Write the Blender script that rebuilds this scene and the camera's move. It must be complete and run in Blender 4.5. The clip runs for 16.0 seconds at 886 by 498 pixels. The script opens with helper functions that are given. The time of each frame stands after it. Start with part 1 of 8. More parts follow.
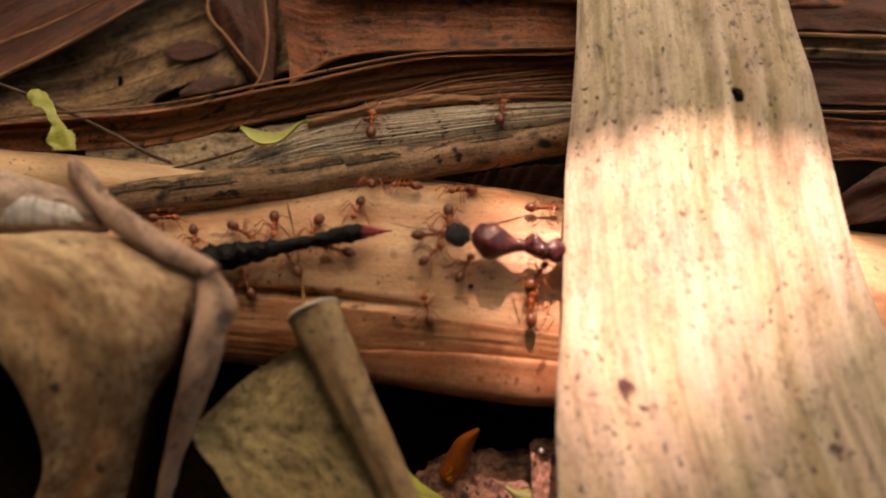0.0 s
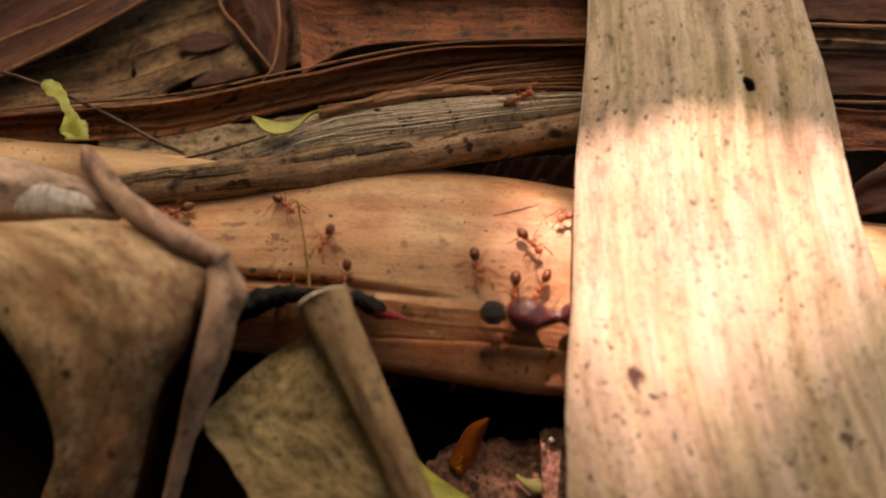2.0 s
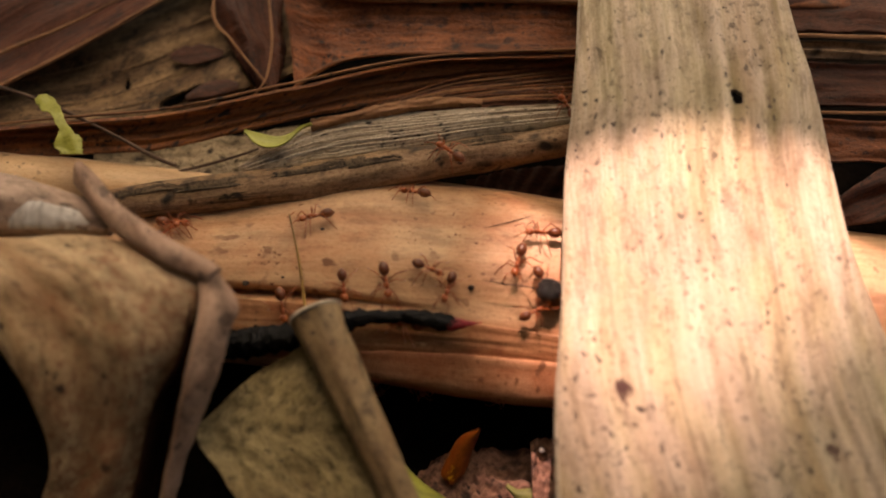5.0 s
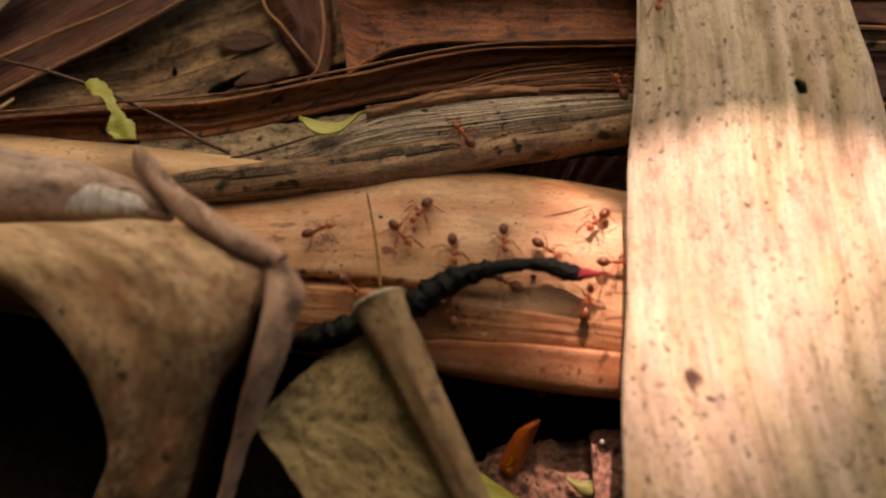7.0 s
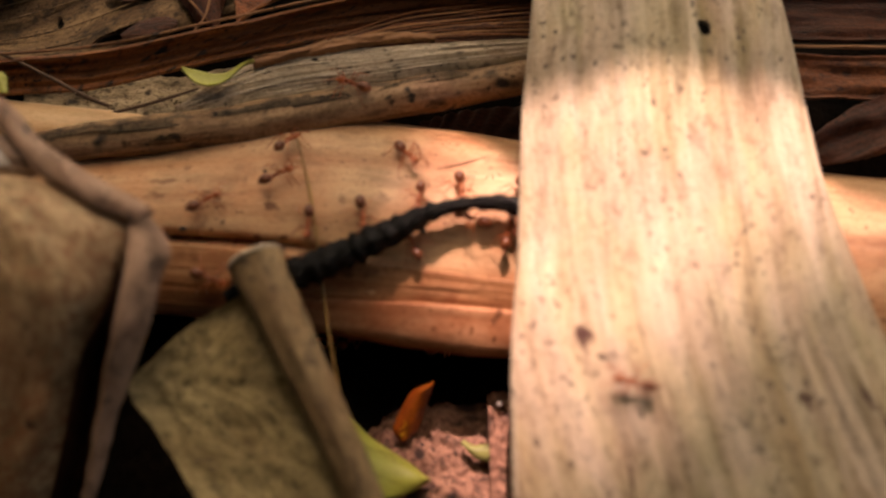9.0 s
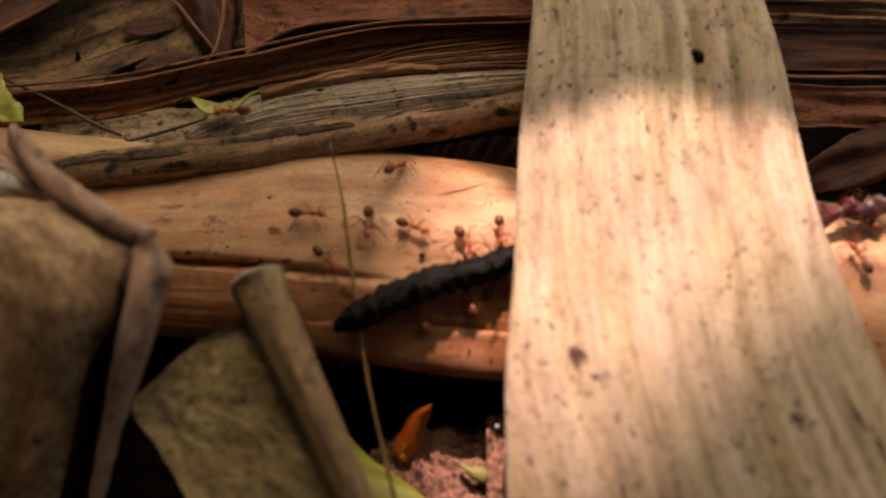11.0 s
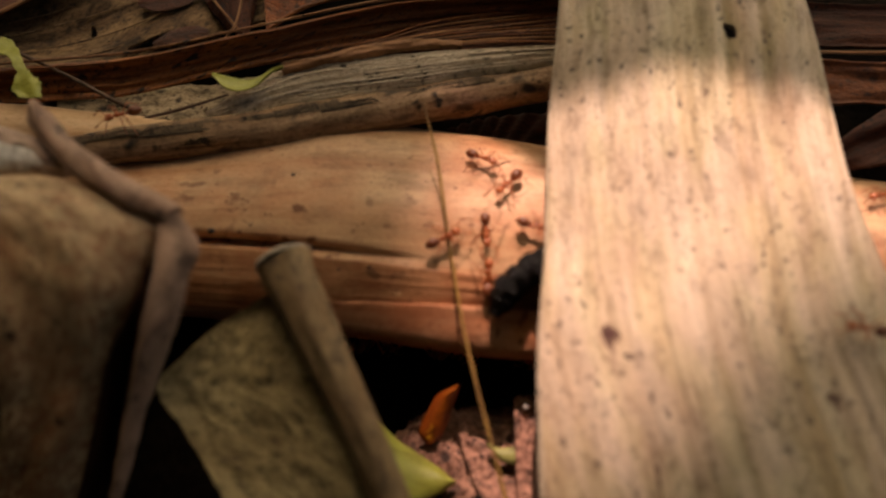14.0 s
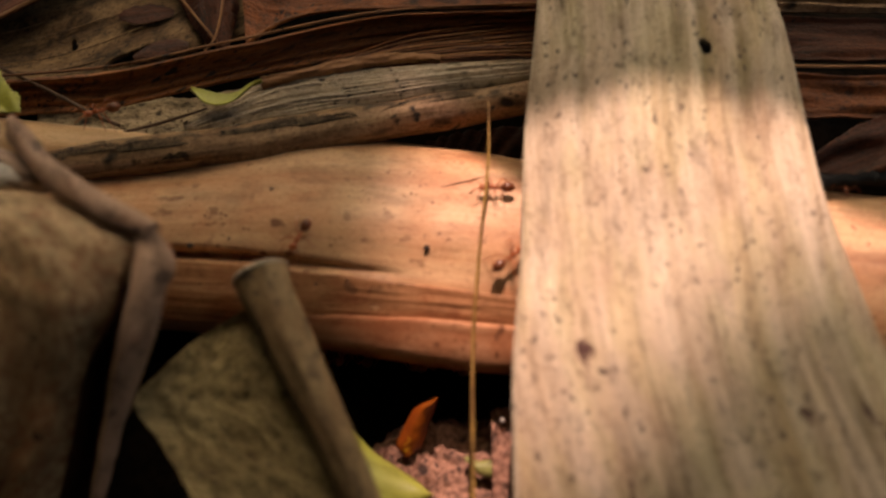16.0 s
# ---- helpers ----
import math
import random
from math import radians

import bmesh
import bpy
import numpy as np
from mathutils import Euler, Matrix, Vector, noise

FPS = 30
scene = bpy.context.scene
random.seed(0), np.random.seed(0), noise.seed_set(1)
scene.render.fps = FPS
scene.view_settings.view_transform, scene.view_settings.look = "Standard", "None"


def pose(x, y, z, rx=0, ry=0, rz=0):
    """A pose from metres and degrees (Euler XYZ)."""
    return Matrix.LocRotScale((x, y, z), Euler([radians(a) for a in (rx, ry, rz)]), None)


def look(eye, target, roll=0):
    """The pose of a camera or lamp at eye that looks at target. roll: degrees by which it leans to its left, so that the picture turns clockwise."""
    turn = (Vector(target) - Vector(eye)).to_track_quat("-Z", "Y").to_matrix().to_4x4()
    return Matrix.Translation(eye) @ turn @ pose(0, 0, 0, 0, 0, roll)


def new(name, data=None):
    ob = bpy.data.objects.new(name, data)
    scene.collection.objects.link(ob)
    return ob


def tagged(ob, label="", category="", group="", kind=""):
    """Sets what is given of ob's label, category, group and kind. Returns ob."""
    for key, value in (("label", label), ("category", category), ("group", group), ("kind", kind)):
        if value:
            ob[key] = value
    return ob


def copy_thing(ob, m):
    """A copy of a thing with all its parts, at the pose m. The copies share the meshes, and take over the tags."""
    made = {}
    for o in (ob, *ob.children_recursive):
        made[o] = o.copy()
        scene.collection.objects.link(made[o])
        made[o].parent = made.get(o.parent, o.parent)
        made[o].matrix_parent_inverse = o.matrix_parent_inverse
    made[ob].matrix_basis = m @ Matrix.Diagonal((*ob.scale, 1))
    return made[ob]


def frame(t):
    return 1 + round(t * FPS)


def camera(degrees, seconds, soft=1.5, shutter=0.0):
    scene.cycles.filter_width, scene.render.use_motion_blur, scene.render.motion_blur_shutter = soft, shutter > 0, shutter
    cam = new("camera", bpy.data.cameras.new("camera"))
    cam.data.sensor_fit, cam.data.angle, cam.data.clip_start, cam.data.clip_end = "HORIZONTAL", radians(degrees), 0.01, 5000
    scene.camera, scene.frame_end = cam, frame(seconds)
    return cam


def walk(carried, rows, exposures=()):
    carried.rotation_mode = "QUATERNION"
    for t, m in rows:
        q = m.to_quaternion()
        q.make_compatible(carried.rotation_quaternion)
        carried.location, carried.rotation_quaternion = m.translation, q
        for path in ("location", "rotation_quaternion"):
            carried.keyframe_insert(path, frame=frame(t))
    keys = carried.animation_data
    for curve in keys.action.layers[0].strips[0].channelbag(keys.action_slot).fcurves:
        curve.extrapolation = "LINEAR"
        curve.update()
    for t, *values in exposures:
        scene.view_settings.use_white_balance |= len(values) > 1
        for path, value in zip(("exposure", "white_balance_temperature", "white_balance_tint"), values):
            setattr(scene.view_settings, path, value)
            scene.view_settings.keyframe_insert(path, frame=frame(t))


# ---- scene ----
CM = 0.01
cam = camera(40.0, 16.0, soft=2.0, shutter=0.5)
cam.data.dof.use_dof = True
cam.data.dof.focus_distance = 0.166
cam.data.dof.aperture_fstop = 9.5
PATH = [
    (0.0, 0.0, -8.517, 15.63, 32.001, 0.011, -0.016),
    (0.5, -0.023, -8.632, 15.538, 32.29, 0.258, 0.278),
    (1.0, -0.024, -8.6, 15.562, 32.33, 0.446, 0.384),
    (1.5, -0.04, -8.698, 15.462, 32.314, 0.509, 0.472),
    (2.0, 0.093, -8.689, 15.551, 32.179, 0.66, 0.501),
    (2.5, 0.291, -8.76, 15.726, 32.61, 0.625, 0.274),
    (3.0, -0.282, -9.006, 15.896, 33.112, 0.284, 0.303),
    (3.2, -0.057, -9.135, 15.847, 33.098, 0.516, 0.579),
    (5.3, 0.308, -8.469, 15.824, 31.614, 1.085, 0.375),
    (5.5, 0.038, -8.496, 15.953, 32.045, 0.88, 0.265),
    (6.0, -1.148, -8.66, 15.781, 31.928, 0.08, 0.32),
    (6.5, -1.138, -8.741, 15.724, 31.969, -0.15, 0.098),
    (7.0, -0.839, -8.62, 15.543, 32.037, -0.248, 0.094),
    (7.5, -0.341, -8.479, 15.302, 31.474, -0.231, 0.126),
    (8.0, 0.011, -8.231, 15.031, 31.135, 0.018, -0.212),
    (8.5, 0.467, -8.308, 14.769, 30.664, 0.071, -0.331),
    (9.0, 0.646, -8.424, 14.763, 30.816, 0.424, -0.324),
    (9.2, 0.612, -8.358, 14.912, 30.51, 0.591, -0.092),
    (11.3, 1.141, -8.916, 14.828, 33.477, 1.734, 0.696),
    (11.5, 1.153, -8.848, 14.868, 33.207, 1.722, 0.426),
    (12.0, 0.948, -8.788, 14.747, 32.82, 1.738, 0.615),
    (12.5, 0.378, -8.79, 14.729, 32.6, 1.276, 0.404),
    (13.0, 0.769, -8.701, 14.717, 32.468, 1.483, 0.514),
    (13.5, 0.745, -8.754, 14.692, 32.438, 1.169, 0.177),
    (14.0, 0.651, -8.829, 14.584, 32.625, 1.432, 0.477),
    (14.5, 0.714, -8.922, 14.527, 32.988, 1.304, 0.444),
    (15.0, 0.635, -8.992, 14.503, 32.82, 1.282, 0.636),
    (15.5, 0.687, -8.912, 14.515, 32.768, 1.193, 0.519),
    (16.0, 0.893, -8.7, 14.751, 32.522, 1.326, 0.343)]
walk(cam, [(t, pose(x * CM, y * CM, z * CM, rx, ry, rz)) for t, x, y, z, rx, ry, rz in PATH],
     exposures=[(0.0, 0.92, 8250, 35), (6.0, 0.67, 8150, 33), (7.5, 0.70, 8150, 33), (9.0, 0.62, 8150, 33), (11.5, 0.38, 8150, 30), (16.0, 0.19, 8150, 28)])

# ---- sky and sun ----
SUN_DIR = Vector((0.03, 0.62, 0.95)).normalized()
world = bpy.data.worlds.new("world")
scene.world = world
world.use_nodes = True
wn = world.node_tree
sky = wn.nodes.new("ShaderNodeTexSky")
sky.sky_type = "NISHITA"
sky.sun_disc = False
sky.dust_density = 6.0
sky.air_density = 1.0
sky.sun_elevation = math.asin(SUN_DIR.z)
sky.sun_rotation = math.atan2(SUN_DIR.x, SUN_DIR.y)
wn.nodes["Background"].inputs[1].default_value = 0.10
# skylight reaches the litter through a green canopy
canopy = wn.nodes.new("ShaderNodeMix")
canopy.data_type, canopy.blend_type = "RGBA", "MULTIPLY"
canopy.inputs[0].default_value = 1.0
canopy.inputs[7].default_value = (0.95, 1.06, 0.90, 1.0)
wn.links.new(sky.outputs[0], canopy.inputs[6])
wn.links.new(canopy.outputs[2], wn.nodes["Background"].inputs[0])
sun = new("sun", bpy.data.lights.new("sun", "SUN"))
sun.data.energy = 5.0
sun.data.angle = radians(0.53)
sun.data.color = (1.0, 0.825, 0.78)
sun.matrix_world = look(SUN_DIR * 2.0, (0, 0, 0))


# ---- materials ----
def node(nt, kind, **values):
    n = nt.nodes.new(kind)
    for key, value in values.items():
        n.inputs[key].default_value = value
    return n


def ramp(nt, source, stops):
    n = nt.nodes.new("ShaderNodeValToRGB")
    n.color_ramp.elements[0].position, n.color_ramp.elements[0].color = stops[0][0], (*stops[0][1], 1)
    n.color_ramp.elements[1].position, n.color_ramp.elements[1].color = stops[-1][0], (*stops[-1][1], 1)
    for p, c in stops[1:-1]:
        n.color_ramp.elements.new(p).color = (*c, 1)
    nt.links.new(source, n.inputs[0])
    return n.outputs[0]


def grey(lo, hi):
    return [(lo, (0, 0, 0)), (hi, (1, 1, 1))]


def mix(nt, factor, a, b, how="MIX"):
    n = nt.nodes.new("ShaderNodeMix")
    n.data_type, n.blend_type = "RGBA", how
    for slot, value in ((0, factor), (6, a), (7, b)):
        if isinstance(value, (int, float)):
            n.inputs[slot].default_value = value
        elif isinstance(value, tuple):
            n.inputs[slot].default_value = (*value, 1)
        else:
            nt.links.new(value, n.inputs[slot])
    return n.outputs[2]


def shape_noise(nt, coord, scale, size=1.0, detail=3.0, rough=0.6, offset=0.0):
    m = node(nt, "ShaderNodeMapping", Scale=(*scale, 1), Location=(offset, offset * 0.7, offset * 0.3))
    nt.links.new(coord, m.inputs[0])
    n = node(nt, "ShaderNodeTexNoise", Scale=size, Detail=detail, Roughness=rough)
    nt.links.new(m.outputs[0], n.inputs[0])
    return n.outputs[0]


def below(nt, source, limit, soft=0.35):
    """1 where the source lies under the limit, with a soft edge."""
    n = nt.nodes.new("ShaderNodeMapRange")
    nt.links.new(source, n.inputs[0])
    for slot, value in ((1, limit - soft), (2, limit), (3, 0.85), (4, 0.0)):
        n.inputs[slot].default_value = value
    return n.outputs[0]


def fibre_material(name, dark, light, stain, spot=(0.03, 0.02, 0.015), spots=0.3, streaks=7.0, rough=0.6,
                   relief=0.25, gloss=0.3, seed=0.0, broad=1.3, spot_size=5.0, mottle=0.5, veins=0.0, vein=(0.5, 0.46, 0.34), dots=0.0, cracks=0.0, blots=(), blot=(0.075, 0.03, 0.024), patches=(1.6, 3.4), lines=15.0, soft=0.35, grit=0.3, bands=(), band=(0.30, 0.27, 0.175), flecks=(), tints=False):
    """Dry plant tissue: fibres along the first UV axis, blotches, dark specks and fine relief. UV is in centimetres."""
    m = bpy.data.materials.new(name)
    m.use_nodes = True
    nt = m.node_tree
    bsdf = nt.nodes["Principled BSDF"]
    uv = nt.nodes.new("ShaderNodeUVMap").outputs[0]
    fine = shape_noise(nt, uv, (0.35, streaks), 1.0, 5.0, 0.65, seed)
    wide = shape_noise(nt, uv, (0.12, broad), 1.0, 3.0, 0.5, seed + 3.1)
    blotch = shape_noise(nt, uv, (0.8, 1.1), 1.0, 4.0, 0.6, seed + 7.7)
    cloud = shape_noise(nt, uv, (0.6, 0.9), 0.7, 2.0, 0.5, seed + 17.3)
    grain = shape_noise(nt, uv, (15.0, 22.0), 1.0, 3.0, 0.7, seed + 1.3)
    speck = shape_noise(nt, uv, (spot_size, spot_size * 1.15), 1.0, 1.5, 0.5, seed + 11.0)
    col = mix(nt, ramp(nt, fine, grey(0.3, 0.7)), dark, light)
    col = mix(nt, ramp(nt, wide, grey(0.38, 0.68)), col, mix(nt, 0.55, col, light))
    col = mix(nt, ramp(nt, blotch, [(0.48, (0, 0, 0)), (0.68, (0.75, 0.75, 0.75))]), col, stain)
    mid = shape_noise(nt, uv, patches, 1.0, 6.0, 0.7, seed + 31.0)
    shade = 1 - mottle
    col = mix(nt, 1.0, col, ramp(nt, mid, [(0.34, (shade, shade * 0.97, shade * 0.93)), (0.5, (0.9, 0.9, 0.9)), (0.66, (1.0, 1.0, 1.0))]), "MULTIPLY")
    if cracks:
        line = shape_noise(nt, uv, (0.3, lines), 1.0, 3.0, 0.6, seed + 41.0)
        part_of = shape_noise(nt, uv, (0.5, 1.0), 1.0, 2.0, 0.5, seed + 43.0)
        groove = mix(nt, 1.0, ramp(nt, line, [(0.36, (cracks,) * 3), (0.44, (0, 0, 0))]), ramp(nt, part_of, grey(0.35, 0.6)), "MULTIPLY")
        col = mix(nt, groove, col, mix(nt, 1.0, col, (0.22, 0.18, 0.15), "MULTIPLY"))
    if veins:
        vn = shape_noise(nt, uv, (0.09, 2.3), 1.0, 4.0, 0.6, seed + 37.0)
        col = mix(nt, ramp(nt, vn, [(0.44, (0, 0, 0)), (0.68, (veins,) * 3)]), col, mix(nt, 1.0, col, vein, "MULTIPLY"))
    col = mix(nt, ramp(nt, grain, [(0.3, (grit,) * 3), (0.52, (0, 0, 0))]), col, dark, "MULTIPLY")
    spots = max(spots, 0.001)
    where = mix(nt, 1.0, ramp(nt, speck, grey(0.66 - 0.04 * spots, 0.70)), ramp(nt, cloud, grey(0.56 - 0.25 * spots, 0.66)), "MULTIPLY")
    col = mix(nt, where, col, spot)
    tiny = shape_noise(nt, uv, (spot_size * 2.7, spot_size * 3.0), 1.0, 1.0, 0.5, seed + 23.0)
    patchy = shape_noise(nt, uv, (1.4, 1.9), 0.8, 2.0, 0.5, seed + 29.0)
    where = mix(nt, 1.0, ramp(nt, tiny, grey(0.68 - 0.03 * spots, 0.73)), ramp(nt, patchy, grey(0.5 - 0.1 * spots, 0.62)), "MULTIPLY")
    col = mix(nt, where, col, spot)
    if dots:
        m2 = node(nt, "ShaderNodeMapping", Scale=(dots * 0.9, dots, 1))
        nt.links.new(uv, m2.inputs[0])
        cell = node(nt, "ShaderNodeTexVoronoi", Scale=1.0)
        nt.links.new(m2.outputs[0], cell.inputs[0])
        rgb = nt.nodes.new("ShaderNodeSeparateColor")
        nt.links.new(cell.outputs["Color"], rgb.inputs[0])
        reach = nt.nodes.new("ShaderNodeMath")
        reach.operation = "MULTIPLY_ADD"
        nt.links.new(rgb.outputs[1], reach.inputs[0])
        reach.inputs[1].default_value = -0.22
        nt.links.new(cell.outputs["Distance"], reach.inputs[2])
        n3 = nt.nodes.new("ShaderNodeMapRange")
        nt.links.new(reach.outputs[0], n3.inputs[0])
        for slot, value in ((1, -0.06), (2, 0.06), (3, 0.9), (4, 0.0)):
            n3.inputs[slot].default_value = value
        there = mix(nt, 1.0, n3.outputs[0], ramp(nt, rgb.outputs[0], grey(0.64, 0.68)), "MULTIPLY")
        col = mix(nt, mix(nt, 1.0, there, ramp(nt, cloud, [(0.4, (0.25, 0.25, 0.25)), (0.6, (1, 1, 1))]), "MULTIPLY"), col, spot)
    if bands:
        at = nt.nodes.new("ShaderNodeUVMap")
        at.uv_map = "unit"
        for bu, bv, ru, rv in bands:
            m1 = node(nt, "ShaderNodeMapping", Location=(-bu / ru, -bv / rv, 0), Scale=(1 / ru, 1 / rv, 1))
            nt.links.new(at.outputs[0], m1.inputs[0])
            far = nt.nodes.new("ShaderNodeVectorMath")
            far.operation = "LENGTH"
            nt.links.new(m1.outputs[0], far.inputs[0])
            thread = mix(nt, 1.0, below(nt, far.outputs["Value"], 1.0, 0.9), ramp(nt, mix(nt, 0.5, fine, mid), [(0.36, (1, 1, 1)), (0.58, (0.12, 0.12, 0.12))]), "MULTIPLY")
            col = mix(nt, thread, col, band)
    if tints:
        # yellow and pinkish zones, and a film of grey-brown grime in soft patches
        zone = shape_noise(nt, uv, (0.55, 1.3), 1.0, 3.0, 0.6, seed + 4.7)
        col = mix(nt, ramp(nt, zone, grey(0.42, 0.55)), mix(nt, 1.0, col, (1.0, 0.99, 0.90), "MULTIPLY"), mix(nt, 1.0, col, (1.0, 0.95, 0.96), "MULTIPLY"))
        film = shape_noise(nt, uv, (2.6, 4.5), 1.0, 5.0, 0.72, seed + 8.1)
        col = mix(nt, ramp(nt, film, [(0.50, (0, 0, 0)), (0.66, (0.6, 0.6, 0.6))]), col, mix(nt, 1.0, col, (0.48, 0.45, 0.43), "MULTIPLY"))
        speck = shape_noise(nt, uv, (9.0, 13.0), 1.0, 3.0, 0.6, seed + 3.3)
        col = mix(nt, mix(nt, 1.0, ramp(nt, speck, [(0.60, (0, 0, 0)), (0.68, (0.75, 0.75, 0.75))]), ramp(nt, film, grey(0.42, 0.6)), "MULTIPLY"), col, (0.22, 0.15, 0.10))
    if blots:
        at = nt.nodes.new("ShaderNodeUVMap")
        at.uv_map = "unit"
        ragged = shape_noise(nt, uv, (7.0, 9.0), 1.0, 3.0, 0.7, seed + 2.2)
        for bu, bv, ru, rv in blots + flecks:
            m1 = node(nt, "ShaderNodeMapping", Location=(-bu / ru, -bv / rv, 0), Scale=(1 / ru, 1 / rv, 1))
            nt.links.new(at.outputs[0], m1.inputs[0])
            far = nt.nodes.new("ShaderNodeVectorMath")
            far.operation = "LENGTH"
            nt.links.new(m1.outputs[0], far.inputs[0])
            edge = nt.nodes.new("ShaderNodeMath")
            edge.operation = "MULTIPLY_ADD"
            nt.links.new(ragged, edge.inputs[0])
            edge.inputs[1].default_value = 4.4
            nt.links.new(far.outputs["Value"], edge.inputs[2])
            col = mix(nt, below(nt, edge.outputs[0], 2.95, soft), col, blot if (bu, bv, ru, rv) in blots else spot)
    nt.links.new(col, bsdf.inputs["Base Color"])
    nt.links.new(ramp(nt, blotch, [(0.3, (rough - 0.1,) * 3), (0.8, (rough + 0.15,) * 3)]), bsdf.inputs["Roughness"])
    bsdf.inputs["Specular IOR Level"].default_value = gloss
    high = mix(nt, 0.4, fine, grain)
    bump = node(nt, "ShaderNodeBump", Strength=relief, Distance=0.0006)
    nt.links.new(high, bump.inputs["Height"])
    nt.links.new(bump.outputs[0], bsdf.inputs["Normal"])
    return m


def plain_material(name, a, b, scale, rough=0.5, gloss=0.5, relief=0.2, coat=0.0):
    """A mottled surface in object space; scale is in blotches a metre."""
    m = bpy.data.materials.new(name)
    m.use_nodes = True
    nt = m.node_tree
    bsdf = nt.nodes["Principled BSDF"]
    co = nt.nodes.new("ShaderNodeTexCoord").outputs["Object"]
    n1 = shape_noise(nt, co, (1, 1), scale, 4.0, 0.6)
    n2 = shape_noise(nt, co, (1, 1), scale * 6, 2.0, 0.6, 5.0)
    col = mix(nt, ramp(nt, n1, grey(0.35, 0.65)), a, b)
    col = mix(nt, ramp(nt, n2, [(0.3, (0.4, 0.4, 0.4)), (0.6, (0, 0, 0))]), col, a, "MULTIPLY")
    nt.links.new(col, bsdf.inputs["Base Color"])
    bsdf.inputs["Roughness"].default_value = rough
    bsdf.inputs["Specular IOR Level"].default_value = gloss
    bsdf.inputs["Coat Weight"].default_value = coat
    bump = node(nt, "ShaderNodeBump", Strength=relief, Distance=0.0004)
    nt.links.new(n2, bump.inputs["Height"])
    nt.links.new(bump.outputs[0], bsdf.inputs["Normal"])
    return m


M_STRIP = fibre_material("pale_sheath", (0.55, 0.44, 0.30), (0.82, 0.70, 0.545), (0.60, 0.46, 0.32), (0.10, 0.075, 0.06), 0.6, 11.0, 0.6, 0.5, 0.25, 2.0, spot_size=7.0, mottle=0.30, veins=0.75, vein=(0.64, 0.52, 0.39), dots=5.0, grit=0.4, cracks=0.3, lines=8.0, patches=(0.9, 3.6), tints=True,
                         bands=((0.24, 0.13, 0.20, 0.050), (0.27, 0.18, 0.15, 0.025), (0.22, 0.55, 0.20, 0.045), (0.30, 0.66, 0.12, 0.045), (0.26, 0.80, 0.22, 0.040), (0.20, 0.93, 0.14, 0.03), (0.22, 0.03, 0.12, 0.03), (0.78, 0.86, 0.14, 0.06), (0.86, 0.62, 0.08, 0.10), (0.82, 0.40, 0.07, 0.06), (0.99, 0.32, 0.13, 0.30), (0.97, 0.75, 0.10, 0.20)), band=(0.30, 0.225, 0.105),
                         blots=((0.695, 0.185, 0.022, 0.028), (0.688, 0.17, 0.010, 0.025), (0.80, 0.87, 0.05, 0.010), (0.755, 0.855, 0.02, 0.014), (0.758, 0.70, 0.008, 0.022), (0.83, 0.25, 0.03, 0.006)),
                         flecks=((0.303, 0.345, 0.0039, 0.0067), (0.340, 0.130, 0.0053, 0.0112), (0.326, 0.090, 0.0066, 0.0097), (0.352, 0.940, 0.0039, 0.0083), (0.317, 0.810, 0.0053, 0.0067), (0.280, 0.715, 0.0066, 0.0112), (0.352, 0.730, 0.0039, 0.0097), (0.265, 0.220, 0.0053, 0.0083), (0.360, 0.350, 0.0066, 0.0067), (0.287, 0.620, 0.0039, 0.0112), (0.280, 0.920, 0.0053, 0.0097), (0.405, 0.450, 0.0066, 0.0083), (0.430, 0.810, 0.0039, 0.0067), (0.510, 0.240, 0.0053, 0.0112), (0.520, 0.550, 0.0066, 0.0097), (0.250, 0.050, 0.0039, 0.0083), (0.268, 0.060, 0.0053, 0.0067), (0.330, 0.500, 0.0066, 0.0112), (0.240, 0.400, 0.0039, 0.0097), (0.255, 0.360, 0.0053, 0.0083), (0.300, 0.880, 0.0066, 0.0067), (0.325, 0.790, 0.0039, 0.0112), (0.338, 0.800, 0.0053, 0.0097), (0.720, 0.050, 0.0066, 0.0083), (0.740, 0.140, 0.0039, 0.0067), (0.755, 0.170, 0.0053, 0.0112), (0.790, 0.050, 0.0066, 0.0097), (0.810, 0.120, 0.0039, 0.0083), (0.770, 0.300, 0.0053, 0.0067), (0.745, 0.720, 0.0066, 0.0112), (0.760, 0.740, 0.0039, 0.0097), (0.800, 0.550, 0.0053, 0.0083), (0.820, 0.370, 0.0066, 0.0067), (0.700, 0.100, 0.0039, 0.0112), (0.680, 0.050, 0.0053, 0.0097), (0.860, 0.200, 0.0066, 0.0083), (0.880, 0.500, 0.0039, 0.0067)))
M_STEM = fibre_material("orange_stem", (0.46, 0.215, 0.090), (0.71, 0.445, 0.25), (0.50, 0.20, 0.085), (0.20, 0.08, 0.035), 0.5, 6.0, 0.5, 0.35, 0.35, 5.0, mottle=0.36, veins=0.7, vein=(0.68, 0.45, 0.32), spot_size=4.0)
# deeper orange of the lower layer, darkened further for the near side's shade
M_INNER_SHADED = fibre_material("shaded_orange_inner_layer", (0.29, 0.105, 0.040), (0.53, 0.255, 0.12), (0.33, 0.105, 0.038), (0.16, 0.07, 0.03), 0.5, 6.0, 0.5, 0.35, 0.3, 8.0, mottle=0.4, veins=0.8, vein=(0.62, 0.40, 0.28), spot_size=4.0)
M_CREASE = fibre_material("dark_crease", (0.10, 0.045, 0.02), (0.20, 0.10, 0.05), (0.12, 0.05, 0.02), streaks=3.0)
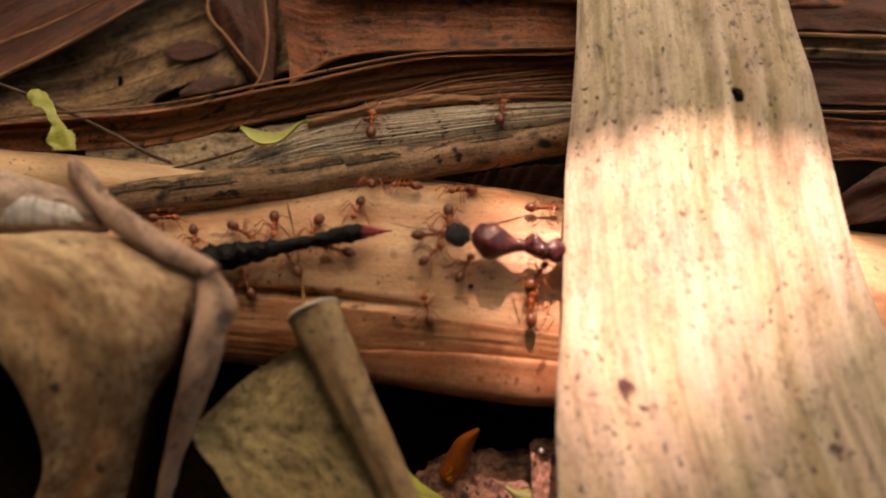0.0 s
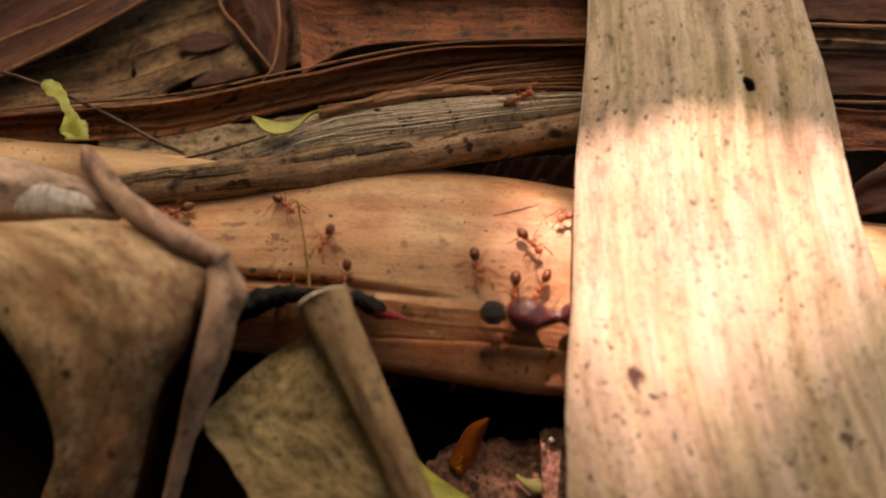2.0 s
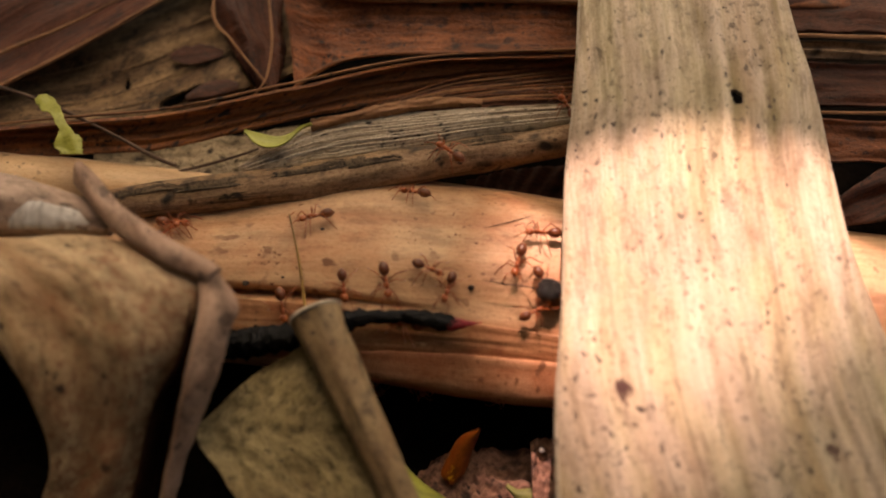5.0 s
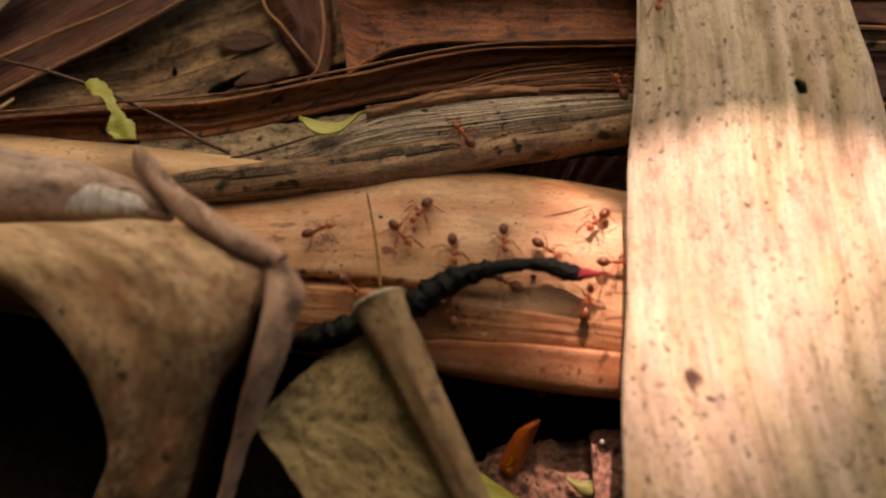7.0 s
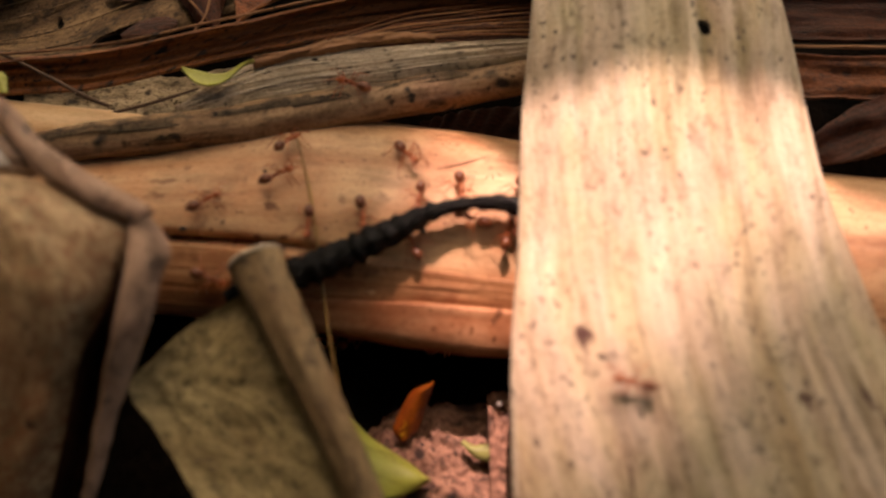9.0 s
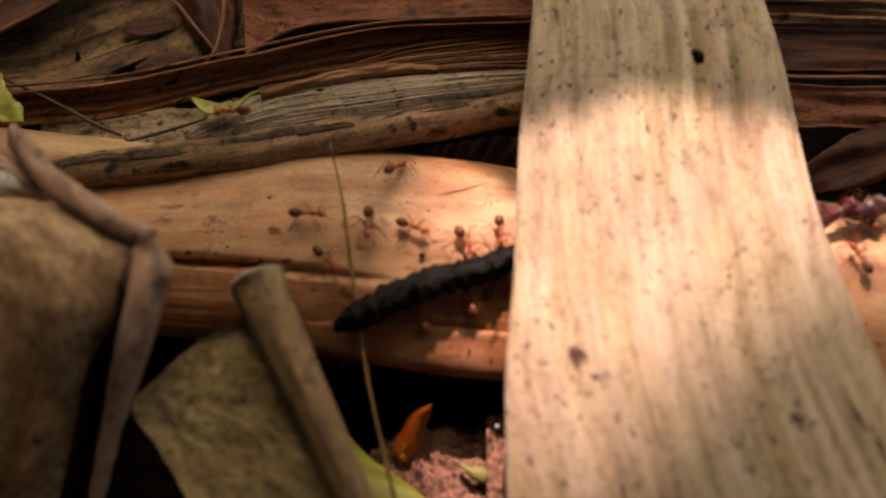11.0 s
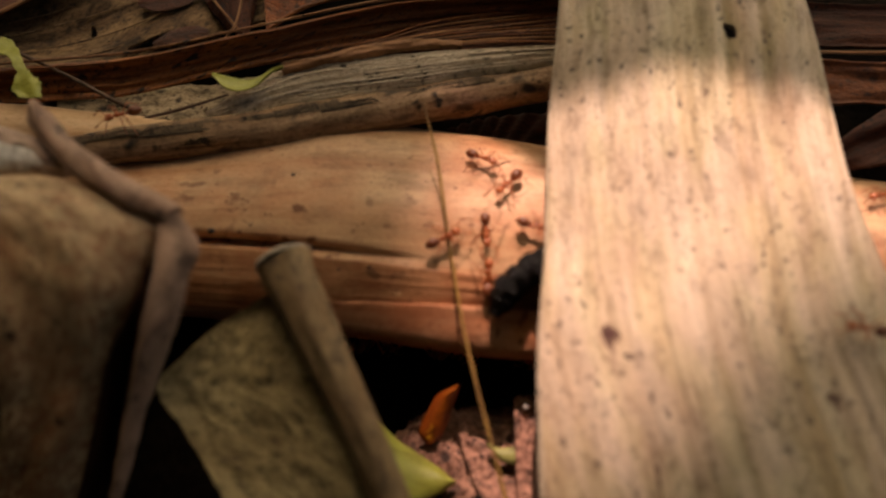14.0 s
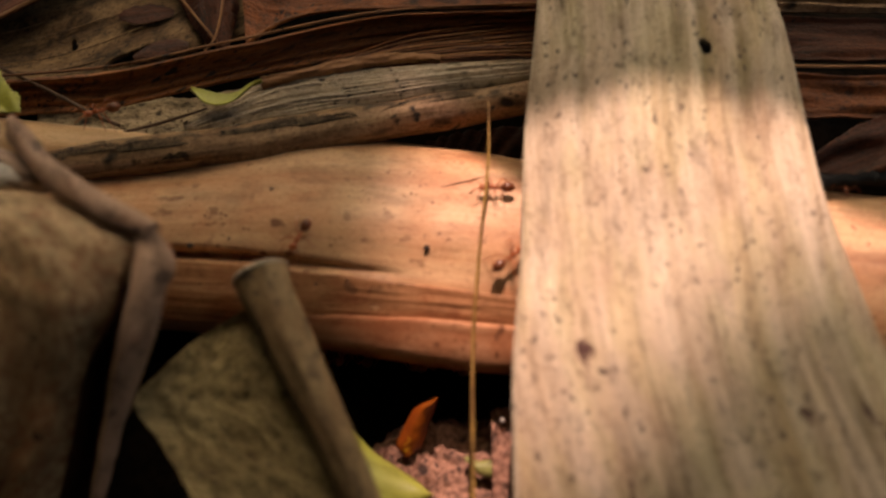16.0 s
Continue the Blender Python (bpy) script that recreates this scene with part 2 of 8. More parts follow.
M_RIBBON = fibre_material("reddish_leaf_ribbon", (0.11, 0.030, 0.009), (0.48, 0.175, 0.058), (0.19, 0.055, 0.017), (0.018, 0.011, 0.009), 1.6, 9.0, 0.5, 1.0, 0.3, 16.0, mottle=0.6, veins=0.6, cracks=0.5, patches=(1.6, 6.0), spot_size=5.0, grit=0.55, lines=22.0)
M_PALE = fibre_material("pale_orange_stalk", (0.62, 0.37, 0.19), (0.82, 0.56, 0.32), (0.64, 0.37, 0.19), (0.12, 0.06, 0.03), 0.3, 4.0, 0.55, 0.2, 0.3, 6.0, mottle=0.2)
M_STALK = fibre_material("weathered_stalk", (0.24, 0.13, 0.07), (0.58, 0.375, 0.22), (0.19, 0.10, 0.06), (0.025, 0.02, 0.016), 1.8, 5.0, 0.65, 0.8, 0.25, 9.0, mottle=0.55, veins=0.8, spot_size=2.4, dots=4.0, cracks=0.7, grit=0.6)
M_GREY = fibre_material("grey_fibre", (0.45, 0.35, 0.25), (0.92, 0.80, 0.63), (0.66, 0.50, 0.37), (0.03, 0.025, 0.02), 1.6, 18.0, 0.7, 0.8, 0.2, 12.0, mottle=0.4, veins=0.5, dots=5.0, cracks=0.55, lines=24.0, grit=0.6)
M_BROWN = fibre_material("brown_leaf", (0.085, 0.020, 0.006), (0.40, 0.125, 0.040), (0.13, 0.034, 0.011), (0.018, 0.011, 0.009), 1.4, 5.0, 0.5, 0.9, 0.3, 15.0, mottle=0.65, veins=0.5, cracks=0.35, patches=(2.2, 4.5), spot_size=4.0, grit=0.55)
M_MAROON = fibre_material("maroon_leaf", (0.040, 0.010, 0.005), (0.17, 0.052, 0.022), (0.06, 0.016, 0.008), (0.015, 0.01, 0.008), 1.0, 8.0, 0.6, 0.8, 0.25, 22.0, mottle=0.6, veins=0.5, cracks=0.7, grit=0.5)
M_RIBLEAF = fibre_material("red_brown_ribbed_leaf", (0.045, 0.013, 0.006), (0.19, 0.062, 0.026), (0.075, 0.021, 0.009), (0.018, 0.011, 0.009), 1.3, 10.0, 0.55, 0.9, 0.3, 27.0, mottle=0.6, veins=0.6, cracks=0.5, patches=(1.8, 5.0), spot_size=5.0, grit=0.5, lines=20.0)
M_MARGIN = fibre_material("pale_margin", (0.46, 0.36, 0.235), (0.68, 0.56, 0.43), (0.5, 0.39, 0.27), (0.08, 0.07, 0.06), 1.0, 3.0, 0.6, 0.3, 0.25, 19.0, mottle=0.4)
M_EDGE = fibre_material("tan_leaf_edge", (0.15, 0.06, 0.025), (0.38, 0.18, 0.08), (0.15, 0.055, 0.024), (0.03, 0.02, 0.014), 1.2, 4.0, 0.6, 0.7, 0.25, 17.0, mottle=0.6, spot_size=4.0)
# dark leaf tissue; inside the near leaf's fold it stands in for shade
M_DARK = fibre_material("dark_leaf_and_fold_shade", (0.024, 0.008, 0.005), (0.11, 0.038, 0.018), (0.045, 0.016, 0.008), (0.015, 0.01, 0.008), 0.8, 8.0, 0.65, 0.7, 0.25, 21.0, mottle=0.65, veins=0.5, cracks=0.9, grit=0.5)
M_TAN = fibre_material("mottled_tan_leaf", (0.085, 0.045, 0.022), (0.38, 0.235, 0.12), (0.06, 0.026, 0.013), (0.02, 0.014, 0.01), 1.6, 4.0, 0.7, 0.9, 0.2, 24.0, mottle=0.8, veins=0.4, dots=5.0, cracks=0.6, patches=(2.6, 4.0), grit=0.65)
M_FORE = fibre_material("olive_dry_leaf", (0.37, 0.225, 0.11), (0.74, 0.545, 0.325), (0.31, 0.14, 0.062), (0.05, 0.03, 0.02), 0.45, 2.0, 0.6, 0.5, 0.3, 31.0, mottle=0.6, veins=0.6, vein=(0.62, 0.46, 0.34), spot_size=3.5, broad=0.8,
                        blots=((0.76, 0.5, 0.4, 0.75), (0.98, 0.5, 0.4, 0.9), (0.40, 0.95, 0.3, 0.55), (0.2, 0.75, 0.07, 0.1)), blot=(0.27, 0.115, 0.056), patches=(3.2, 4.2), soft=1.0, grit=0.4)
M_ROLL = fibre_material("pinkish_rolled_leaf", (0.30, 0.185, 0.13), (0.62, 0.45, 0.345), (0.25, 0.14, 0.095), (0.04, 0.028, 0.02), 1.6, 2.5, 0.6, 0.7, 0.3, 37.0, mottle=0.6, spot_size=4.0, patches=(2.4, 3.2), dots=3.5, grit=0.45)
M_WHITE = fibre_material("whitish_scale", (0.58, 0.54, 0.49), (0.84, 0.80, 0.75), (0.40, 0.34, 0.29), (0.12, 0.10, 0.08), 0.3, 4.0, 0.6, 0.3, 0.3, 66.0)
M_LITTER = fibre_material("granular_litter", (0.17, 0.12, 0.07), (0.56, 0.43, 0.28), (0.30, 0.20, 0.11), (0.02, 0.015, 0.012), 2.4, 5.0, 0.8, 1.0, 0.15, 59.0, mottle=0.7, spot_size=5.0, dots=7.0, grit=0.7)
M_DULL_GREEN = fibre_material("dull_green_leaf", (0.16, 0.17, 0.04), (0.36, 0.36, 0.12), (0.22, 0.20, 0.06), (0.06, 0.05, 0.02), 1.0, 3.0, 0.5, 0.3, 0.3, 62.0, mottle=0.5)
M_CRUST = fibre_material("dark_crust", (0.035, 0.025, 0.018), (0.22, 0.15, 0.09), (0.05, 0.035, 0.025), (0.012, 0.01, 0.008), 2.0, 5.0, 0.8, 0.9, 0.15, 58.0, mottle=0.7, spot_size=3.0, dots=6.0, cracks=0.8, grit=0.6)
M_FLAP = fibre_material("crinkled_olive_leaf", (0.21, 0.145, 0.06), (0.49, 0.375, 0.185), (0.17, 0.11, 0.045), (0.06, 0.04, 0.02), 0.8, 0.9, 0.65, 0.9, 0.25, 52.0, mottle=0.6, broad=0.4, spot_size=3.5, patches=(6.0, 7.0), grit=0.5)
M_FLAP_EDGE = fibre_material("brown_rolled_edge", (0.17, 0.095, 0.042), (0.41, 0.28, 0.145), (0.19, 0.10, 0.045), (0.05, 0.03, 0.02), 1.2, 2.2, 0.6, 0.8, 0.3, 54.0, mottle=0.65, spot_size=3.0, patches=(2.2, 4.0), veins=0.5)
M_SHEATH = fibre_material("reddish_sheath", (0.35, 0.13, 0.055), (0.58, 0.29, 0.155), (0.38, 0.125, 0.05), (0.18, 0.07, 0.03), 0.5, 6.0, 0.62, 0.4, 0.2, 6.0, mottle=0.36, veins=0.7, vein=(0.66, 0.42, 0.3), spot_size=4.0)
M_RIM = fibre_material("pinkish_rim", (0.33, 0.185, 0.12), (0.58, 0.375, 0.265), (0.15, 0.07, 0.04), (0.06, 0.04, 0.03), 1.2, 4.0, 0.6, 0.5, 0.3, 35.0, mottle=0.6, spot_size=3.0, patches=(2.4, 3.0), grit=0.4)
# speckled bark; the heavy near-black spots also paint shadows among its crumbs
M_BARK = fibre_material("pink_bark", (0.15, 0.065, 0.043), (0.43, 0.225, 0.155), (0.16, 0.075, 0.05), (0.018, 0.012, 0.012), 3.0, 2.0, 0.75, 1.0, 0.2, 41.0, spot_size=3.4, mottle=0.8, dots=6.5, patches=(5.0, 6.0), grit=0.6)
M_TWIG = fibre_material("twig_bark", (0.07, 0.038, 0.024), (0.16, 0.095, 0.06), (0.08, 0.045, 0.03), (0.03, 0.02, 0.015), 0.4, 6.0, 0.6, 0.3, 0.25, 44.0)
# soil colour lowered to near-black, which puts the gaps' deep shade into it
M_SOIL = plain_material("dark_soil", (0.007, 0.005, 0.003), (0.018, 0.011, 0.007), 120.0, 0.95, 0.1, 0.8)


# ---- building ----
def spline(points, u):
    """The point at u (0 to 1) of a smooth curve through the points."""
    n = len(points) - 1
    k = min(int(u * n), n - 1)
    f = u * n - k
    p = [Vector(points[max(0, min(n, k + d))]) for d in (-1, 0, 1, 2)]
    if k == 0:
        p[0] = 2 * p[1] - p[2]
    if k == n - 1:
        p[3] = 2 * p[2] - p[1]
    return 0.5 * (2 * p[1] + (p[2] - p[0]) * f + (2 * p[0] - 5 * p[1] + 4 * p[2] - p[3]) * f * f + (3 * p[1] - p[0] - 3 * p[2] + p[3]) * f ** 3)


def wob(x, y, z=0.0):
    return noise.noise(Vector((x, y, z)))


def mesh_object(name, verts, faces, uvs, material, parent=None, unit=None):
    """Vertices in centimetres, with one UV for each vertex, and a second one that runs from 0 to 1."""
    me = bpy.data.meshes.new(name)
    me.from_pydata([(x * CM, y * CM, z * CM) for x, y, z in verts], [], faces)
    layer = me.uv_layers.new(name="UVMap")
    for loop in me.loops:
        layer.data[loop.index].uv = uvs[loop.vertex_index]
    if unit:
        second = me.uv_layers.new(name="unit")
        for loop in me.loops:
            second.data[loop.index].uv = unit[loop.vertex_index]
    for poly in me.polygons:
        poly.use_smooth = True
    me.materials.append(material)
    ob = new(name, me)
    if parent:
        ob.parent = parent
    return ob


def sheet(name, a, b, material, relief=None, nu=60, nv=16, thick=0.05, jag=0.0, seed=0.0, camber=0.0, parent=None, holes=()):
    """A leaf or plate between two edge curves, with camber, relief along its normal, ragged edges and thickness."""
    rows = []
    la = 0.0
    last = None
    for i in range(nu + 1):
        u = i / nu
        pa, pb = spline(a, u), spline(b, u)
        ja = jag * (wob(u * 9, seed, 1.0) + 0.6 * wob(u * 31, seed, 2.0))
        jb = jag * (wob(u * 9, seed, 5.0) + 0.6 * wob(u * 31, seed, 6.0))
        mid = (pa + pb) / 2
        la += (mid - last).length if last else 0.0
        last = mid
        wide = (pb - pa).length
        rows.append([(pa + (pb - pa) * (ja + (1 + jb - ja) * j / nv), la, wide * (j / nv - 0.5), u, j / nv) for j in range(nv + 1)])
    top, uvs, unit = [], [], []
    for i, row in enumerate(rows):
        for j, (p, s, w, u, v) in enumerate(row):
            du = rows[min(i + 1, nu)][j][0] - rows[max(i - 1, 0)][j][0]
            dv = row[min(j + 1, nv)][0] - row[max(j - 1, 0)][0]
            n = du.cross(dv)
            n = n.normalized() if n.length > 1e-9 else Vector((0, 0, 1))
            if n.dot(Vector((0, -0.5, 0.85))) < 0:
                n = -n
            h = camber * 4 * v * (1 - v) + (relief(u, v, s, w) if relief else 0.0)
            top.append((p + n * h, n))
            uvs.append((s, w))
            unit.append((u, v))
    count = len(top)
    verts = [p for p, n in top] + [p - n * thick for p, n in top]
    uvs = uvs + [(s, w + 0.3) for s, w in uvs]
    faces = []
    k = nv + 1
    for i in range(nu):
        for j in range(nv):
            if any(((i + 0.5) / nu - hu) ** 2 / ru ** 2 + ((j + 0.5) / nv - hv) ** 2 / rv ** 2 < 1 + 0.5 * wob(i * 0.9, j * 0.9) for hu, hv, ru, rv in holes):
                continue
            q = [i * k + j, i * k + j + 1, (i + 1) * k + j + 1, (i + 1) * k + j]
            faces.append(q)
            faces.append([count + x for x in reversed(q)])
    edge = [j for j in range(nv + 1)] + [i * k + nv for i in range(1, nu + 1)] + [nu * k + j for j in range(nv - 1, -1, -1)] + [i * k for i in range(nu - 1, 0, -1)]
    for x, y in zip(edge, edge[1:] + edge[:1]):
        faces.append([y, x, count + x, count + y])
    if (verts[1] - verts[0]).cross(verts[k] - verts[0]).z < 0:
        faces = [list(reversed(f)) for f in faces]
    return mesh_object(name, verts, faces, uvs, material, parent, unit + unit)


def tube(name, spine, radii, material, profile=None, nu=60, nv=24, flat=1.0, parent=None, seed=0.0, rough=0.0, up=(0, 0, 1), hollow=0.0):
    """A stem along a curve. radii along it; profile(angle, u) scales the radius; flat scales it along the up side."""
    verts, uvs, faces = [], [], []
    la, last = 0.0, None
    n = len(radii) - 1
    for i in range(nu + 1):
        u = i / nu
        p = spline(spine, u)
        t = (spline(spine, min(1, u + 0.01)) - spline(spine, max(0, u - 0.01))).normalized()
        side = t.cross(Vector(up)).normalized()
        high = side.cross(t).normalized()
        la += (p - last).length if last else 0.0
        last = p
        k = min(int(u * n), n - 1)
        r = radii[k] + (radii[k + 1] - radii[k]) * (u * n - k)
        for j in range(nv + 1):
            a = 2 * math.pi * j / nv
            q = r * (profile(a, u) if profile else 1.0) * (1 + rough * wob(la * 1.5, math.cos(a) * 2 + seed, math.sin(a) * 2))
            verts.append(p + side * (q * math.cos(a)) + high * (q * flat * math.sin(a)))
            uvs.append((la, a * max(radii)))
    k = nv + 1
    for i in range(nu):
        for j in range(nv):
            faces.append([i * k + j, (i + 1) * k + j, (i + 1) * k + j + 1, i * k + j + 1])
    for i in (0, nu):
        c = len(verts)
        inward = (spline(spine, 0.1) - spline(spine, 0.0)).normalized() * (hollow if i == 0 else 0.0)
        verts.append(sum((verts[i * k + j] for j in range(nv)), Vector()) / nv + inward)
        uvs.append(uvs[i * k])
        for j in range(nv):
            f = [c, i * k + j, i * k + j + 1]
            faces.append(f if i == 0 else f[::-1])
    return mesh_object(name, verts, faces, uvs, material, parent)


def shell(name, spine, radii, material, a0, a1, u0, u1, flat, grow, thick, parent, nu=120, nv=60, ragged=1.0, shape=None, blunt=None):
    """A layer wrapped round part of a stem: angles a0 to a1 in degrees, along u0 to u1, its edge wavering."""
    verts, uvs, faces = [], [], []
    n = len(radii) - 1
    for layer in (0, 1):
        for i in range(nu + 1):
            u = u0 + (u1 - u0) * i / nu
            p = spline(spine, u)
            t = (spline(spine, min(1, u + 0.01)) - spline(spine, max(0, u - 0.01))).normalized()
            side = t.cross(Vector((0, 0, 1))).normalized()
            high = side.cross(t).normalized()
            k = min(int(u * n), n - 1)
            r = radii[k] + (radii[k + 1] - radii[k]) * (u * n - k)
            taper = min(1.0, (i / nu) * 5, (1 - i / nu) * 5)
            end = a1(u) if callable(a1) else a1
            top = (a0 + (end - a0) * taper ** 0.5 if blunt is None else end - blunt * (1 - taper ** 0.5)) + ragged * (1.6 * wob(u * 9, 3.0) + 0.7 * wob(u * 40, 5.0) + 0.55 * wob(u * 150, 8.0))
            for j in range(nv + 1):
                a = radians(a0 + (top - a0) * j / nv)
                q = r * (1 + grow * taper) * (shape(math.degrees(a), u) if shape else 1.0) + 0.012 * wob(u * 20, j * 0.2) - layer * thick
                verts.append(p + side * (q * math.cos(a)) + high * (q * flat * math.sin(a)))
                uvs.append((u * 30, a * r))
    k = nv + 1
    c = (nu + 1) * k
    for i in range(nu):
        for j in range(nv):
            q = [i * k + j, (i + 1) * k + j, (i + 1) * k + j + 1, i * k + j + 1]
            faces.append(q)
            faces.append([c + x for x in reversed(q)])
        faces.append([i * k + nv, (i + 1) * k + nv, c + (i + 1) * k + nv, c + i * k + nv])
        faces.append([(i + 1) * k, i * k, c + i * k, c + (i + 1) * k])
    return mesh_object(name, verts, faces, uvs, material, parent)


# ---- ground ----
def ground_height(x, y):
    s = max(0.0, min(1.0, (y + 0.6) / 1.8))
    base = -0.2 + 1.55 * s * s * (3 - 2 * s)
    near = math.exp(-(x * x + y * y) / 900.0)
    return base * near + 0.35 * wob(x * 0.5, y * 0.5) * near + 0.12 * wob(x * 2.1, y * 2.1, 3.0) * near


def ground():
    axis = [-2000, -900, -400, -150, -60, -30, -18] + [-12 + 0.4 * i for i in range(61)] + [18, 30, 60, 150, 400, 900, 2000]
    n = len(axis)
    verts = [(x, y, ground_height(x, y)) for y in axis for x in axis]
    faces = [[j * n + i, j * n + i + 1, (j + 1) * n + i + 1, (j + 1) * n + i] for j in range(n - 1) for i in range(n - 1)]
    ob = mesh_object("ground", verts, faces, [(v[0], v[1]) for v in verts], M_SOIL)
    return tagged(ob, "soil under the leaf litter, near-black for the shade in its gaps", "ground", kind="structure")


ground()

# ---- the stems and leaves of the litter ----
def furrow(u):
    """The angle at which the upper layer's edge runs along the stem."""
    return 66 - 55 * (u - 0.30)


def stem_profile(a, u):
    """Flattened sheath stem: an upper layer ends in a furrow that closes along the stem, and the far side swells in the middle."""
    d = math.degrees(a) % 360
    q = 1.0
    open_ = max(0.0, min(1.0, (0.50 - u) / 0.2))
    q -= 0.5 * open_ * math.exp(-((d - furrow(u)) / (2.4 + 1.6 * open_)) ** 2)
    q -= 0.10 * max(0.0, 1 - abs(u - 0.47) / 0.07) * math.exp(-((d - furrow(u) + 8) / 1.8) ** 2)
    q -= 0.04 * math.exp(-((d - furrow(u)) / 14.0) ** 2)
    q += 0.012 * math.sin(d / 7.0 + 3 * u) * (1 if 20 < d < 170 else 0)
    far = max(0.0, min(1.0, (d - 88) / 50)) if d < 200 else max(0.0, min(1.0, (250 - d) / 50))
    q += 0.20 * math.exp(-((u - 0.43) / (0.10 if u < 0.43 else 0.13)) ** 2) * far * far * (3 - 2 * far)
    return q * slim(d, u)


def slim(d, u):
    """The stem is drawn in on its lower near side, more so towards its thin end."""
    d = (d + 180) % 360 - 180
    k = max(0.0, min(1.0, (d + 115) / 45)) * max(0.0, min(1.0, (24 - d) / 45))
    full = 0.13 * max(0.0, min(1.0, (u - 0.42) / 0.12)) * math.exp(-((d - 8) / 20.0) ** 2)
    return (1 - (0.07 + 0.12 * max(0.0, min(1.0, (0.48 - u) / 0.22))) * k * k * (3 - 2 * k)) * (1 + full)


STEM_LINE = [(-10.41, 1.02, 1), (-7, 0.43, 1.1), (-3.76, -0.04, 1.2), (-1.27, -0.12, 1.25), (1.66, -0.35, 1.25), (3.94, -0.57, 1.2), (6.18, -0.83, 1.2), (9.89, -1.21, 1.1)]
STEM_RADII = [1.0, 1.1, 1.22, 1.42, 1.42, 1.42, 1.40, 1.35]
STEM = tagged(tube("main_stem", STEM_LINE, STEM_RADII, M_STEM, stem_profile, nu=170, nv=220, flat=0.72, rough=0.012),
              "thick orange-tan dry stem lying across the leaf litter", "plant stem")
# layer below the furrow; its colour also carries the near side's shade
shell("shaded_inner_layer", STEM_LINE, STEM_RADII, M_INNER_SHADED, 20, lambda u: furrow(u) - 3.5, 0.02, 1.0, 0.72, 0.008, 0.03, STEM, shape=slim, ragged=0.5, nu=200)
shell("outer_sheath", STEM_LINE, STEM_RADII, M_SHEATH, -75, 33, 0.38, 1.0, 0.72, 0.04, 0.06, STEM, ragged=0.7, blunt=9,
      shape=lambda d, u: slim(d, u) * (1 + 0.04 * min(1.0, (u - 0.38) * 9) * math.exp(-((d - 13) / 12.0) ** 2)))
tube("crease", [(0.53, 0.19, 2.27), (0.71, 0.24, 2.26), (0.92, 0.31, 2.25), (1.15, 0.41, 2.21)], [0.003, 0.007, 0.007, 0.003], M_CREASE, nu=30, nv=6, parent=STEM)


def strip_relief(u, v, s, w):
    x = v * 7.3
    h = 0.034 * math.sin(x * 2 * math.pi + 5.0 * wob(u * 1.1, x * 0.5)) + 0.06 * wob(u * 1.0, x * 2.3, 3.0) + 0.014 * math.sin(x * 13.1 + 2.0 * wob(u * 2, 9.0)) + 0.05 * wob(u * 1.2, x * 0.9, 7.0)
    h *= 0.8 * (0.75 + 0.5 * wob(u * 3, 4.0)) * (1 - 0.7 * max(0.0, min(1.0, (u - 0.35) * 3)))
    h += 0.012 * wob(u * 4.0, x * 6.0, 11.0)
    return h + 0.02 * wob(s * 1.2, w * 1.2) - 0.12 * (max(0, abs(v - 0.5) - 0.36) / 0.14) ** 2


STRIP_A = [(2.09, 7.91, 3.6), (1.92, 4.2, 3.6), (1.83, 2.77, 3.55), (1.71, 1.49, 3.35), (1.59, 0.52, 3.08), (1.54, -0.44, 2.85), (1.48, -1.37, 2.65), (1.39, -2.31, 2.4), (1.39, -3.42, 1.95), (1.42, -4.68, 1.3), (1.45, -6.95, 0.3)]
STRIP_B = [(4.71, 7.91, 3.6), (4.61, 4.2, 3.6), (4.67, 2.87, 3.55), (4.86, 1.67, 3.35), (4.98, 0.65, 3.08), (5.11, -0.36, 2.85), (5.33, -1.21, 2.65), (5.65, -2.24, 2.4), (6.28, -3.41, 1.95), (7.02, -4.68, 1.3), (7.8, -6.96, 0.3)]
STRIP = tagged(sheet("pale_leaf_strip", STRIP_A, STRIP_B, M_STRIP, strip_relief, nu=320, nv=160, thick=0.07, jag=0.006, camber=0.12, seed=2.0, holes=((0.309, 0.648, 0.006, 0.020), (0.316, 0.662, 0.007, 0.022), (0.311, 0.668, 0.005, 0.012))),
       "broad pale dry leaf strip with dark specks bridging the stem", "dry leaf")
for margin in (STRIP_A, STRIP_B):
    tube("margin", [Vector(p) + Vector((0, -0.03, -0.15)) for p in margin], [0.03, 0.035, 0.03, 0.034], M_MARGIN, nu=160, nv=8, rough=0.3, parent=STRIP)

# thin stalks lying behind the stem
STALK_LINE = [(-5.48, 0.41, 2), (-4.21, 0.74, 2.1), (-2.16, 0.94, 2.2), (-0.26, 1.27, 2.25), (1.75, 1.65, 2.3), (3.66, 2.04, 2.3)]
STALK_RADII = [0.25, 0.24, 0.26, 0.27, 0.24, 0.22]
STALK = tagged(tube("weathered_stalk", STALK_LINE, STALK_RADII, M_STALK, nu=90, nv=20, rough=0.12, seed=4.0),
               "thin weathered brown stalk with dark grey crust", "plant stalk")
for c0, c1, low, high in ((0.14, 0.27, 78, 112), (0.26, 0.38, 66, 104), (0.36, 0.50, 82, 118), (0.49, 0.57, 74, 106), (0.60, 0.72, 80, 110), (0.31, 0.37, 30, 48)):
    shell("crust", STALK_LINE, STALK_RADII, M_CRUST, low, high, c0, c1, 1.0, 0.015, 0.012, STALK, nu=260, nv=24, ragged=16.0)
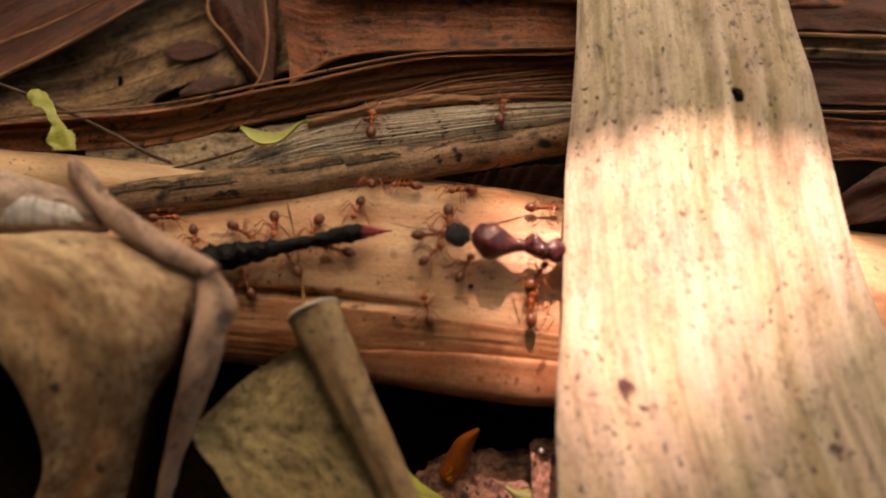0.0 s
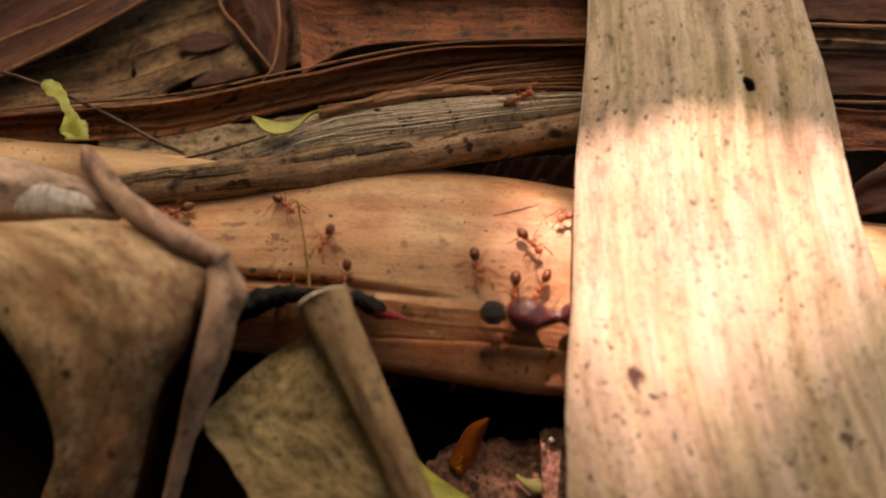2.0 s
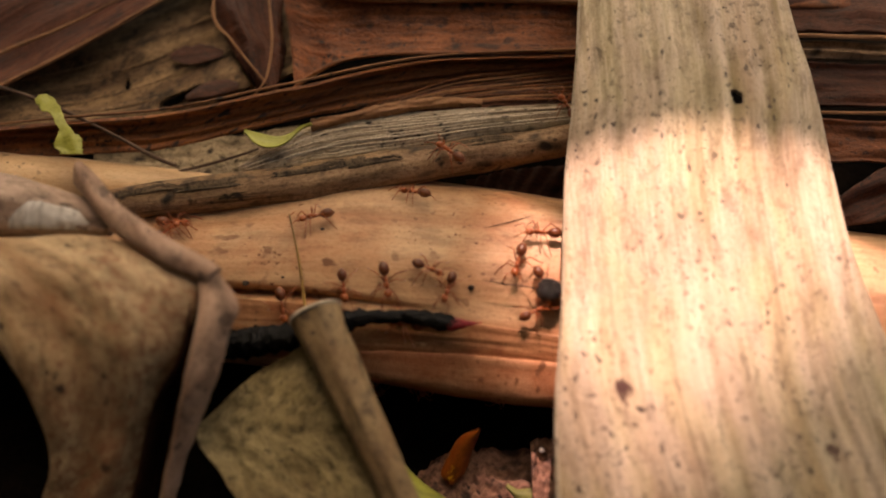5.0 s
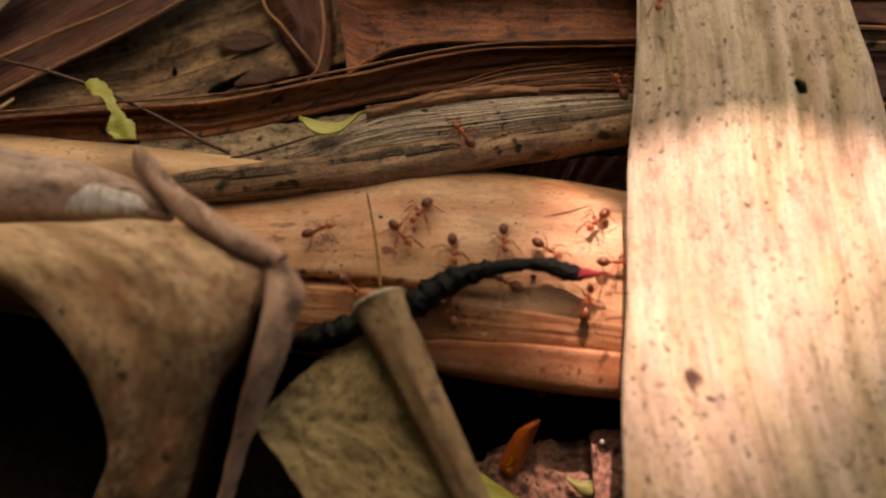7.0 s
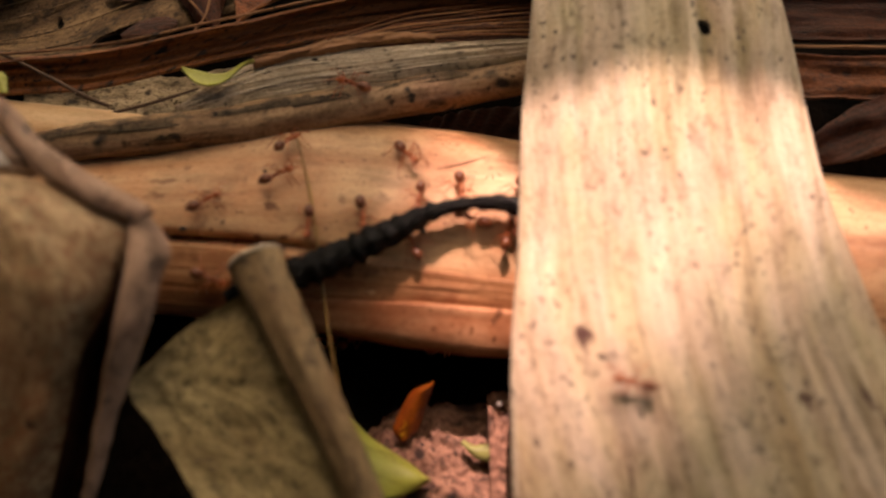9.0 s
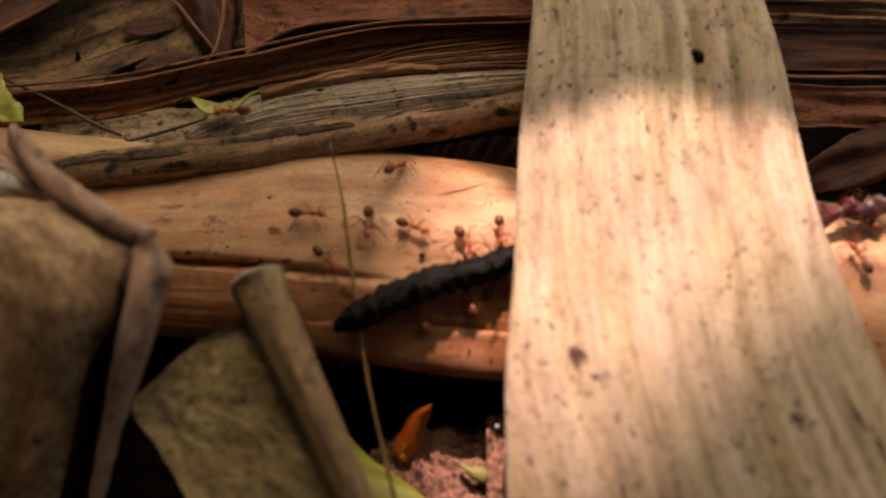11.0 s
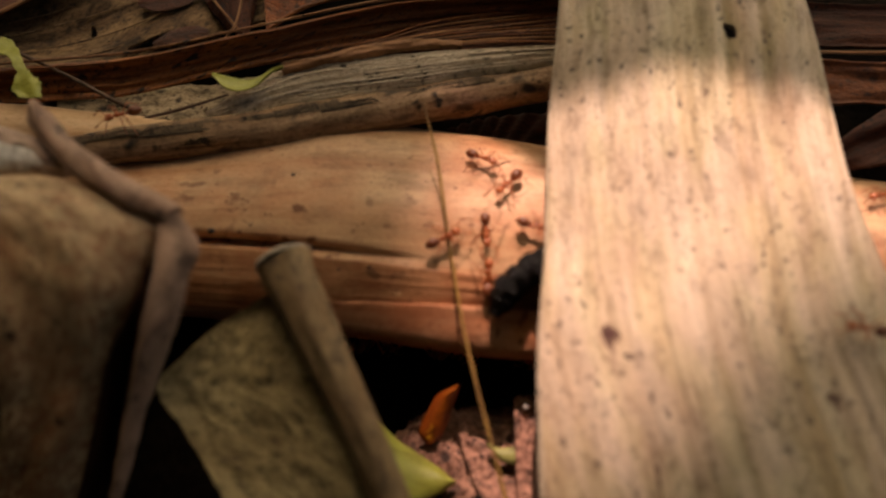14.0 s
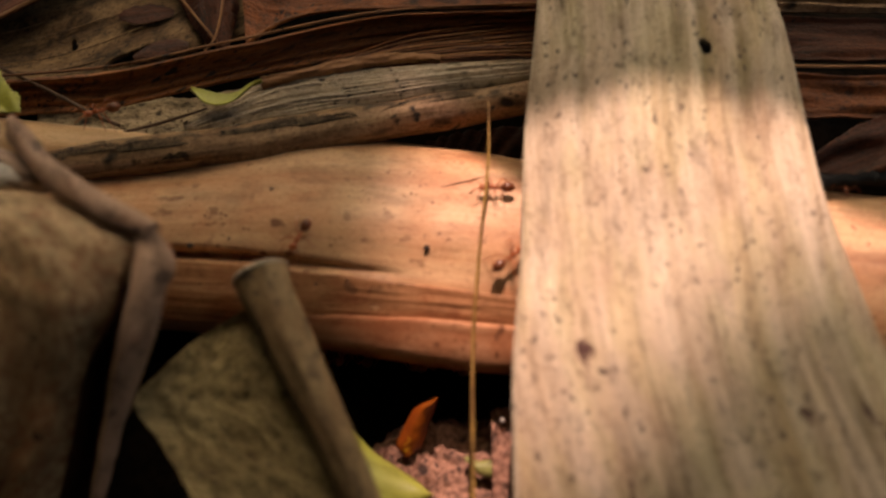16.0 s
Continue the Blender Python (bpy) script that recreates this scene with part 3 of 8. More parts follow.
tagged(tube("pale_stalk", [(-9.42, 1.86, 1.9), (-6.91, 1.35, 1.95), (-5.32, 1.22, 1.95), (-3.75, 1.12, 1.95), (-2.75, 1.13, 1.9)],
            [0.42, 0.40, 0.34, 0.24, 0.1], M_PALE, nu=60, nv=24, flat=0.7, rough=0.03),
       "smooth pale orange stalk tapering beneath the brown one", "plant stalk")


def fibre_relief(u, v, s, w):
    return 0.016 * math.sin(v * 88 + 2.5 * wob(u * 3, v)) + 0.03 * wob(u * 6, v * 4)


SHEATH_A = [(-2.84, 1.23, 2.2), (-1.86, 1.85, 2.35), (-0.65, 1.95, 2.45), (0.59, 2.02, 2.5), (2.15, 2.08, 2.5)]
SHEATH_B = [(-2.78, 1.06, 2.2), (-1.4, 1.24, 2.4), (-0.49, 1.36, 2.45), (0.58, 1.52, 2.5), (2.12, 1.74, 2.5)]
SHEATH = tagged(sheet("grey_sheath", SHEATH_A, SHEATH_B, M_GREY, fibre_relief, nu=110, nv=130, thick=0.06, jag=0.05, camber=0.08, seed=3.0),
       "grey fibrous split sheath lying on the brown stalk", "dry sheath")
for k in range(9):
    v = 0.12 + 0.085 * k
    strand = [Vector(a) + (Vector(b) - Vector(a)) * (v + 0.03 * wob(i * 0.9, k * 3.7)) + Vector((0, 0, 0.32 * v * (1 - v) + 0.015 + 0.02 * wob(i * 1.3, k * 2.1))) for i, (a, b) in enumerate(zip(SHEATH_A, SHEATH_B))]
    first, last = (0 if k % 2 else 1), (5 if k % 3 else 4)
    tube("fibre", strand[first:last], [0.008, 0.014, 0.013, 0.009], M_GREY, nu=60, nv=5, rough=0.5, seed=k * 1.7, parent=SHEATH)


def ribbed(k, size=0.03, lip=0.0):
    def relief(u, v, s, w):
        edge = lip * (math.exp(-((v - 0.06) / 0.05) ** 2))
        return size * math.sin(v * k + 2.5 * wob(u * 2.5, v * 2)) + 0.07 * wob(s * 0.8, w * 0.8, 2.0) + edge
    return relief


RIBBON_TOP = [(-9.15, 1.56, 2.3), (-6.83, 1.72, 2.4), (-5.29, 1.85, 2.45), (-3.75, 1.98, 2.5), (-2.21, 2.3, 2.6), (-0.27, 2.74, 2.65), (2.03, 2.87, 2.65), (4.14, 3.1, 2.5)]
RIBBON = tagged(sheet("brown_leaf_ribbon", RIBBON_TOP,
             [(-9.21, 1.3, 2), (-6.9, 1.47, 2.05), (-5.33, 1.53, 2.1), (-3.93, 1.59, 2.15), (-2.69, 1.85, 2.25), (-1.13, 2.2, 2.3), (0.93, 2.55, 2.3), (4.14, 2.75, 2.3)],
             M_RIBBON, lambda u, v, s, w: ribbed(22, 0.02, 0.12)(u, v, s, w) + 0.012 * wob(s * 1.2, w * 16, 4.0) + 0.02 * wob(s * 3, w * 3, 8.0), nu=200, nv=60, thick=0.06, jag=0.03, seed=7.0, camber=-0.06),
       "long curved brown dry leaf ribbon", "dry leaf")
tube("rim", [Vector(p) + Vector((0, -0.02, 0.11)) for p in RIBBON_TOP], [0.02, 0.016, 0.022, 0.016, 0.014], M_EDGE, nu=120, nv=8, rough=0.4, parent=RIBBON)
BLADE_TOP = [(-2.59, 4.8, 2.75), (-2.07, 4.1, 2.85), (-1.55, 3.69, 2.95), (-0.9, 3.57, 3), (-0.09, 3.56, 3), (0.72, 3.55, 3), (1.89, 3.53, 2.95), (3.97, 3.56, 2.8)]
BLADE_LOW = [(-2.14, 2.48, 2.4), (-1.86, 2.65, 2.5), (-1.49, 2.78, 2.6), (-0.89, 2.83, 2.7), (-0.09, 2.8, 2.75), (0.71, 2.8, 2.75), (1.87, 2.87, 2.7), (3.93, 2.97, 2.6)]
BLADE = tagged(sheet("brown_leaf", BLADE_TOP,
             BLADE_LOW,
             M_BROWN, lambda u, v, s, w: 0.05 * wob(s * 0.9, w * 0.9, 2.0) + 0.03 * wob(s * 3, w * 3, 6.0) + 0.015 * wob(s * 1.5, w * 12, 9.0), nu=120, nv=50, thick=0.06, jag=0.015, seed=9.0, camber=-0.12),
       "broad reddish-brown dry leaf blade with a torn corner", "dry leaf")
tube("rim", [Vector(p) + Vector((0, 0, 0.02)) for p in BLADE_TOP], [0.03, 0.045, 0.06, 0.06, 0.055], M_EDGE, nu=100, nv=10, rough=0.25, parent=BLADE)
tube("lower_rim", [Vector(p) + Vector((0, -0.01, 0.0)) for p in BLADE_LOW], [0.03, 0.03, 0.026, 0.022, 0.018], M_RIBBON, nu=110, nv=8, rough=0.5, seed=3.0, parent=BLADE)
tagged(sheet("brown_leaf",
             [(-2.34, 7.2, 2.9), (0.14, 6.55, 3), (2.73, 6.42, 3), (6.15, 6.17, 3)],
             [(-2.01, 4.41, 2.75), (-0.68, 3.88, 2.85), (2.15, 3.78, 2.8), (5.77, 3.56, 2.7)],
             M_BROWN, ribbed(15, 0.03, 0.1), nu=70, nv=24, thick=0.06, jag=0.02, seed=10.0),
       "broad reddish-brown dry leaf blade", "dry leaf")
FRAY_A = [(-1.51, 1.95, 2.35), (-0.74, 2.26, 2.4), (0.13, 2.55, 2.45), (1.08, 2.71, 2.45), (2.22, 2.94, 2.4), (3.79, 3.17, 2.3)]
FRAY_B = [(-1.74, 1.83, 2.3), (-0.81, 1.95, 2.35), (-0.03, 2.08, 2.35), (0.91, 2.18, 2.35), (2.17, 2.18, 2.35), (3.68, 2.24, 2.3)]
FRAYED = tagged(sheet("frayed_leaf", FRAY_A, FRAY_B,
             M_RIBLEAF, lambda u, v, s, w: 0.06 * wob(s * 0.8, w * 6.0, 3.0) + 0.05 * wob(s * 2.0, w * 9.0), nu=140, nv=40, thick=0.05, jag=0.16, seed=12.0),
       "frayed dark reddish-brown leaf edge", "dry leaf")
for k in range(9):
    v = 0.06 + 0.105 * k
    strand = [Vector(a) + (Vector(b) - Vector(a)) * (v + 0.07 * wob(i * 0.8, k * 2.9)) + Vector((0, 0, 0.03 + 0.05 * wob(i * 1.1, k * 1.7))) for i, (a, b) in enumerate(zip(FRAY_A, FRAY_B))]
    first, last = k % 3, 6 - (k % 2)
    tube("strand", strand[first:last], [0.006, 0.016, 0.02, 0.012], M_EDGE if k % 2 else M_RIBBON, nu=70, nv=6, rough=0.6, seed=k * 2.3, parent=FRAYED, flat=0.6)
tagged(sheet("frayed_ridge", [(-1.86, 1.83, 2.5), (-1.34, 1.87, 2.58), (-0.72, 2.03, 2.62), (-0.09, 2.11, 2.62), (0.51, 2.11, 2.58)],
             [(-1.83, 1.66, 2.44), (-1.34, 1.77, 2.5), (-0.72, 1.87, 2.54), (-0.09, 1.99, 2.54), (0.51, 2.03, 2.5)],
             M_EDGE, lambda u, v, s, w: 0.04 * wob(s * 1.5, w * 14, 3.0) + 0.02 * wob(s * 6, w * 20), nu=120, nv=24, thick=0.03, jag=0.14, seed=13.0, camber=0.04),
       "torn tan leaf ridge with a frayed end", "dry leaf")
ROT_A = [(-8.96, 3.1, 1.9), (-6.58, 3.64, 1.9), (-5.02, 4.43, 1.9), (-3.73, 5.26, 1.9), (-2.02, 6.13, 1.9)]
ROT_B = [(-8.58, 1.54, 1.8), (-6.12, 2, 1.85), (-4.54, 2.15, 1.85), (-3.3, 2.67, 1.9), (-1.86, 3.31, 1.9)]
ROTTING = tagged(sheet("mottled_leaf", ROT_A, ROT_B,
             M_TAN, ribbed(9, 0.07), nu=320, nv=190, thick=0.06, jag=0.03, seed=14.0, holes=((0.645, 0.90, 0.075, 0.034), (0.50, 0.62, 0.008, 0.05))),
       "mottled tan and grey rotting leaf", "dry leaf")
for k, v in enumerate((0.22, 0.38, 0.52, 0.70, 0.82)):
    vein = [Vector(a) + (Vector(b) - Vector(a)) * (v + 0.03 * wob(i * 0.9, k * 2.3)) + Vector((0, 0, 0.035)) for i, (a, b) in enumerate(zip(ROT_A, ROT_B))]
    tube("vein", vein, [0.010, 0.016, 0.016, 0.012], M_TAN, nu=90, nv=6, rough=0.7, seed=k * 3.1, parent=ROTTING, flat=0.6)
tagged(sheet("litter_leaf",
             [(-5.18, 2.11, 1.5), (-3.96, 2.22, 1.55), (-2.9, 2.31, 1.55), (-1.85, 2.51, 1.55)],
             [(-5.03, 1.29, 1.6), (-3.83, 1.26, 1.65), (-2.8, 1.32, 1.7), (-1.78, 1.51, 1.7)],
             M_LITTER, lambda u, v, s, w: 0.04 * wob(s * 2, w * 2) + 0.03 * wob(s * 9, w * 9, 2.0), nu=110, nv=60, thick=0.06, jag=0.04, seed=16.0),
       "flat grey-tan granular leaf litter beside the brown stalk", "dry leaf")
CRUMBS, CRUMB_FACES = [], []
for k in range(90):
    x, y = random.uniform(-4.6, -2.0), random.uniform(1.3, 2.05)
    centre, size = Vector((x, y, 1.69 - 0.15 * (y - 1.3) + 0.01)), random.uniform(0.012, 0.032)
    start = len(CRUMBS)
    CRUMBS += [centre + Vector(d) * size * random.uniform(0.7, 1.3) for d in ((1, 0, 0), (0, 1, 0), (-1, 0, 0), (0, -1, 0), (0, 0, 0.8), (0, 0, -0.8))]
    CRUMB_FACES += [[start + a, start + (a + 1) % 4, start + 4] for a in range(4)] + [[start + (a + 1) % 4, start + a, start + 5] for a in range(4)]
tagged(mesh_object("crumbs", CRUMBS, CRUMB_FACES, [(c.x, c.y) for c in CRUMBS], M_LITTER), "tiny tan crumbs scattered on the flat litter", "crumbs", kind="stuff")
RIBBED = tagged(sheet("ribbed_leaf",
                      [(-9.18, 3.07, 2.3), (-7.71, 3.72, 2.3), (-6.6, 4.46, 2.35), (-5.46, 5.35, 2.4), (-4.29, 6.35, 2.4)],
                      [(-8.83, 1.57, 2.15), (-7.36, 2.03, 2.2), (-6.3, 2.74, 2.25), (-5.34, 3.37, 2.3), (-3.29, 5.04, 2.35)],
                      M_MAROON, lambda u, v, s, w: 0.09 * wob(s, w) + 0.03 * math.sin(w * 9) + 0.012 * wob(s * 1.5, w * 18, 3.0), nu=120, nv=110, thick=0.06, jag=0.02, seed=18.0),
                "dark brown leaf with two raised ribs", "dry leaf")
tube("rib", [(-8.46, 1.78, 2.24), (-7.33, 2, 2.26), (-6.27, 2.68, 2.32), (-5.32, 3.31, 2.37), (-4.34, 4.09, 2.4), (-3.35, 4.93, 2.42)], [0.03, 0.034, 0.034, 0.032, 0.028, 0.026], M_EDGE, nu=50, nv=8, rough=0.15, parent=RIBBED)
tube("rib", [(-8.53, 2.15, 2.3), (-7.43, 2.58, 2.36), (-6.34, 3.2, 2.42), (-5.66, 3.56, 2.45), (-4.96, 4.06, 2.46), (-3.87, 5.05, 2.46)], [0.026, 0.03, 0.03, 0.028, 0.026, 0.024], M_EDGE, nu=50, nv=8, rough=0.15, parent=RIBBED)
tagged(sheet("pale_leaf_corner", [(-8.13, 2.44, 2.7), (-7.5, 2.94, 2.75), (-7.1, 3.37, 2.75), (-6.74, 4.06, 2.7)], [(-8.35, 3.63, 2.8), (-7.68, 4.03, 2.85), (-7.42, 4.37, 2.85), (-7.04, 5.01, 2.8)],
             M_PALE, ribbed(7, 0.03), nu=30, nv=14, thick=0.05, seed=22.0, camber=0.15), "pale orange-tan dry leaf corner", "dry leaf")
tagged(sheet("leaf_crumb", [(-7.06, 1.87, 2.35), (-6.88, 1.91, 2.4), (-6.68, 1.97, 2.5)], [(-7.05, 1.82, 2.35), (-6.86, 1.85, 2.4), (-6.68, 1.93, 2.5)],
             M_PALE, None, nu=16, nv=6, thick=0.02, jag=0.1, seed=23.0), "tiny pale curled leaf crumb", "leaf scrap")
tagged(sheet("dark_leaf_scrap", [(-4.13, 3.46, 1.98), (-3.95, 3.59, 2), (-3.63, 3.64, 2), (-3.33, 3.55, 1.98)], [(-4.09, 3.38, 1.97), (-3.88, 3.28, 1.98), (-3.59, 3.31, 1.98), (-3.32, 3.44, 1.97)],
             M_MAROON, lambda u, v, s, w: 0.02 * wob(s * 4, w * 4), nu=50, nv=16, thick=0.015, jag=0.09, seed=19.0, camber=0.0), "small dark oval leaf scrap on the mottled leaf", "leaf scrap")
tagged(sheet("leaf_scrap", [(-3.79, 2.64, 2.02), (-3.58, 2.85, 2.02), (-3.31, 2.97, 2.02), (-3.04, 2.89, 2.02)], [(-3.75, 2.55, 2.02), (-3.51, 2.61, 2.02), (-3.24, 2.68, 2.02), (-3.02, 2.76, 2.02)],
             M_RIBLEAF, lambda u, v, s, w: 0.03 * wob(s * 3, w * 5), nu=40, nv=16, thick=0.02, jag=0.08, seed=95.0, camber=0.03), "small reddish-brown leaf scrap beside a slit in the leaf", "leaf scrap")
tagged(sheet("curled_dark_leaf",
             [(-3.64, 5.1, 2.3), (-3.45, 4.1, 2.25), (-3.06, 3.26, 2.2), (-2.7, 2.72, 2.1)],
             [(-2.44, 5.1, 2.3), (-2.46, 4.03, 2.2), (-2.38, 3.35, 2.1), (-2.47, 2.69, 2)],
             M_MAROON, lambda u, v, s, w: ribbed(9, 0.06)(u, v, s, w) + 0.02 * wob(s * 2, w * 12, 3.0), nu=110, nv=60, thick=0.05, jag=0.06, seed=20.0, camber=0.12),
       "curled dark brown leaf scrap", "dry leaf")

# leaves behind the far side of the strip
tagged(sheet("leaf_layer", [(4.73, 4.35, 2.8), (5.88, 4.31, 2.8), (7.5, 4.24, 2.8), (9.89, 4.01, 2.8)],
             [(4.6, 3.22, 2.7), (5.71, 3.2, 2.7), (7.28, 3.09, 2.7), (9.58, 2.8, 2.7)],
             M_MAROON, lambda u, v, s, w: ribbed(12, 0.03, 0.06)(u, v, s, w) + 0.05 * wob(s * 1.1, w * 5, 5.0), nu=110, nv=40, thick=0.06, jag=0.04, seed=2.0), "dark brown leaf layer", "dry leaf")
tagged(sheet("leaf_layer", [(4.6, 3.12, 2.6), (5.72, 3.08, 2.6), (7.3, 3.01, 2.6), (9.63, 2.8, 2.6)],
             [(4.6, 2.89, 2.5), (5.71, 2.87, 2.5), (7.28, 2.77, 2.5), (9.58, 2.48, 2.5)],
             M_STALK, ribbed(12, 0.03, 0.06), nu=50, nv=16, thick=0.06, jag=0.04, seed=41.0), "thin tan leaf edge", "dry leaf")
tagged(sheet("leaf_layer", [(4.62, 2.9, 2.4), (5.73, 2.85, 2.4), (7.32, 2.79, 2.4), (9.66, 2.58, 2.4)],
             [(4.55, 2.22, 2.3), (5.65, 2.2, 2.3), (7.2, 2.1, 2.3), (9.47, 1.82, 2.3)],
             M_MAROON, lambda u, v, s, w: ribbed(12, 0.03, 0.06)(u, v, s, w) + 0.05 * wob(s * 1.1, w * 5, 5.0), nu=110, nv=40, thick=0.06, jag=0.04, seed=52.4), "dark brown leaf layer", "dry leaf")
tagged(tube("leaf_fibre", [(4.29, 1.88, 2.55), (5.52, 1.86, 2.55), (7.07, 1.84, 2.5), (9.32, 1.63, 2.5)], [0.02, 0.024, 0.02], M_EDGE, nu=50, nv=6, rough=0.4), "thin pale fibre along a leaf edge", "fibre")
tagged(tube("leaf_fibre", [(4.37, 3, 2.85), (5.63, 2.96, 2.85), (7.2, 2.88, 2.8), (9.45, 2.53, 2.8)], [0.03, 0.034, 0.03], M_EDGE, nu=50, nv=6, rough=0.4), "thin pale fibre along a leaf edge", "fibre")
tagged(sheet("leaf_layer", [(4.48, 1.9, 2.4), (5.56, 1.86, 2.4), (7.1, 1.8, 2.4), (9.36, 1.61, 2.4)],
             [(4.44, 1.32, 2.2), (5.52, 1.3, 2.2), (7.03, 1.2, 2.2), (9.26, 0.94, 2.2)],
             M_BROWN, lambda u, v, s, w: ribbed(12, 0.03, 0.06)(u, v, s, w) + 0.05 * wob(s * 1.1, w * 5, 6.0), nu=110, nv=40, thick=0.06, jag=0.04, seed=81.8), "flat brown leaf ribbon in the litter", "dry leaf")
tagged(sheet("leaf_scrap", [(4.95, 0.48, 2.1), (5.73, 0.98, 2.3), (6.52, 1.28, 2.4), (7.79, 1.47, 2.4)],
             [(5.18, 0.35, 2), (5.88, 0.45, 2), (6.52, 0.64, 2), (7.79, 0.82, 2)],
             M_MAROON, lambda u, v, s, w: ribbed(9, 0.05)(u, v, s, w) + 0.06 * wob(s * 2, w * 4, 6.0), nu=90, nv=40, thick=0.05, jag=0.05, seed=33.0), "dark leaf scrap beside the stem", "dry leaf")

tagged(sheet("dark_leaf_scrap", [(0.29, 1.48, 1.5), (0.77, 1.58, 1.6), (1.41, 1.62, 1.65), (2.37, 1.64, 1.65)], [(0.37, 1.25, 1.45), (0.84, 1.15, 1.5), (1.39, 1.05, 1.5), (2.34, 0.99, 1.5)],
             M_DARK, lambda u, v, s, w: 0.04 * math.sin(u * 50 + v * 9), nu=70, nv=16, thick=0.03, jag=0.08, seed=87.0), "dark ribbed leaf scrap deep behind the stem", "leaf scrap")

# ---- near leaves ----
FOLDED = tagged(sheet("folded_leaf",
             [(-8.66, -0.32, 2.9), (-7.28, -0.78, 3.1), (-6.4, -1.22, 3.2), (-5.75, -1.53, 3.1), (-5.14, -2.08, 2.85), (-4.83, -2.58, 2.4), (-4.79, -2.94, 1.9), (-5.04, -3.29, 1.3), (-5.58, -4.1, 0.2)],
             [(-4.43, -0.34, 3), (-3.36, -0.8, 3.3), (-2.91, -1.17, 3.4), (-2.9, -1.51, 3.3), (-3.03, -1.83, 3.05), (-3.32, -2.23, 2.5), (-3.63, -2.71, 1.9), (-3.87, -3.27, 1.3), (-4.28, -4.09, 0.2)],
             M_FORE, lambda u, v, s, w: 0.05 * math.sin(v * 9 + u * 2) + 0.08 * wob(s * 0.7, w * 0.9) + 0.03 * wob(s * 2.2, w * 2.4, 5.0) - 0.45 * (max(0.0, 0.13 - u) / 0.13) ** 2, nu=110, nv=70, thick=0.08, camber=0.22, seed=40.0),
       "large folded olive-tan dry leaf", "dry leaf")
sheet("rim",
      [(-4.6, 0.12, 3.45), (-4.27, -0.29, 3.5), (-3.94, -0.65, 3.55), (-3.31, -1.11, 3.55), (-3.01, -1.24, 3.5), (-2.77, -1.34, 3.45)],
      [(-4.56, 0.46, 3.45), (-4.25, 0.13, 3.5), (-3.9, -0.29, 3.55), (-3.36, -0.7, 3.55), (-2.96, -0.92, 3.5), (-2.61, -1.12, 3.45)],
      M_RIM, lambda u, v, s, w: 0.04 * wob(s * 1.5, w * 3) + 0.025 * wob(s * 4, w * 5, 3.0) + 0.012 * wob(s * 10, w * 10, 7.0), nu=60, nv=16, thick=0.12, camber=0.1, seed=42.0, parent=FOLDED)
sheet("turned_edge",
      [(-2.89, -1.17, 3.46), (-2.85, -1.56, 3.4), (-2.87, -1.88, 3.3), (-2.94, -2.21, 3.1), (-3.07, -2.51, 2.75), (-3.22, -2.84, 2.3), (-3.31, -3.08, 2.0), (-3.39, -3.33, 1.7), (-3.59, -3.7, 1.2)],
      [(-2.73, -1.06, 3.44), (-2.4, -1.52, 3.3), (-2.49, -1.83, 3.15), (-2.6, -2.11, 2.9), (-2.79, -2.39, 2.5), (-3.03, -2.74, 2.05), (-3.16, -3.0, 1.8), (-3.29, -3.25, 1.5), (-3.53, -3.65, 1.05)],
      M_RIM, lambda u, v, s, w: 0.04 * wob(s * 1.5, w * 3) + 0.025 * wob(s * 4, w * 5, 3.0) + 0.012 * wob(s * 10, w * 10, 7.0), nu=80, nv=16, thick=0.06, camber=0.05, seed=43.0, parent=FOLDED)
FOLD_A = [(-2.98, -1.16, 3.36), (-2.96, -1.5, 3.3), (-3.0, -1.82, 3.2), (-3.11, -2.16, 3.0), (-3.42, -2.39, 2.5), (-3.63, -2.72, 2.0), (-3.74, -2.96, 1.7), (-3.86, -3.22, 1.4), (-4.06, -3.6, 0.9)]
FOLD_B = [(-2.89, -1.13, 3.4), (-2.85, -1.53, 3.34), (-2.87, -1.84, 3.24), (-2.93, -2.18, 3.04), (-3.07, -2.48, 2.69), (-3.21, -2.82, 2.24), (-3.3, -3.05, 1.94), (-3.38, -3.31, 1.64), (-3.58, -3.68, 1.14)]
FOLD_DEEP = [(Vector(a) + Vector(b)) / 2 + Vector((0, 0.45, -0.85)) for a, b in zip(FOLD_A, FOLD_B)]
# the fold's inner faces are coloured dark to paint the shade in it
sheet("shaded_fold", FOLD_A, FOLD_DEEP, M_DARK, None, nu=50, nv=8, thick=0.02, seed=44.0, parent=FOLDED)
sheet("shaded_fold", FOLD_DEEP, FOLD_B, M_DARK, None, nu=50, nv=8, thick=0.02, seed=45.0, parent=FOLDED)
ROLL_LINE = [(-8.7, 0.49, 2.9), (-7.01, 0.23, 3), (-5.51, 0, 3.1), (-4.77, -0.15, 3.15), (-4.08, -0.33, 3.2)]
ROLL_RADII = [0.62, 0.56, 0.42, 0.30, 0.17]
ROLLED = tagged(tube("rolled_leaf", ROLL_LINE, ROLL_RADII, M_ROLL, nu=70, nv=30, rough=0.07, flat=0.8, seed=3.0),
       "rolled pinkish-brown leaf end with a whitish patch", "dry leaf")
shell("pale_scale", ROLL_LINE, ROLL_RADII, M_WHITE, 18, 84, 0.55, 0.93, 0.8, 0.03, 0.03, ROLLED, nu=60, nv=16, ragged=6.0)
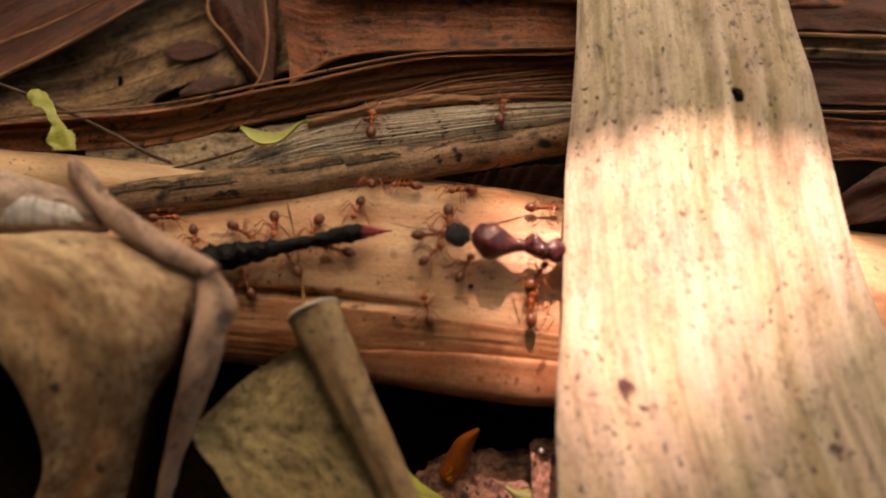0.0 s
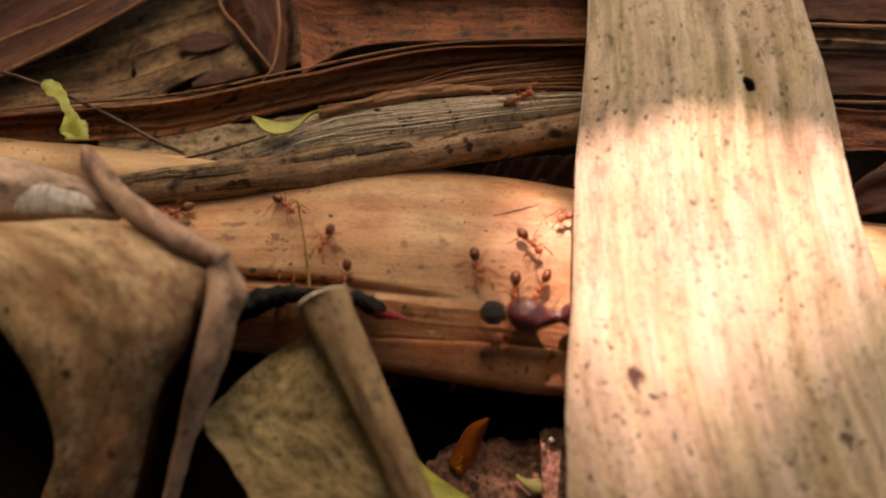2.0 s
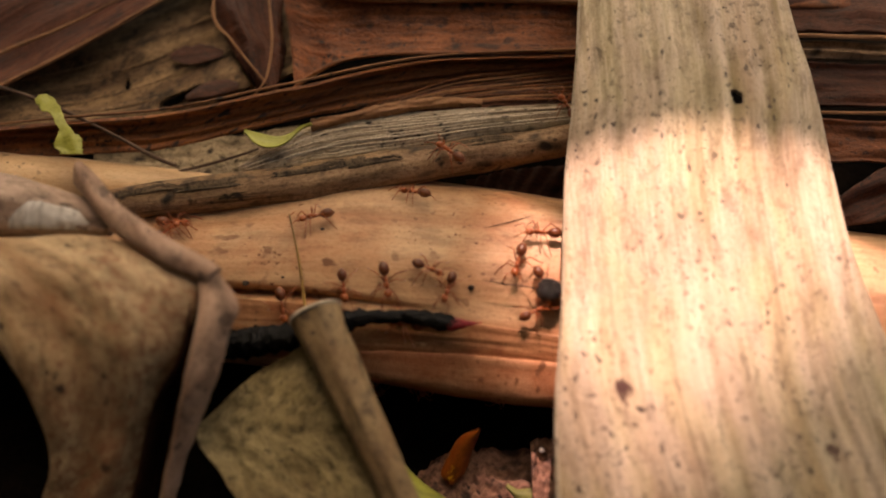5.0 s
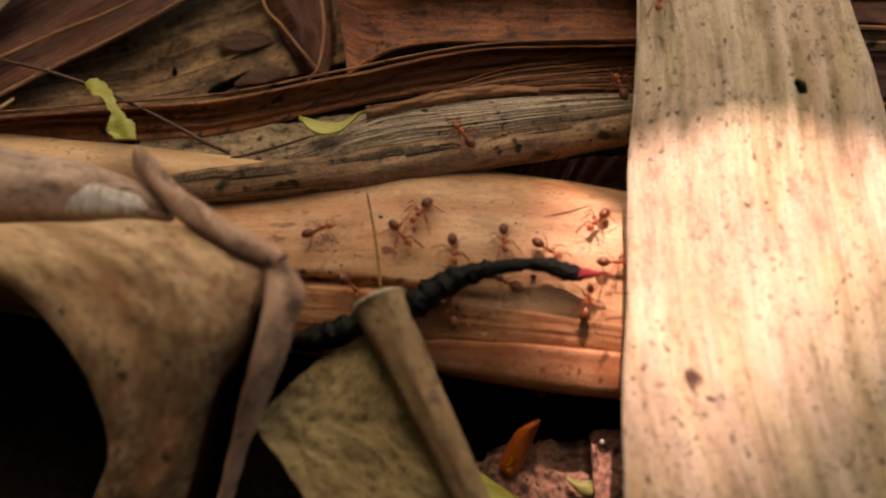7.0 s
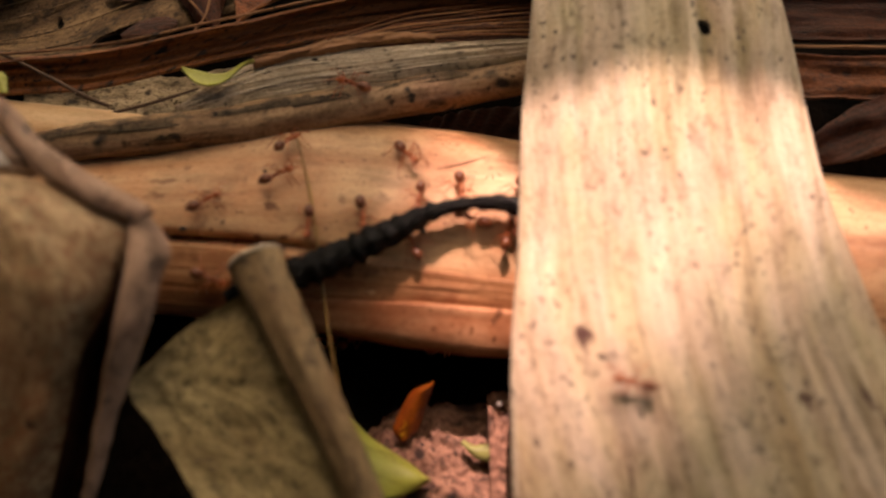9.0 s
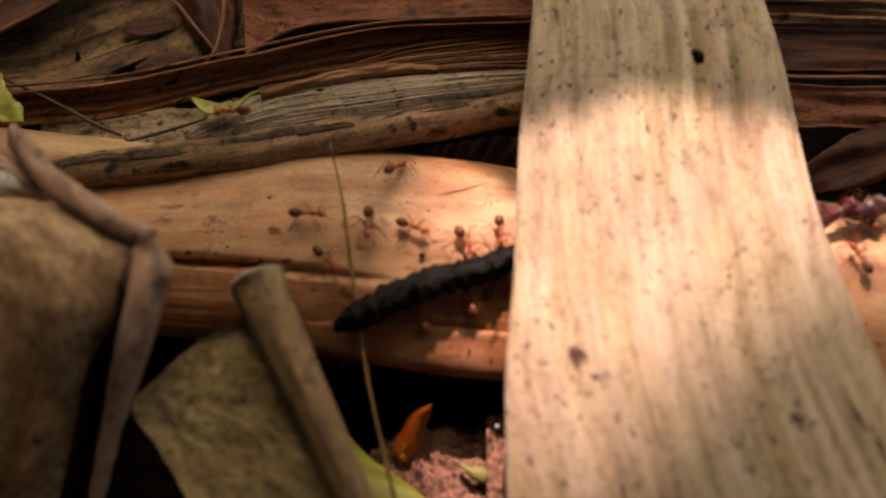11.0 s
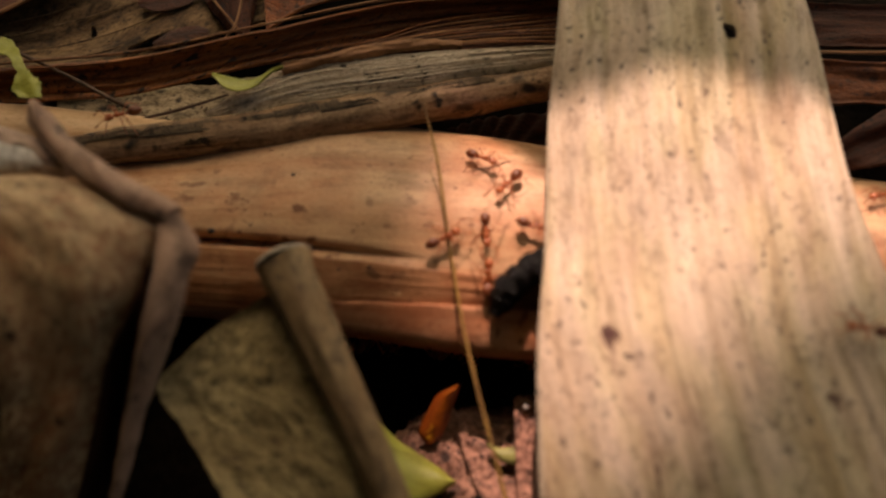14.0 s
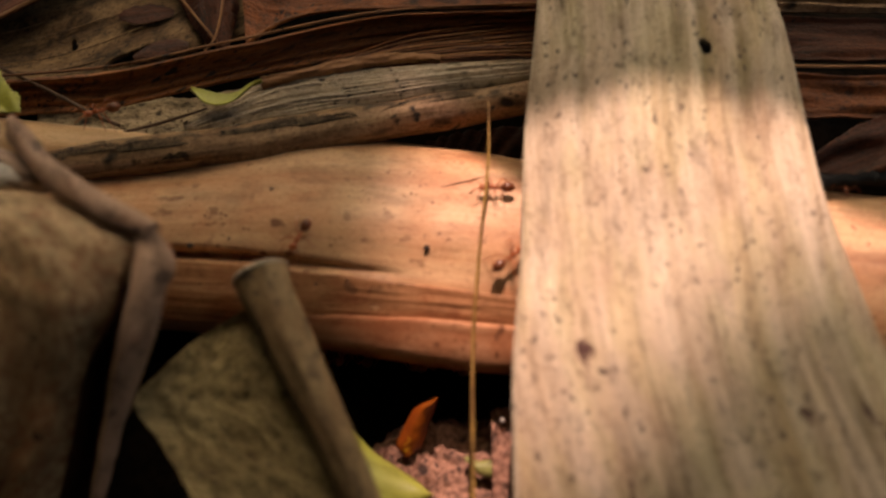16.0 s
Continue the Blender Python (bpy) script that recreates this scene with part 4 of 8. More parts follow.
FLAP = tagged(sheet("leaf_flap",
             [(-1.77, -1.57, 2.3), (-2.33, -1.86, 2.1), (-2.76, -2.23, 2), (-3.05, -2.6, 1.9), (-2.68, -3.12, 1.75), (-2.32, -3.63, 1.6), (-1.76, -4.52, 1.2)],
             [(-1.37, -1.7, 2.4), (-1.23, -1.96, 2.3), (-1.06, -2.29, 2.2), (-0.91, -2.61, 2.1), (-0.7, -3.06, 1.95), (-0.43, -3.61, 1.75), (0.04, -4.55, 1.3)],
             M_FLAP, lambda u, v, s, w: 0.06 * wob(s * 0.9, w * 0.9) + 0.035 * wob(s * 3.1, w * 3.1, 4.0) + 0.02 * wob(s * 7, w * 7, 8.0), nu=120, nv=80, thick=0.05, jag=0.01, camber=-0.15, seed=46.0),
       "olive-tan dry leaf flap with a rolled edge", "dry leaf")
tube("rolled_edge", [(-1.58, -1.25, 2.55), (-1.37, -1.73, 2.45), (-0.97, -2.51, 2.2), (-0.56, -3.32, 1.9), (-0.09, -4.31, 1.4)],
     [0.33, 0.30, 0.26, 0.23, 0.2], M_FLAP_EDGE, nu=90, nv=40, rough=0.1, parent=FLAP, hollow=0.6)
_top, _way = Vector((-1.58, -1.25, 2.55)), (Vector((-1.37, -1.73, 2.45)) - Vector((-1.58, -1.25, 2.55))).normalized()
_side = _way.cross(Vector((0, 0, 1))).normalized()
_high = _side.cross(_way)
tube("torn_rim", [_top + (_side * math.cos(a) + _high * math.sin(a)) * 0.32 for a in (radians(k) for k in range(-30, 240, 18))], [0.03, 0.035, 0.03, 0.028, 0.03],
     M_GREY, nu=60, nv=6, rough=0.4, parent=FLAP, up=_way)

# ---- floor of the gap in front of the stem ----
def crumbly(u, v, s, w):
    return 0.08 * wob(s * 1.3, w * 1.3) + 0.07 * wob(s * 4, w * 4, 2.0) + 0.05 * wob(s * 11, w * 11, 4.0)


tagged(sheet("bark_plate", [(-0.93, -2.87, 0.1), (-0.37, -2.44, 0.3), (0.12, -2.22, 0.45), (0.72, -2.21, 0.5), (2.23, -2.16, 0.5)],
             [(-1.1, -5.76, 0.4), (-0.43, -5.76, 0.4), (0.1, -5.78, 0.5), (0.9, -5.78, 0.5), (1.96, -5.78, 0.5)],
             M_BARK, crumbly, nu=150, nv=170, thick=0.12, jag=0.03, seed=50.0), "pinkish speckled bark flake in the gap", "bark")
tagged(sheet("bark_plate", [(1.13, -2.23, 0.85), (1.37, -2.19, 0.85), (2.19, -2.15, 0.85)],
             [(1.17, -5.84, 0.85), (1.46, -5.84, 0.85), (2.04, -5.84, 0.85)],
             M_BARK, crumbly, nu=60, nv=140, thick=0.12, jag=0.005, seed=52.0), "reddish bark flake beneath the strip", "bark")
pearl = tagged(new("white_grain"), "tiny white grain on the bark flake", "grain")
pearl.location = Vector((1.27, -2.38, 0.9)) * CM
bm = bmesh.new()
bmesh.ops.create_icosphere(bm, subdivisions=2, radius=0.038 * CM)
me = bpy.data.meshes.new("kernel")
bm.to_mesh(me)
bm.free()
me.materials.append(plain_material("white_grain", (0.55, 0.5, 0.46), (0.8, 0.76, 0.72), 900.0, 0.4))
kernel = new("kernel", me)
kernel.parent = pearl

# ---- unseen leaves added overhead to shade all but a gap ----
M_SHADE = fibre_material("green_shade_leaf", (0.05, 0.09, 0.02), (0.08, 0.13, 0.03), (0.05, 0.08, 0.02), (0.04, 0.04, 0.02), 0.2)


def overhead(name, edge, height, away, label):
    inner = [Vector(p) + SUN_DIR * height for p in edge]
    outer = [p + Vector(a) for p, a in zip(inner, away)]
    blade = tagged(sheet(name, outer, inner, M_SHADE, nu=90, nv=12, thick=0.05, jag=0.002, seed=height), label, "leaf")
    root = Vector(away[0]).normalized() * 6 + outer[0]
    tube("petiole", [outer[0] + Vector((1, 0, 0)), root, Vector((root.x, root.y, height * 0.3)), Vector((root.x, root.y, -0.6))], [0.3, 0.5, 0.6, 0.7], M_TWIG, nu=24, nv=10, up=(0.3, 1, 0.1), parent=blade)
    return blade


# out of view; the inner edges are cut to outline the sun patch
SHADE_FAR = overhead("added_shade_leaf",
         [(-0.19, 2.3, 2.6), (0.28, 1.9, 2.6), (0.88, 1.6, 2.8), (1.58, 1.00, 3.15), (2.35, 0.98, 3.2), (2.87, 1.08, 3.2), (3.3, 1.12, 3.2), (3.75, 1.06, 3.2), (4.2, 0.96, 3.2), (4.84, 0.99, 3.15), (5.59, 0.72, 2.6), (6.38, -0.23, 2.1), (14.66, -2.49, 1.8)],
         42.0, [(-1, 9, 1)] * 3 + [(0, 9, 1)] * 7 + [(2, 9, 1)] * 3, "unseen broad green leaf added above to shade the litter")
SHADE_NEAR = overhead("added_shade_leaf",
         [(1.94, 7.03, 2.6), (0.83, 2.16, 2.4), (0.63, 0.71, 2.3), (0.49, -0.12, 2.2), (0.2, -0.85, 1.9), (0.15, -1.7, 1.7), (0.5, -2.7, 1.7), (1.4, -3.7, 2.1), (2.5, -3.35, 2.2), (4.0, -2.1, 2.35), (5.4, -1.2, 2.4), (8.58, -0.9, 2.3), (13.24, -0.5, 2)],
         150.0, [(-14, 6, 0), (-14, 4, 0), (-14, 1, 0), (-14, -1, 0), (-14, -6, 0), (-12, -10, 0), (-5, -12, 0), (0, -12, 0), (1, -12, 0), (2, -12, 0), (3, -12, 0), (4, -12, 0), (8, -12, 0)],
         "unseen broad green leaf added higher up to shade the near litter")

# added out of view to cut skylight from the camera side
SHADE_BACK = overhead("added_shade_leaf", [(-44, -26, 0), (-34, -25, 0), (-22, -24, 0), (-10, -25, 0), (2, -28, 0)], 30.0, [(-6, -16, 2), (-3, -20, 2), (0, -22, 2), (3, -20, 2), (6, -16, 2)],
         "unseen broad green leaf added to dim the near litter")

# ---- small things among the leaves ----
M_LIME = fibre_material("lime_leaf", (0.22, 0.235, 0.032), (0.42, 0.42, 0.08), (0.31, 0.29, 0.055), (0.10, 0.09, 0.02), 0.5, 3.0, 0.45, 0.2, 0.4, 61.0)
M_ORANGE = fibre_material("orange_leaf", (0.22, 0.022, 0.006), (0.52, 0.15, 0.018), (0.30, 0.035, 0.008), (0.05, 0.02, 0.01), 0.6, 3.0, 0.4, 0.2, 0.4, 64.0, blots=((0.82, 0.35, 0.16, 0.22),), blot=(0.72, 0.36, 0.03))
M_STRAW = fibre_material("golden_straw", (0.25, 0.125, 0.03), (0.48, 0.29, 0.075), (0.13, 0.06, 0.024), (0.05, 0.03, 0.015), 0.4, 5.0, 0.45, 0.2, 0.4, 68.0)

tagged(sheet("green_leaf_fragment", [(-5.65, 2.01, 2.75), (-5.56, 1.85, 2.78), (-5.34, 1.69, 2.8), (-5.22, 1.46, 2.78), (-5.25, 1.26, 2.72), (-5.17, 1.12, 2.68)],
             [(-5.58, 2.07, 2.78), (-5.39, 2.01, 2.82), (-5.23, 1.78, 2.82), (-5.08, 1.5, 2.8), (-4.9, 1.34, 2.76), (-4.83, 1.1, 2.7)],
             M_LIME, lambda u, v, s, w: 0.03 * wob(s * 6, w * 6), nu=90, nv=14, thick=0.012, jag=0.2, seed=71.0, camber=0.0),
       "ragged lime-green leaf fragment on the litter", "leaf fragment")
tagged(sheet("yellow_leaf", [(-2.74, 1.61, 2.58), (-2.55, 1.56, 2.56), (-2.3, 1.51, 2.54), (-2.12, 1.54, 2.56), (-1.97, 1.64, 2.6), (-1.82, 1.67, 2.64)],
             [(-2.71, 1.55, 2.6), (-2.57, 1.37, 2.58), (-2.38, 1.3, 2.58), (-2.17, 1.35, 2.6), (-1.95, 1.6, 2.62), (-1.81, 1.65, 2.65)],
             M_LIME, None, nu=44, nv=10, thick=0.02, seed=73.0, camber=-0.03), "small crescent-shaped yellow-green leaf with its stalk", "leaf")
tagged(tube("twig", [(-7.17, 2.69, 2.5), (-6.13, 2.34, 2.55), (-5.29, 1.96, 2.55), (-4.48, 1.56, 2.45), (-3.99, 1.31, 2.35), (-3.68, 1.19, 2.3)],
            [0.022, 0.024, 0.026, 0.028, 0.032, 0.024], M_TWIG, nu=50, nv=8, rough=0.15), "thin bare brown twig lying on the leaves", "twig")
tagged(tube("leaf_stalk", [(-3.39, 4.56, 2.6), (-3.38, 3.66, 2.6), (-3.1, 3.25, 2.55), (-2.81, 2.89, 2.45), (-2.54, 2.59, 2.35)],
            [0.02, 0.022, 0.026, 0.02, 0.016], M_EDGE, nu=40, nv=8, rough=0.1), "curved dry brown leaf stalk", "stalk")
tagged(tube("leaf_stalk", [(-2.69, 4.56, 2.6), (-2.55, 3.66, 2.6), (-2.49, 3.17, 2.55), (-2.54, 2.63, 2.45), (-2.69, 2.34, 2.4)],
            [0.018, 0.022, 0.024, 0.02, 0.016], M_EDGE, nu=40, nv=8, rough=0.1), "curved dry brown leaf stalk", "stalk")
tagged(tube("leaf_stalk", [(-3.75, 1.26, 2.05), (-3.29, 1.36, 2.1), (-2.83, 1.49, 2.15), (-2.6, 1.59, 2.15)],
            [0.02, 0.025, 0.02, 0.015], M_TWIG, nu=30, nv=6, rough=0.1), "hair-thin dry fibre on the litter", "stalk")
tagged(sheet("orange_leaf", [(0.46, -2.13, 1.05), (0.21, -2.22, 0.95), (0.05, -2.41, 0.78), (-0.05, -2.59, 0.62), (0.02, -2.7, 0.52)],
             [(0.48, -2.14, 1.05), (0.44, -2.23, 0.92), (0.35, -2.39, 0.74), (0.28, -2.56, 0.58), (0.14, -2.69, 0.5)],
             M_ORANGE, lambda u, v, s, w: 0.015 * wob(s * 5, w * 5), nu=40, nv=14, thick=0.02, seed=75.0, camber=0.06, jag=0.02), "curled orange fallen leaf, yellow at its base, in the gap", "leaf")
tagged(sheet("green_leaf", [(-0.59, -2.47, 0.85), (-0.3, -2.77, 0.8), (0.02, -2.97, 0.74), (0.26, -3.13, 0.68), (0.39, -3.26, 0.62)],
             [(-0.34, -3.72, 0.8), (-0.13, -3.56, 0.74), (0.07, -3.48, 0.7), (0.24, -3.4, 0.66), (0.4, -3.28, 0.62)],
             M_LIME, lambda u, v, s, w: 0.02 * wob(s * 3, w * 3), nu=36, nv=16, thick=0.025, seed=77.0, camber=0.1), "bright yellow-green fallen leaf in the gap", "leaf")
tagged(sheet("small_leaf", [(0.82, -2.76, 0.68), (0.95, -2.84, 0.7), (1.07, -2.83, 0.7), (1.27, -2.81, 0.66)],
             [(0.84, -2.82, 0.64), (0.92, -2.96, 0.66), (1.04, -3.03, 0.66), (1.26, -3.03, 0.62)],
             M_DULL_GREEN, None, nu=30, nv=12, thick=0.012, jag=0.05, seed=79.0, camber=0.05), "small pale green curled leaf on the bark flake", "leaf")

# ---- unseen undergrowth added behind the camera, which blocks skylight and closes the place ----
M_BANK = fibre_material("undergrowth", (0.02, 0.03, 0.01), (0.05, 0.06, 0.02), (0.03, 0.025, 0.012), (0.01, 0.01, 0.006), 0.5, 2.0)


def undergrowth(points, label):
    """A bank of leaves: many curved blades that rise from the ground along a line."""
    bm_verts, bm_faces, uvs = [], [], []
    for i in range(420):
        f = random.random()
        base = spline(points, f) + Vector((random.uniform(-4, 4), random.uniform(-4, 4), -1.0))
        lean = Vector((random.uniform(-0.4, 0.4), random.uniform(-0.4, 0.4), 1.0))
        tall, wide = random.uniform(22, 58), random.uniform(2.5, 6.0)
        side = Vector((random.uniform(-1, 1), random.uniform(-1, 1), 0)).normalized()
        start = len(bm_verts)
        for k in range(7):
            g = k / 6
            c = base + lean * (tall * g) + Vector((lean.x, lean.y, -0.35)) * (tall * g * g * 0.5)
            w = wide * (0.15 + math.sin(math.pi * min(1, g * 0.95 + 0.05))) * 0.6
            for s in (-1, 0, 1):
                bm_verts.append(c + side * (w * s) + Vector((0, 0, 0.3 * wide * abs(s))))
                uvs.append((tall * g, w * s))
        for k in range(6):
            for s in (0, 1):
                q = start + k * 3 + s
                bm_faces.append([q, q + 1, q + 4, q + 3])
    ob = mesh_object("undergrowth", bm_verts, bm_faces, uvs, M_BANK)
    return tagged(ob, label, "undergrowth", kind="stuff")


undergrowth([(-36, 16, 0), (-32, -10, 0), (-20, -28, 0), (0, -34, 0), (26, -30, 0)], "unseen dark green undergrowth added round the litter to block skylight")

# ---- ants ----
M_ANT = plain_material("ant_red", (0.29, 0.06, 0.014), (0.46, 0.12, 0.03), 900.0, 0.32, 0.5, 0.1)
M_ANT_DARK = plain_material("ant_abdomen", (0.13, 0.034, 0.012), (0.30, 0.092, 0.03), 500.0, 0.34, 0.45, 0.1)


def part(name, bm, material, parent, label=""):
    me = bpy.data.meshes.new(name)
    bm.to_mesh(me)
    bm.free()
    for poly in me.polygons:
        poly.use_smooth = True
    me.materials.append(material)
    ob = new(name, me)
    ob.parent = parent
    return tagged(ob, label) if label else ob


def blob(bm, centre, size, seg=10, rings=7):
    m = Matrix.Translation(Vector(centre) * CM) @ Matrix.Diagonal((size[0] * CM, size[1] * CM, size[2] * CM, 1))
    bmesh.ops.create_uvsphere(bm, u_segments=seg, v_segments=rings, radius=1.0, matrix=m)


def limb(bm, points, radii, sides=5):
    rings = []
    for i, p in enumerate(points):
        a, b = Vector(points[max(0, i - 1)]), Vector(points[min(len(points) - 1, i + 1)])
        t = (b - a).normalized()
        s = t.cross(Vector((0.3, 0.2, 1))).normalized()
        h = s.cross(t)
        rings.append([bm.verts.new((Vector(p) + (s * math.cos(q) + h * math.sin(q)) * radii[i]) * CM) for q in (2 * math.pi * k / sides for k in range(sides))])
    for r0, r1 in zip(rings, rings[1:]):
        for k in range(sides):
            bm.faces.new((r0[k], r0[(k + 1) % sides], r1[(k + 1) % sides], r1[k]))
    bm.faces.new(rings[0][::-1])
    bm.faces.new(rings[-1])


def build_ant():
    """A worker ant five millimetres long, its head along +x."""
    ant = new("ant")
    bm = bmesh.new()
    blob(bm, (-0.165, 0, 0.025), (0.092, 0.068, 0.064), 14, 9)
    blob(bm, (-0.235, 0, 0.015), (0.03, 0.03, 0.028))
    part("gaster", bm, M_ANT_DARK, ant, "dark shiny abdomen")
    bm = bmesh.new()
    blob(bm, (0.055, 0, 0.03), (0.05, 0.032, 0.034))
    blob(bm, (-0.01, 0, 0.022), (0.05, 0.024, 0.026))
    blob(bm, (-0.068, 0, 0.02), (0.018, 0.018, 0.03), 8, 6)
    part("thorax", bm, M_ANT, ant)
    bm = bmesh.new()
    blob(bm, (0.15, 0, 0.022), (0.055, 0.05, 0.04), 12, 8)
    for s in (-1, 1):
        limb(bm, [(0.19, 0.012 * s, 0.01), (0.215, 0.02 * s, 0.0), (0.225, 0.004 * s, -0.004)], [0.01, 0.008, 0.003])
    part("head", bm, M_ANT, ant)
    for s in (-1, 1):
        bm = bmesh.new()
        limb(bm, [(0.185, 0.02 * s, 0.04), (0.235, 0.085 * s, 0.085), (0.34, 0.10 * s, 0.01)], [0.006, 0.006, 0.008])
        part("antenna", bm, M_ANT, ant)
        for x, reach, ahead in ((0.07, 0.18, 0.16), (0.03, 0.21, 0.02), (-0.005, 0.23, -0.19)):
            bm = bmesh.new()
            limb(bm, [(x, 0.02 * s, 0.015), (x + ahead * 0.4, reach * 0.5 * s, 0.10), (x + ahead * 0.75, reach * 0.85 * s, -0.03), (x + ahead, reach * 1.1 * s, -0.112)],
                 [0.009, 0.008, 0.006, 0.004])
            part("leg", bm, M_ANT, ant)
    return tagged(ant, "small reddish-orange ant with dark shiny abdomen", "ant", "foraging ants")


ANTS = [build_ant()]
for i in range(30 - 1):
    ANTS.append(copy_thing(ANTS[0], Matrix()))
for i, ob in enumerate(ANTS):
    k = 0.93 + 0.16 * ((i * 7) % 10) / 10
    ob.scale = (k, k, k)

# ---- dark grains lying on the stem ----
M_GRAIN = plain_material("dark_grain", (0.015, 0.008, 0.005), (0.05, 0.028, 0.018), 900.0, 0.6, 0.3, 0.5)
for grain_at, grain_size in (((-1.61, 0.18, 2.24), (0.045, 0.035, 0.03)), ((-1.37, 0.82, 2.02), (0.06, 0.015, 0.02)), ((-1.39, 0.74, 2.07), (0.015, 0.04, 0.02)), ((-2.59, -0.57, 2.12), (0.05, 0.04, 0.03)), ((0.36, -0.70, 2.24), (0.04, 0.035, 0.03)), ((-2.10, -0.50, 2.17), (0.02, 0.02, 0.015)), ((-0.62, -1.06, 2.06), (0.025, 0.02, 0.02)), ((-1.00, -1.08, 2.03), (0.02, 0.02, 0.015))):
    grain = tagged(new("grain"), "tiny dark grain lying on the stem", "grain", "grains on the stem")
    grain.location = Vector(grain_at) * CM
    bm = bmesh.new()
    blob(bm, (0, 0, 0), grain_size, 8, 6)
    for v in bm.verts:
        v.co *= 1 + 0.35 * wob(v.co.x * 4000, v.co.y * 4000, v.co.z * 4000 + grain_at[0])
    part("kernel", bm, M_GRAIN, grain)

# ---- what the ants carry ----
M_BODY = plain_material("black_skin", (0.0012, 0.001, 0.001), (0.006, 0.005, 0.004), 420.0, 0.2, 0.16, 1.0)
M_HEAD = plain_material("dark_grey_shell", (0.010, 0.009, 0.008), (0.045, 0.038, 0.032), 1500.0, 0.3, 0.5, 1.0)
M_TIP = plain_material("crimson_flesh", (0.20, 0.008, 0.012), (0.44, 0.025, 0.03), 700.0, 0.3, 0.35, 0.5)
M_BULB = plain_material("maroon_skin", (0.035, 0.007, 0.009), (0.16, 0.035, 0.030), 420.0, 0.2, 0.6, 0.5, 0.3)


def body_radius(s):
    """Radius along the carried body, s centimetres from its tip."""
    table = ((0.0, 0.011), (0.177, 0.056), (0.354, 0.096), (0.487, 0.100), (0.708, 0.079), (0.974, 0.060), (1.328, 0.068), (1.681, 0.105), (2.035, 0.127), (2.478, 0.138), (3.009, 0.148), (3.628, 0.148), (3.938, 0.125), (4.106, 0.071))
    for (a, ra), (b, rb) in zip(table, table[1:]):
        if a <= s <= b:
            return ra + (rb - ra) * (s - a) / (b - a)
    return 0.012


def skin(s, a):
    """Warts and folds of the carried body's skin."""
    x, y = math.cos(a) * 2, math.sin(a) * 2
    warts = max(0.0, wob(s * 13, x * 2.3, y * 2.3 + 3.0)) + 0.6 * max(0.0, wob(s * 22, x * 3.5, y * 3.5 + 7.0))
    fine = 0.13 * wob(s * 25, x * 4.0, y * 4.0 + 5.0) + 0.25 * max(0.0, wob(s * 15, x * 2.0, y * 2.0 + 1.0))
    return 1 + fine + 0.16 * wob(s * 6, x, y) + ((0.22 * abs(math.sin(s * 16)) + 0.36 * warts) * min(1.0, (s - 0.3) * 2) if s > 0.3 else 0.0)


CARCASS = tagged(new("carried_carcass"), "long black slender carcass with a crimson tip", "carcass")
SEGMENTS = []
COUNT, LENGTH = 13, 4.1
for i in range(COUNT):
    bm = bmesh.new()
    step = LENGTH / COUNT
    n, sides, rings = 31, 36, []
    for j in range(n):
        f = j / (n - 1)
        x = step * (0.5 - f) * 1.45
        s = i * step + step * 0.5 - x
        r = body_radius(max(0.0, min(LENGTH, s))) * (1.0 - 0.22 * abs(2 * f - 1) ** 4)
        rings.append([bm.verts.new(Vector((x, math.cos(a) * r * skin(s, a), math.sin(a) * r * skin(s, a))) * CM) for a in (2 * math.pi * k / sides for k in range(sides))])
    for r0, r1 in zip(rings, rings[1:]):
        for k in range(sides):
            bm.faces.new((r0[k], r1[k], r1[(k + 1) % sides], r0[(k + 1) % sides]))
    bm.faces.new(rings[0])
    bm.faces.new(rings[-1][::-1])
    SEGMENTS.append(part("red_tip" if i == 0 else "segment", bm, M_TIP if i == 0 else M_BODY, CARCASS, "pointed crimson tip" if i == 0 else ""))

LUMP = tagged(new("carried_prey"), "glossy maroon prey body with a round black head", "prey insect")
LUMP.scale = (0.9, 0.9, 0.9)
bm = bmesh.new()
blob(bm, (0, 0, 0), (0.18, 0.17, 0.17), 30, 20)
for v in bm.verts:
    v.co *= 1 + 0.16 * wob(v.co.x * 1500, v.co.y * 1500, v.co.z * 1500)
part("head", bm, M_HEAD, LUMP, "knobbly round black head")
bm = bmesh.new()
drop = ((0.19, 0.05), (0.23, 0.13), (0.29, 0.19), (0.37, 0.235), (0.46, 0.25), (0.55, 0.238), (0.64, 0.195), (0.72, 0.14), (0.80, 0.10), (0.90, 0.085), (1.0, 0.09), (1.06, 0.06))
rings = [[bm.verts.new(Vector((x, -0.05 * math.sin(math.pi * (x - 0.2)) + math.cos(a) * r * k, math.sin(a) * r * k)) * CM)
          for a, k in ((a, 1 + 0.2 * wob(x * 7, math.cos(a) * 1.5, math.sin(a) * 1.5)) for a in (2 * math.pi * q / 26 for q in range(26)))] for x, r in drop]
for r0, r1 in zip(rings, rings[1:]):
    for q in range(26):
        bm.faces.new((r0[q], r1[q], r1[(q + 1) % 26], r0[(q + 1) % 26]))
bm.faces.new(rings[0])
bm.faces.new(rings[-1][::-1])
part("abdomen", bm, M_BULB, LUMP, "swollen glossy maroon abdomen")
bm = bmesh.new()
rings = []
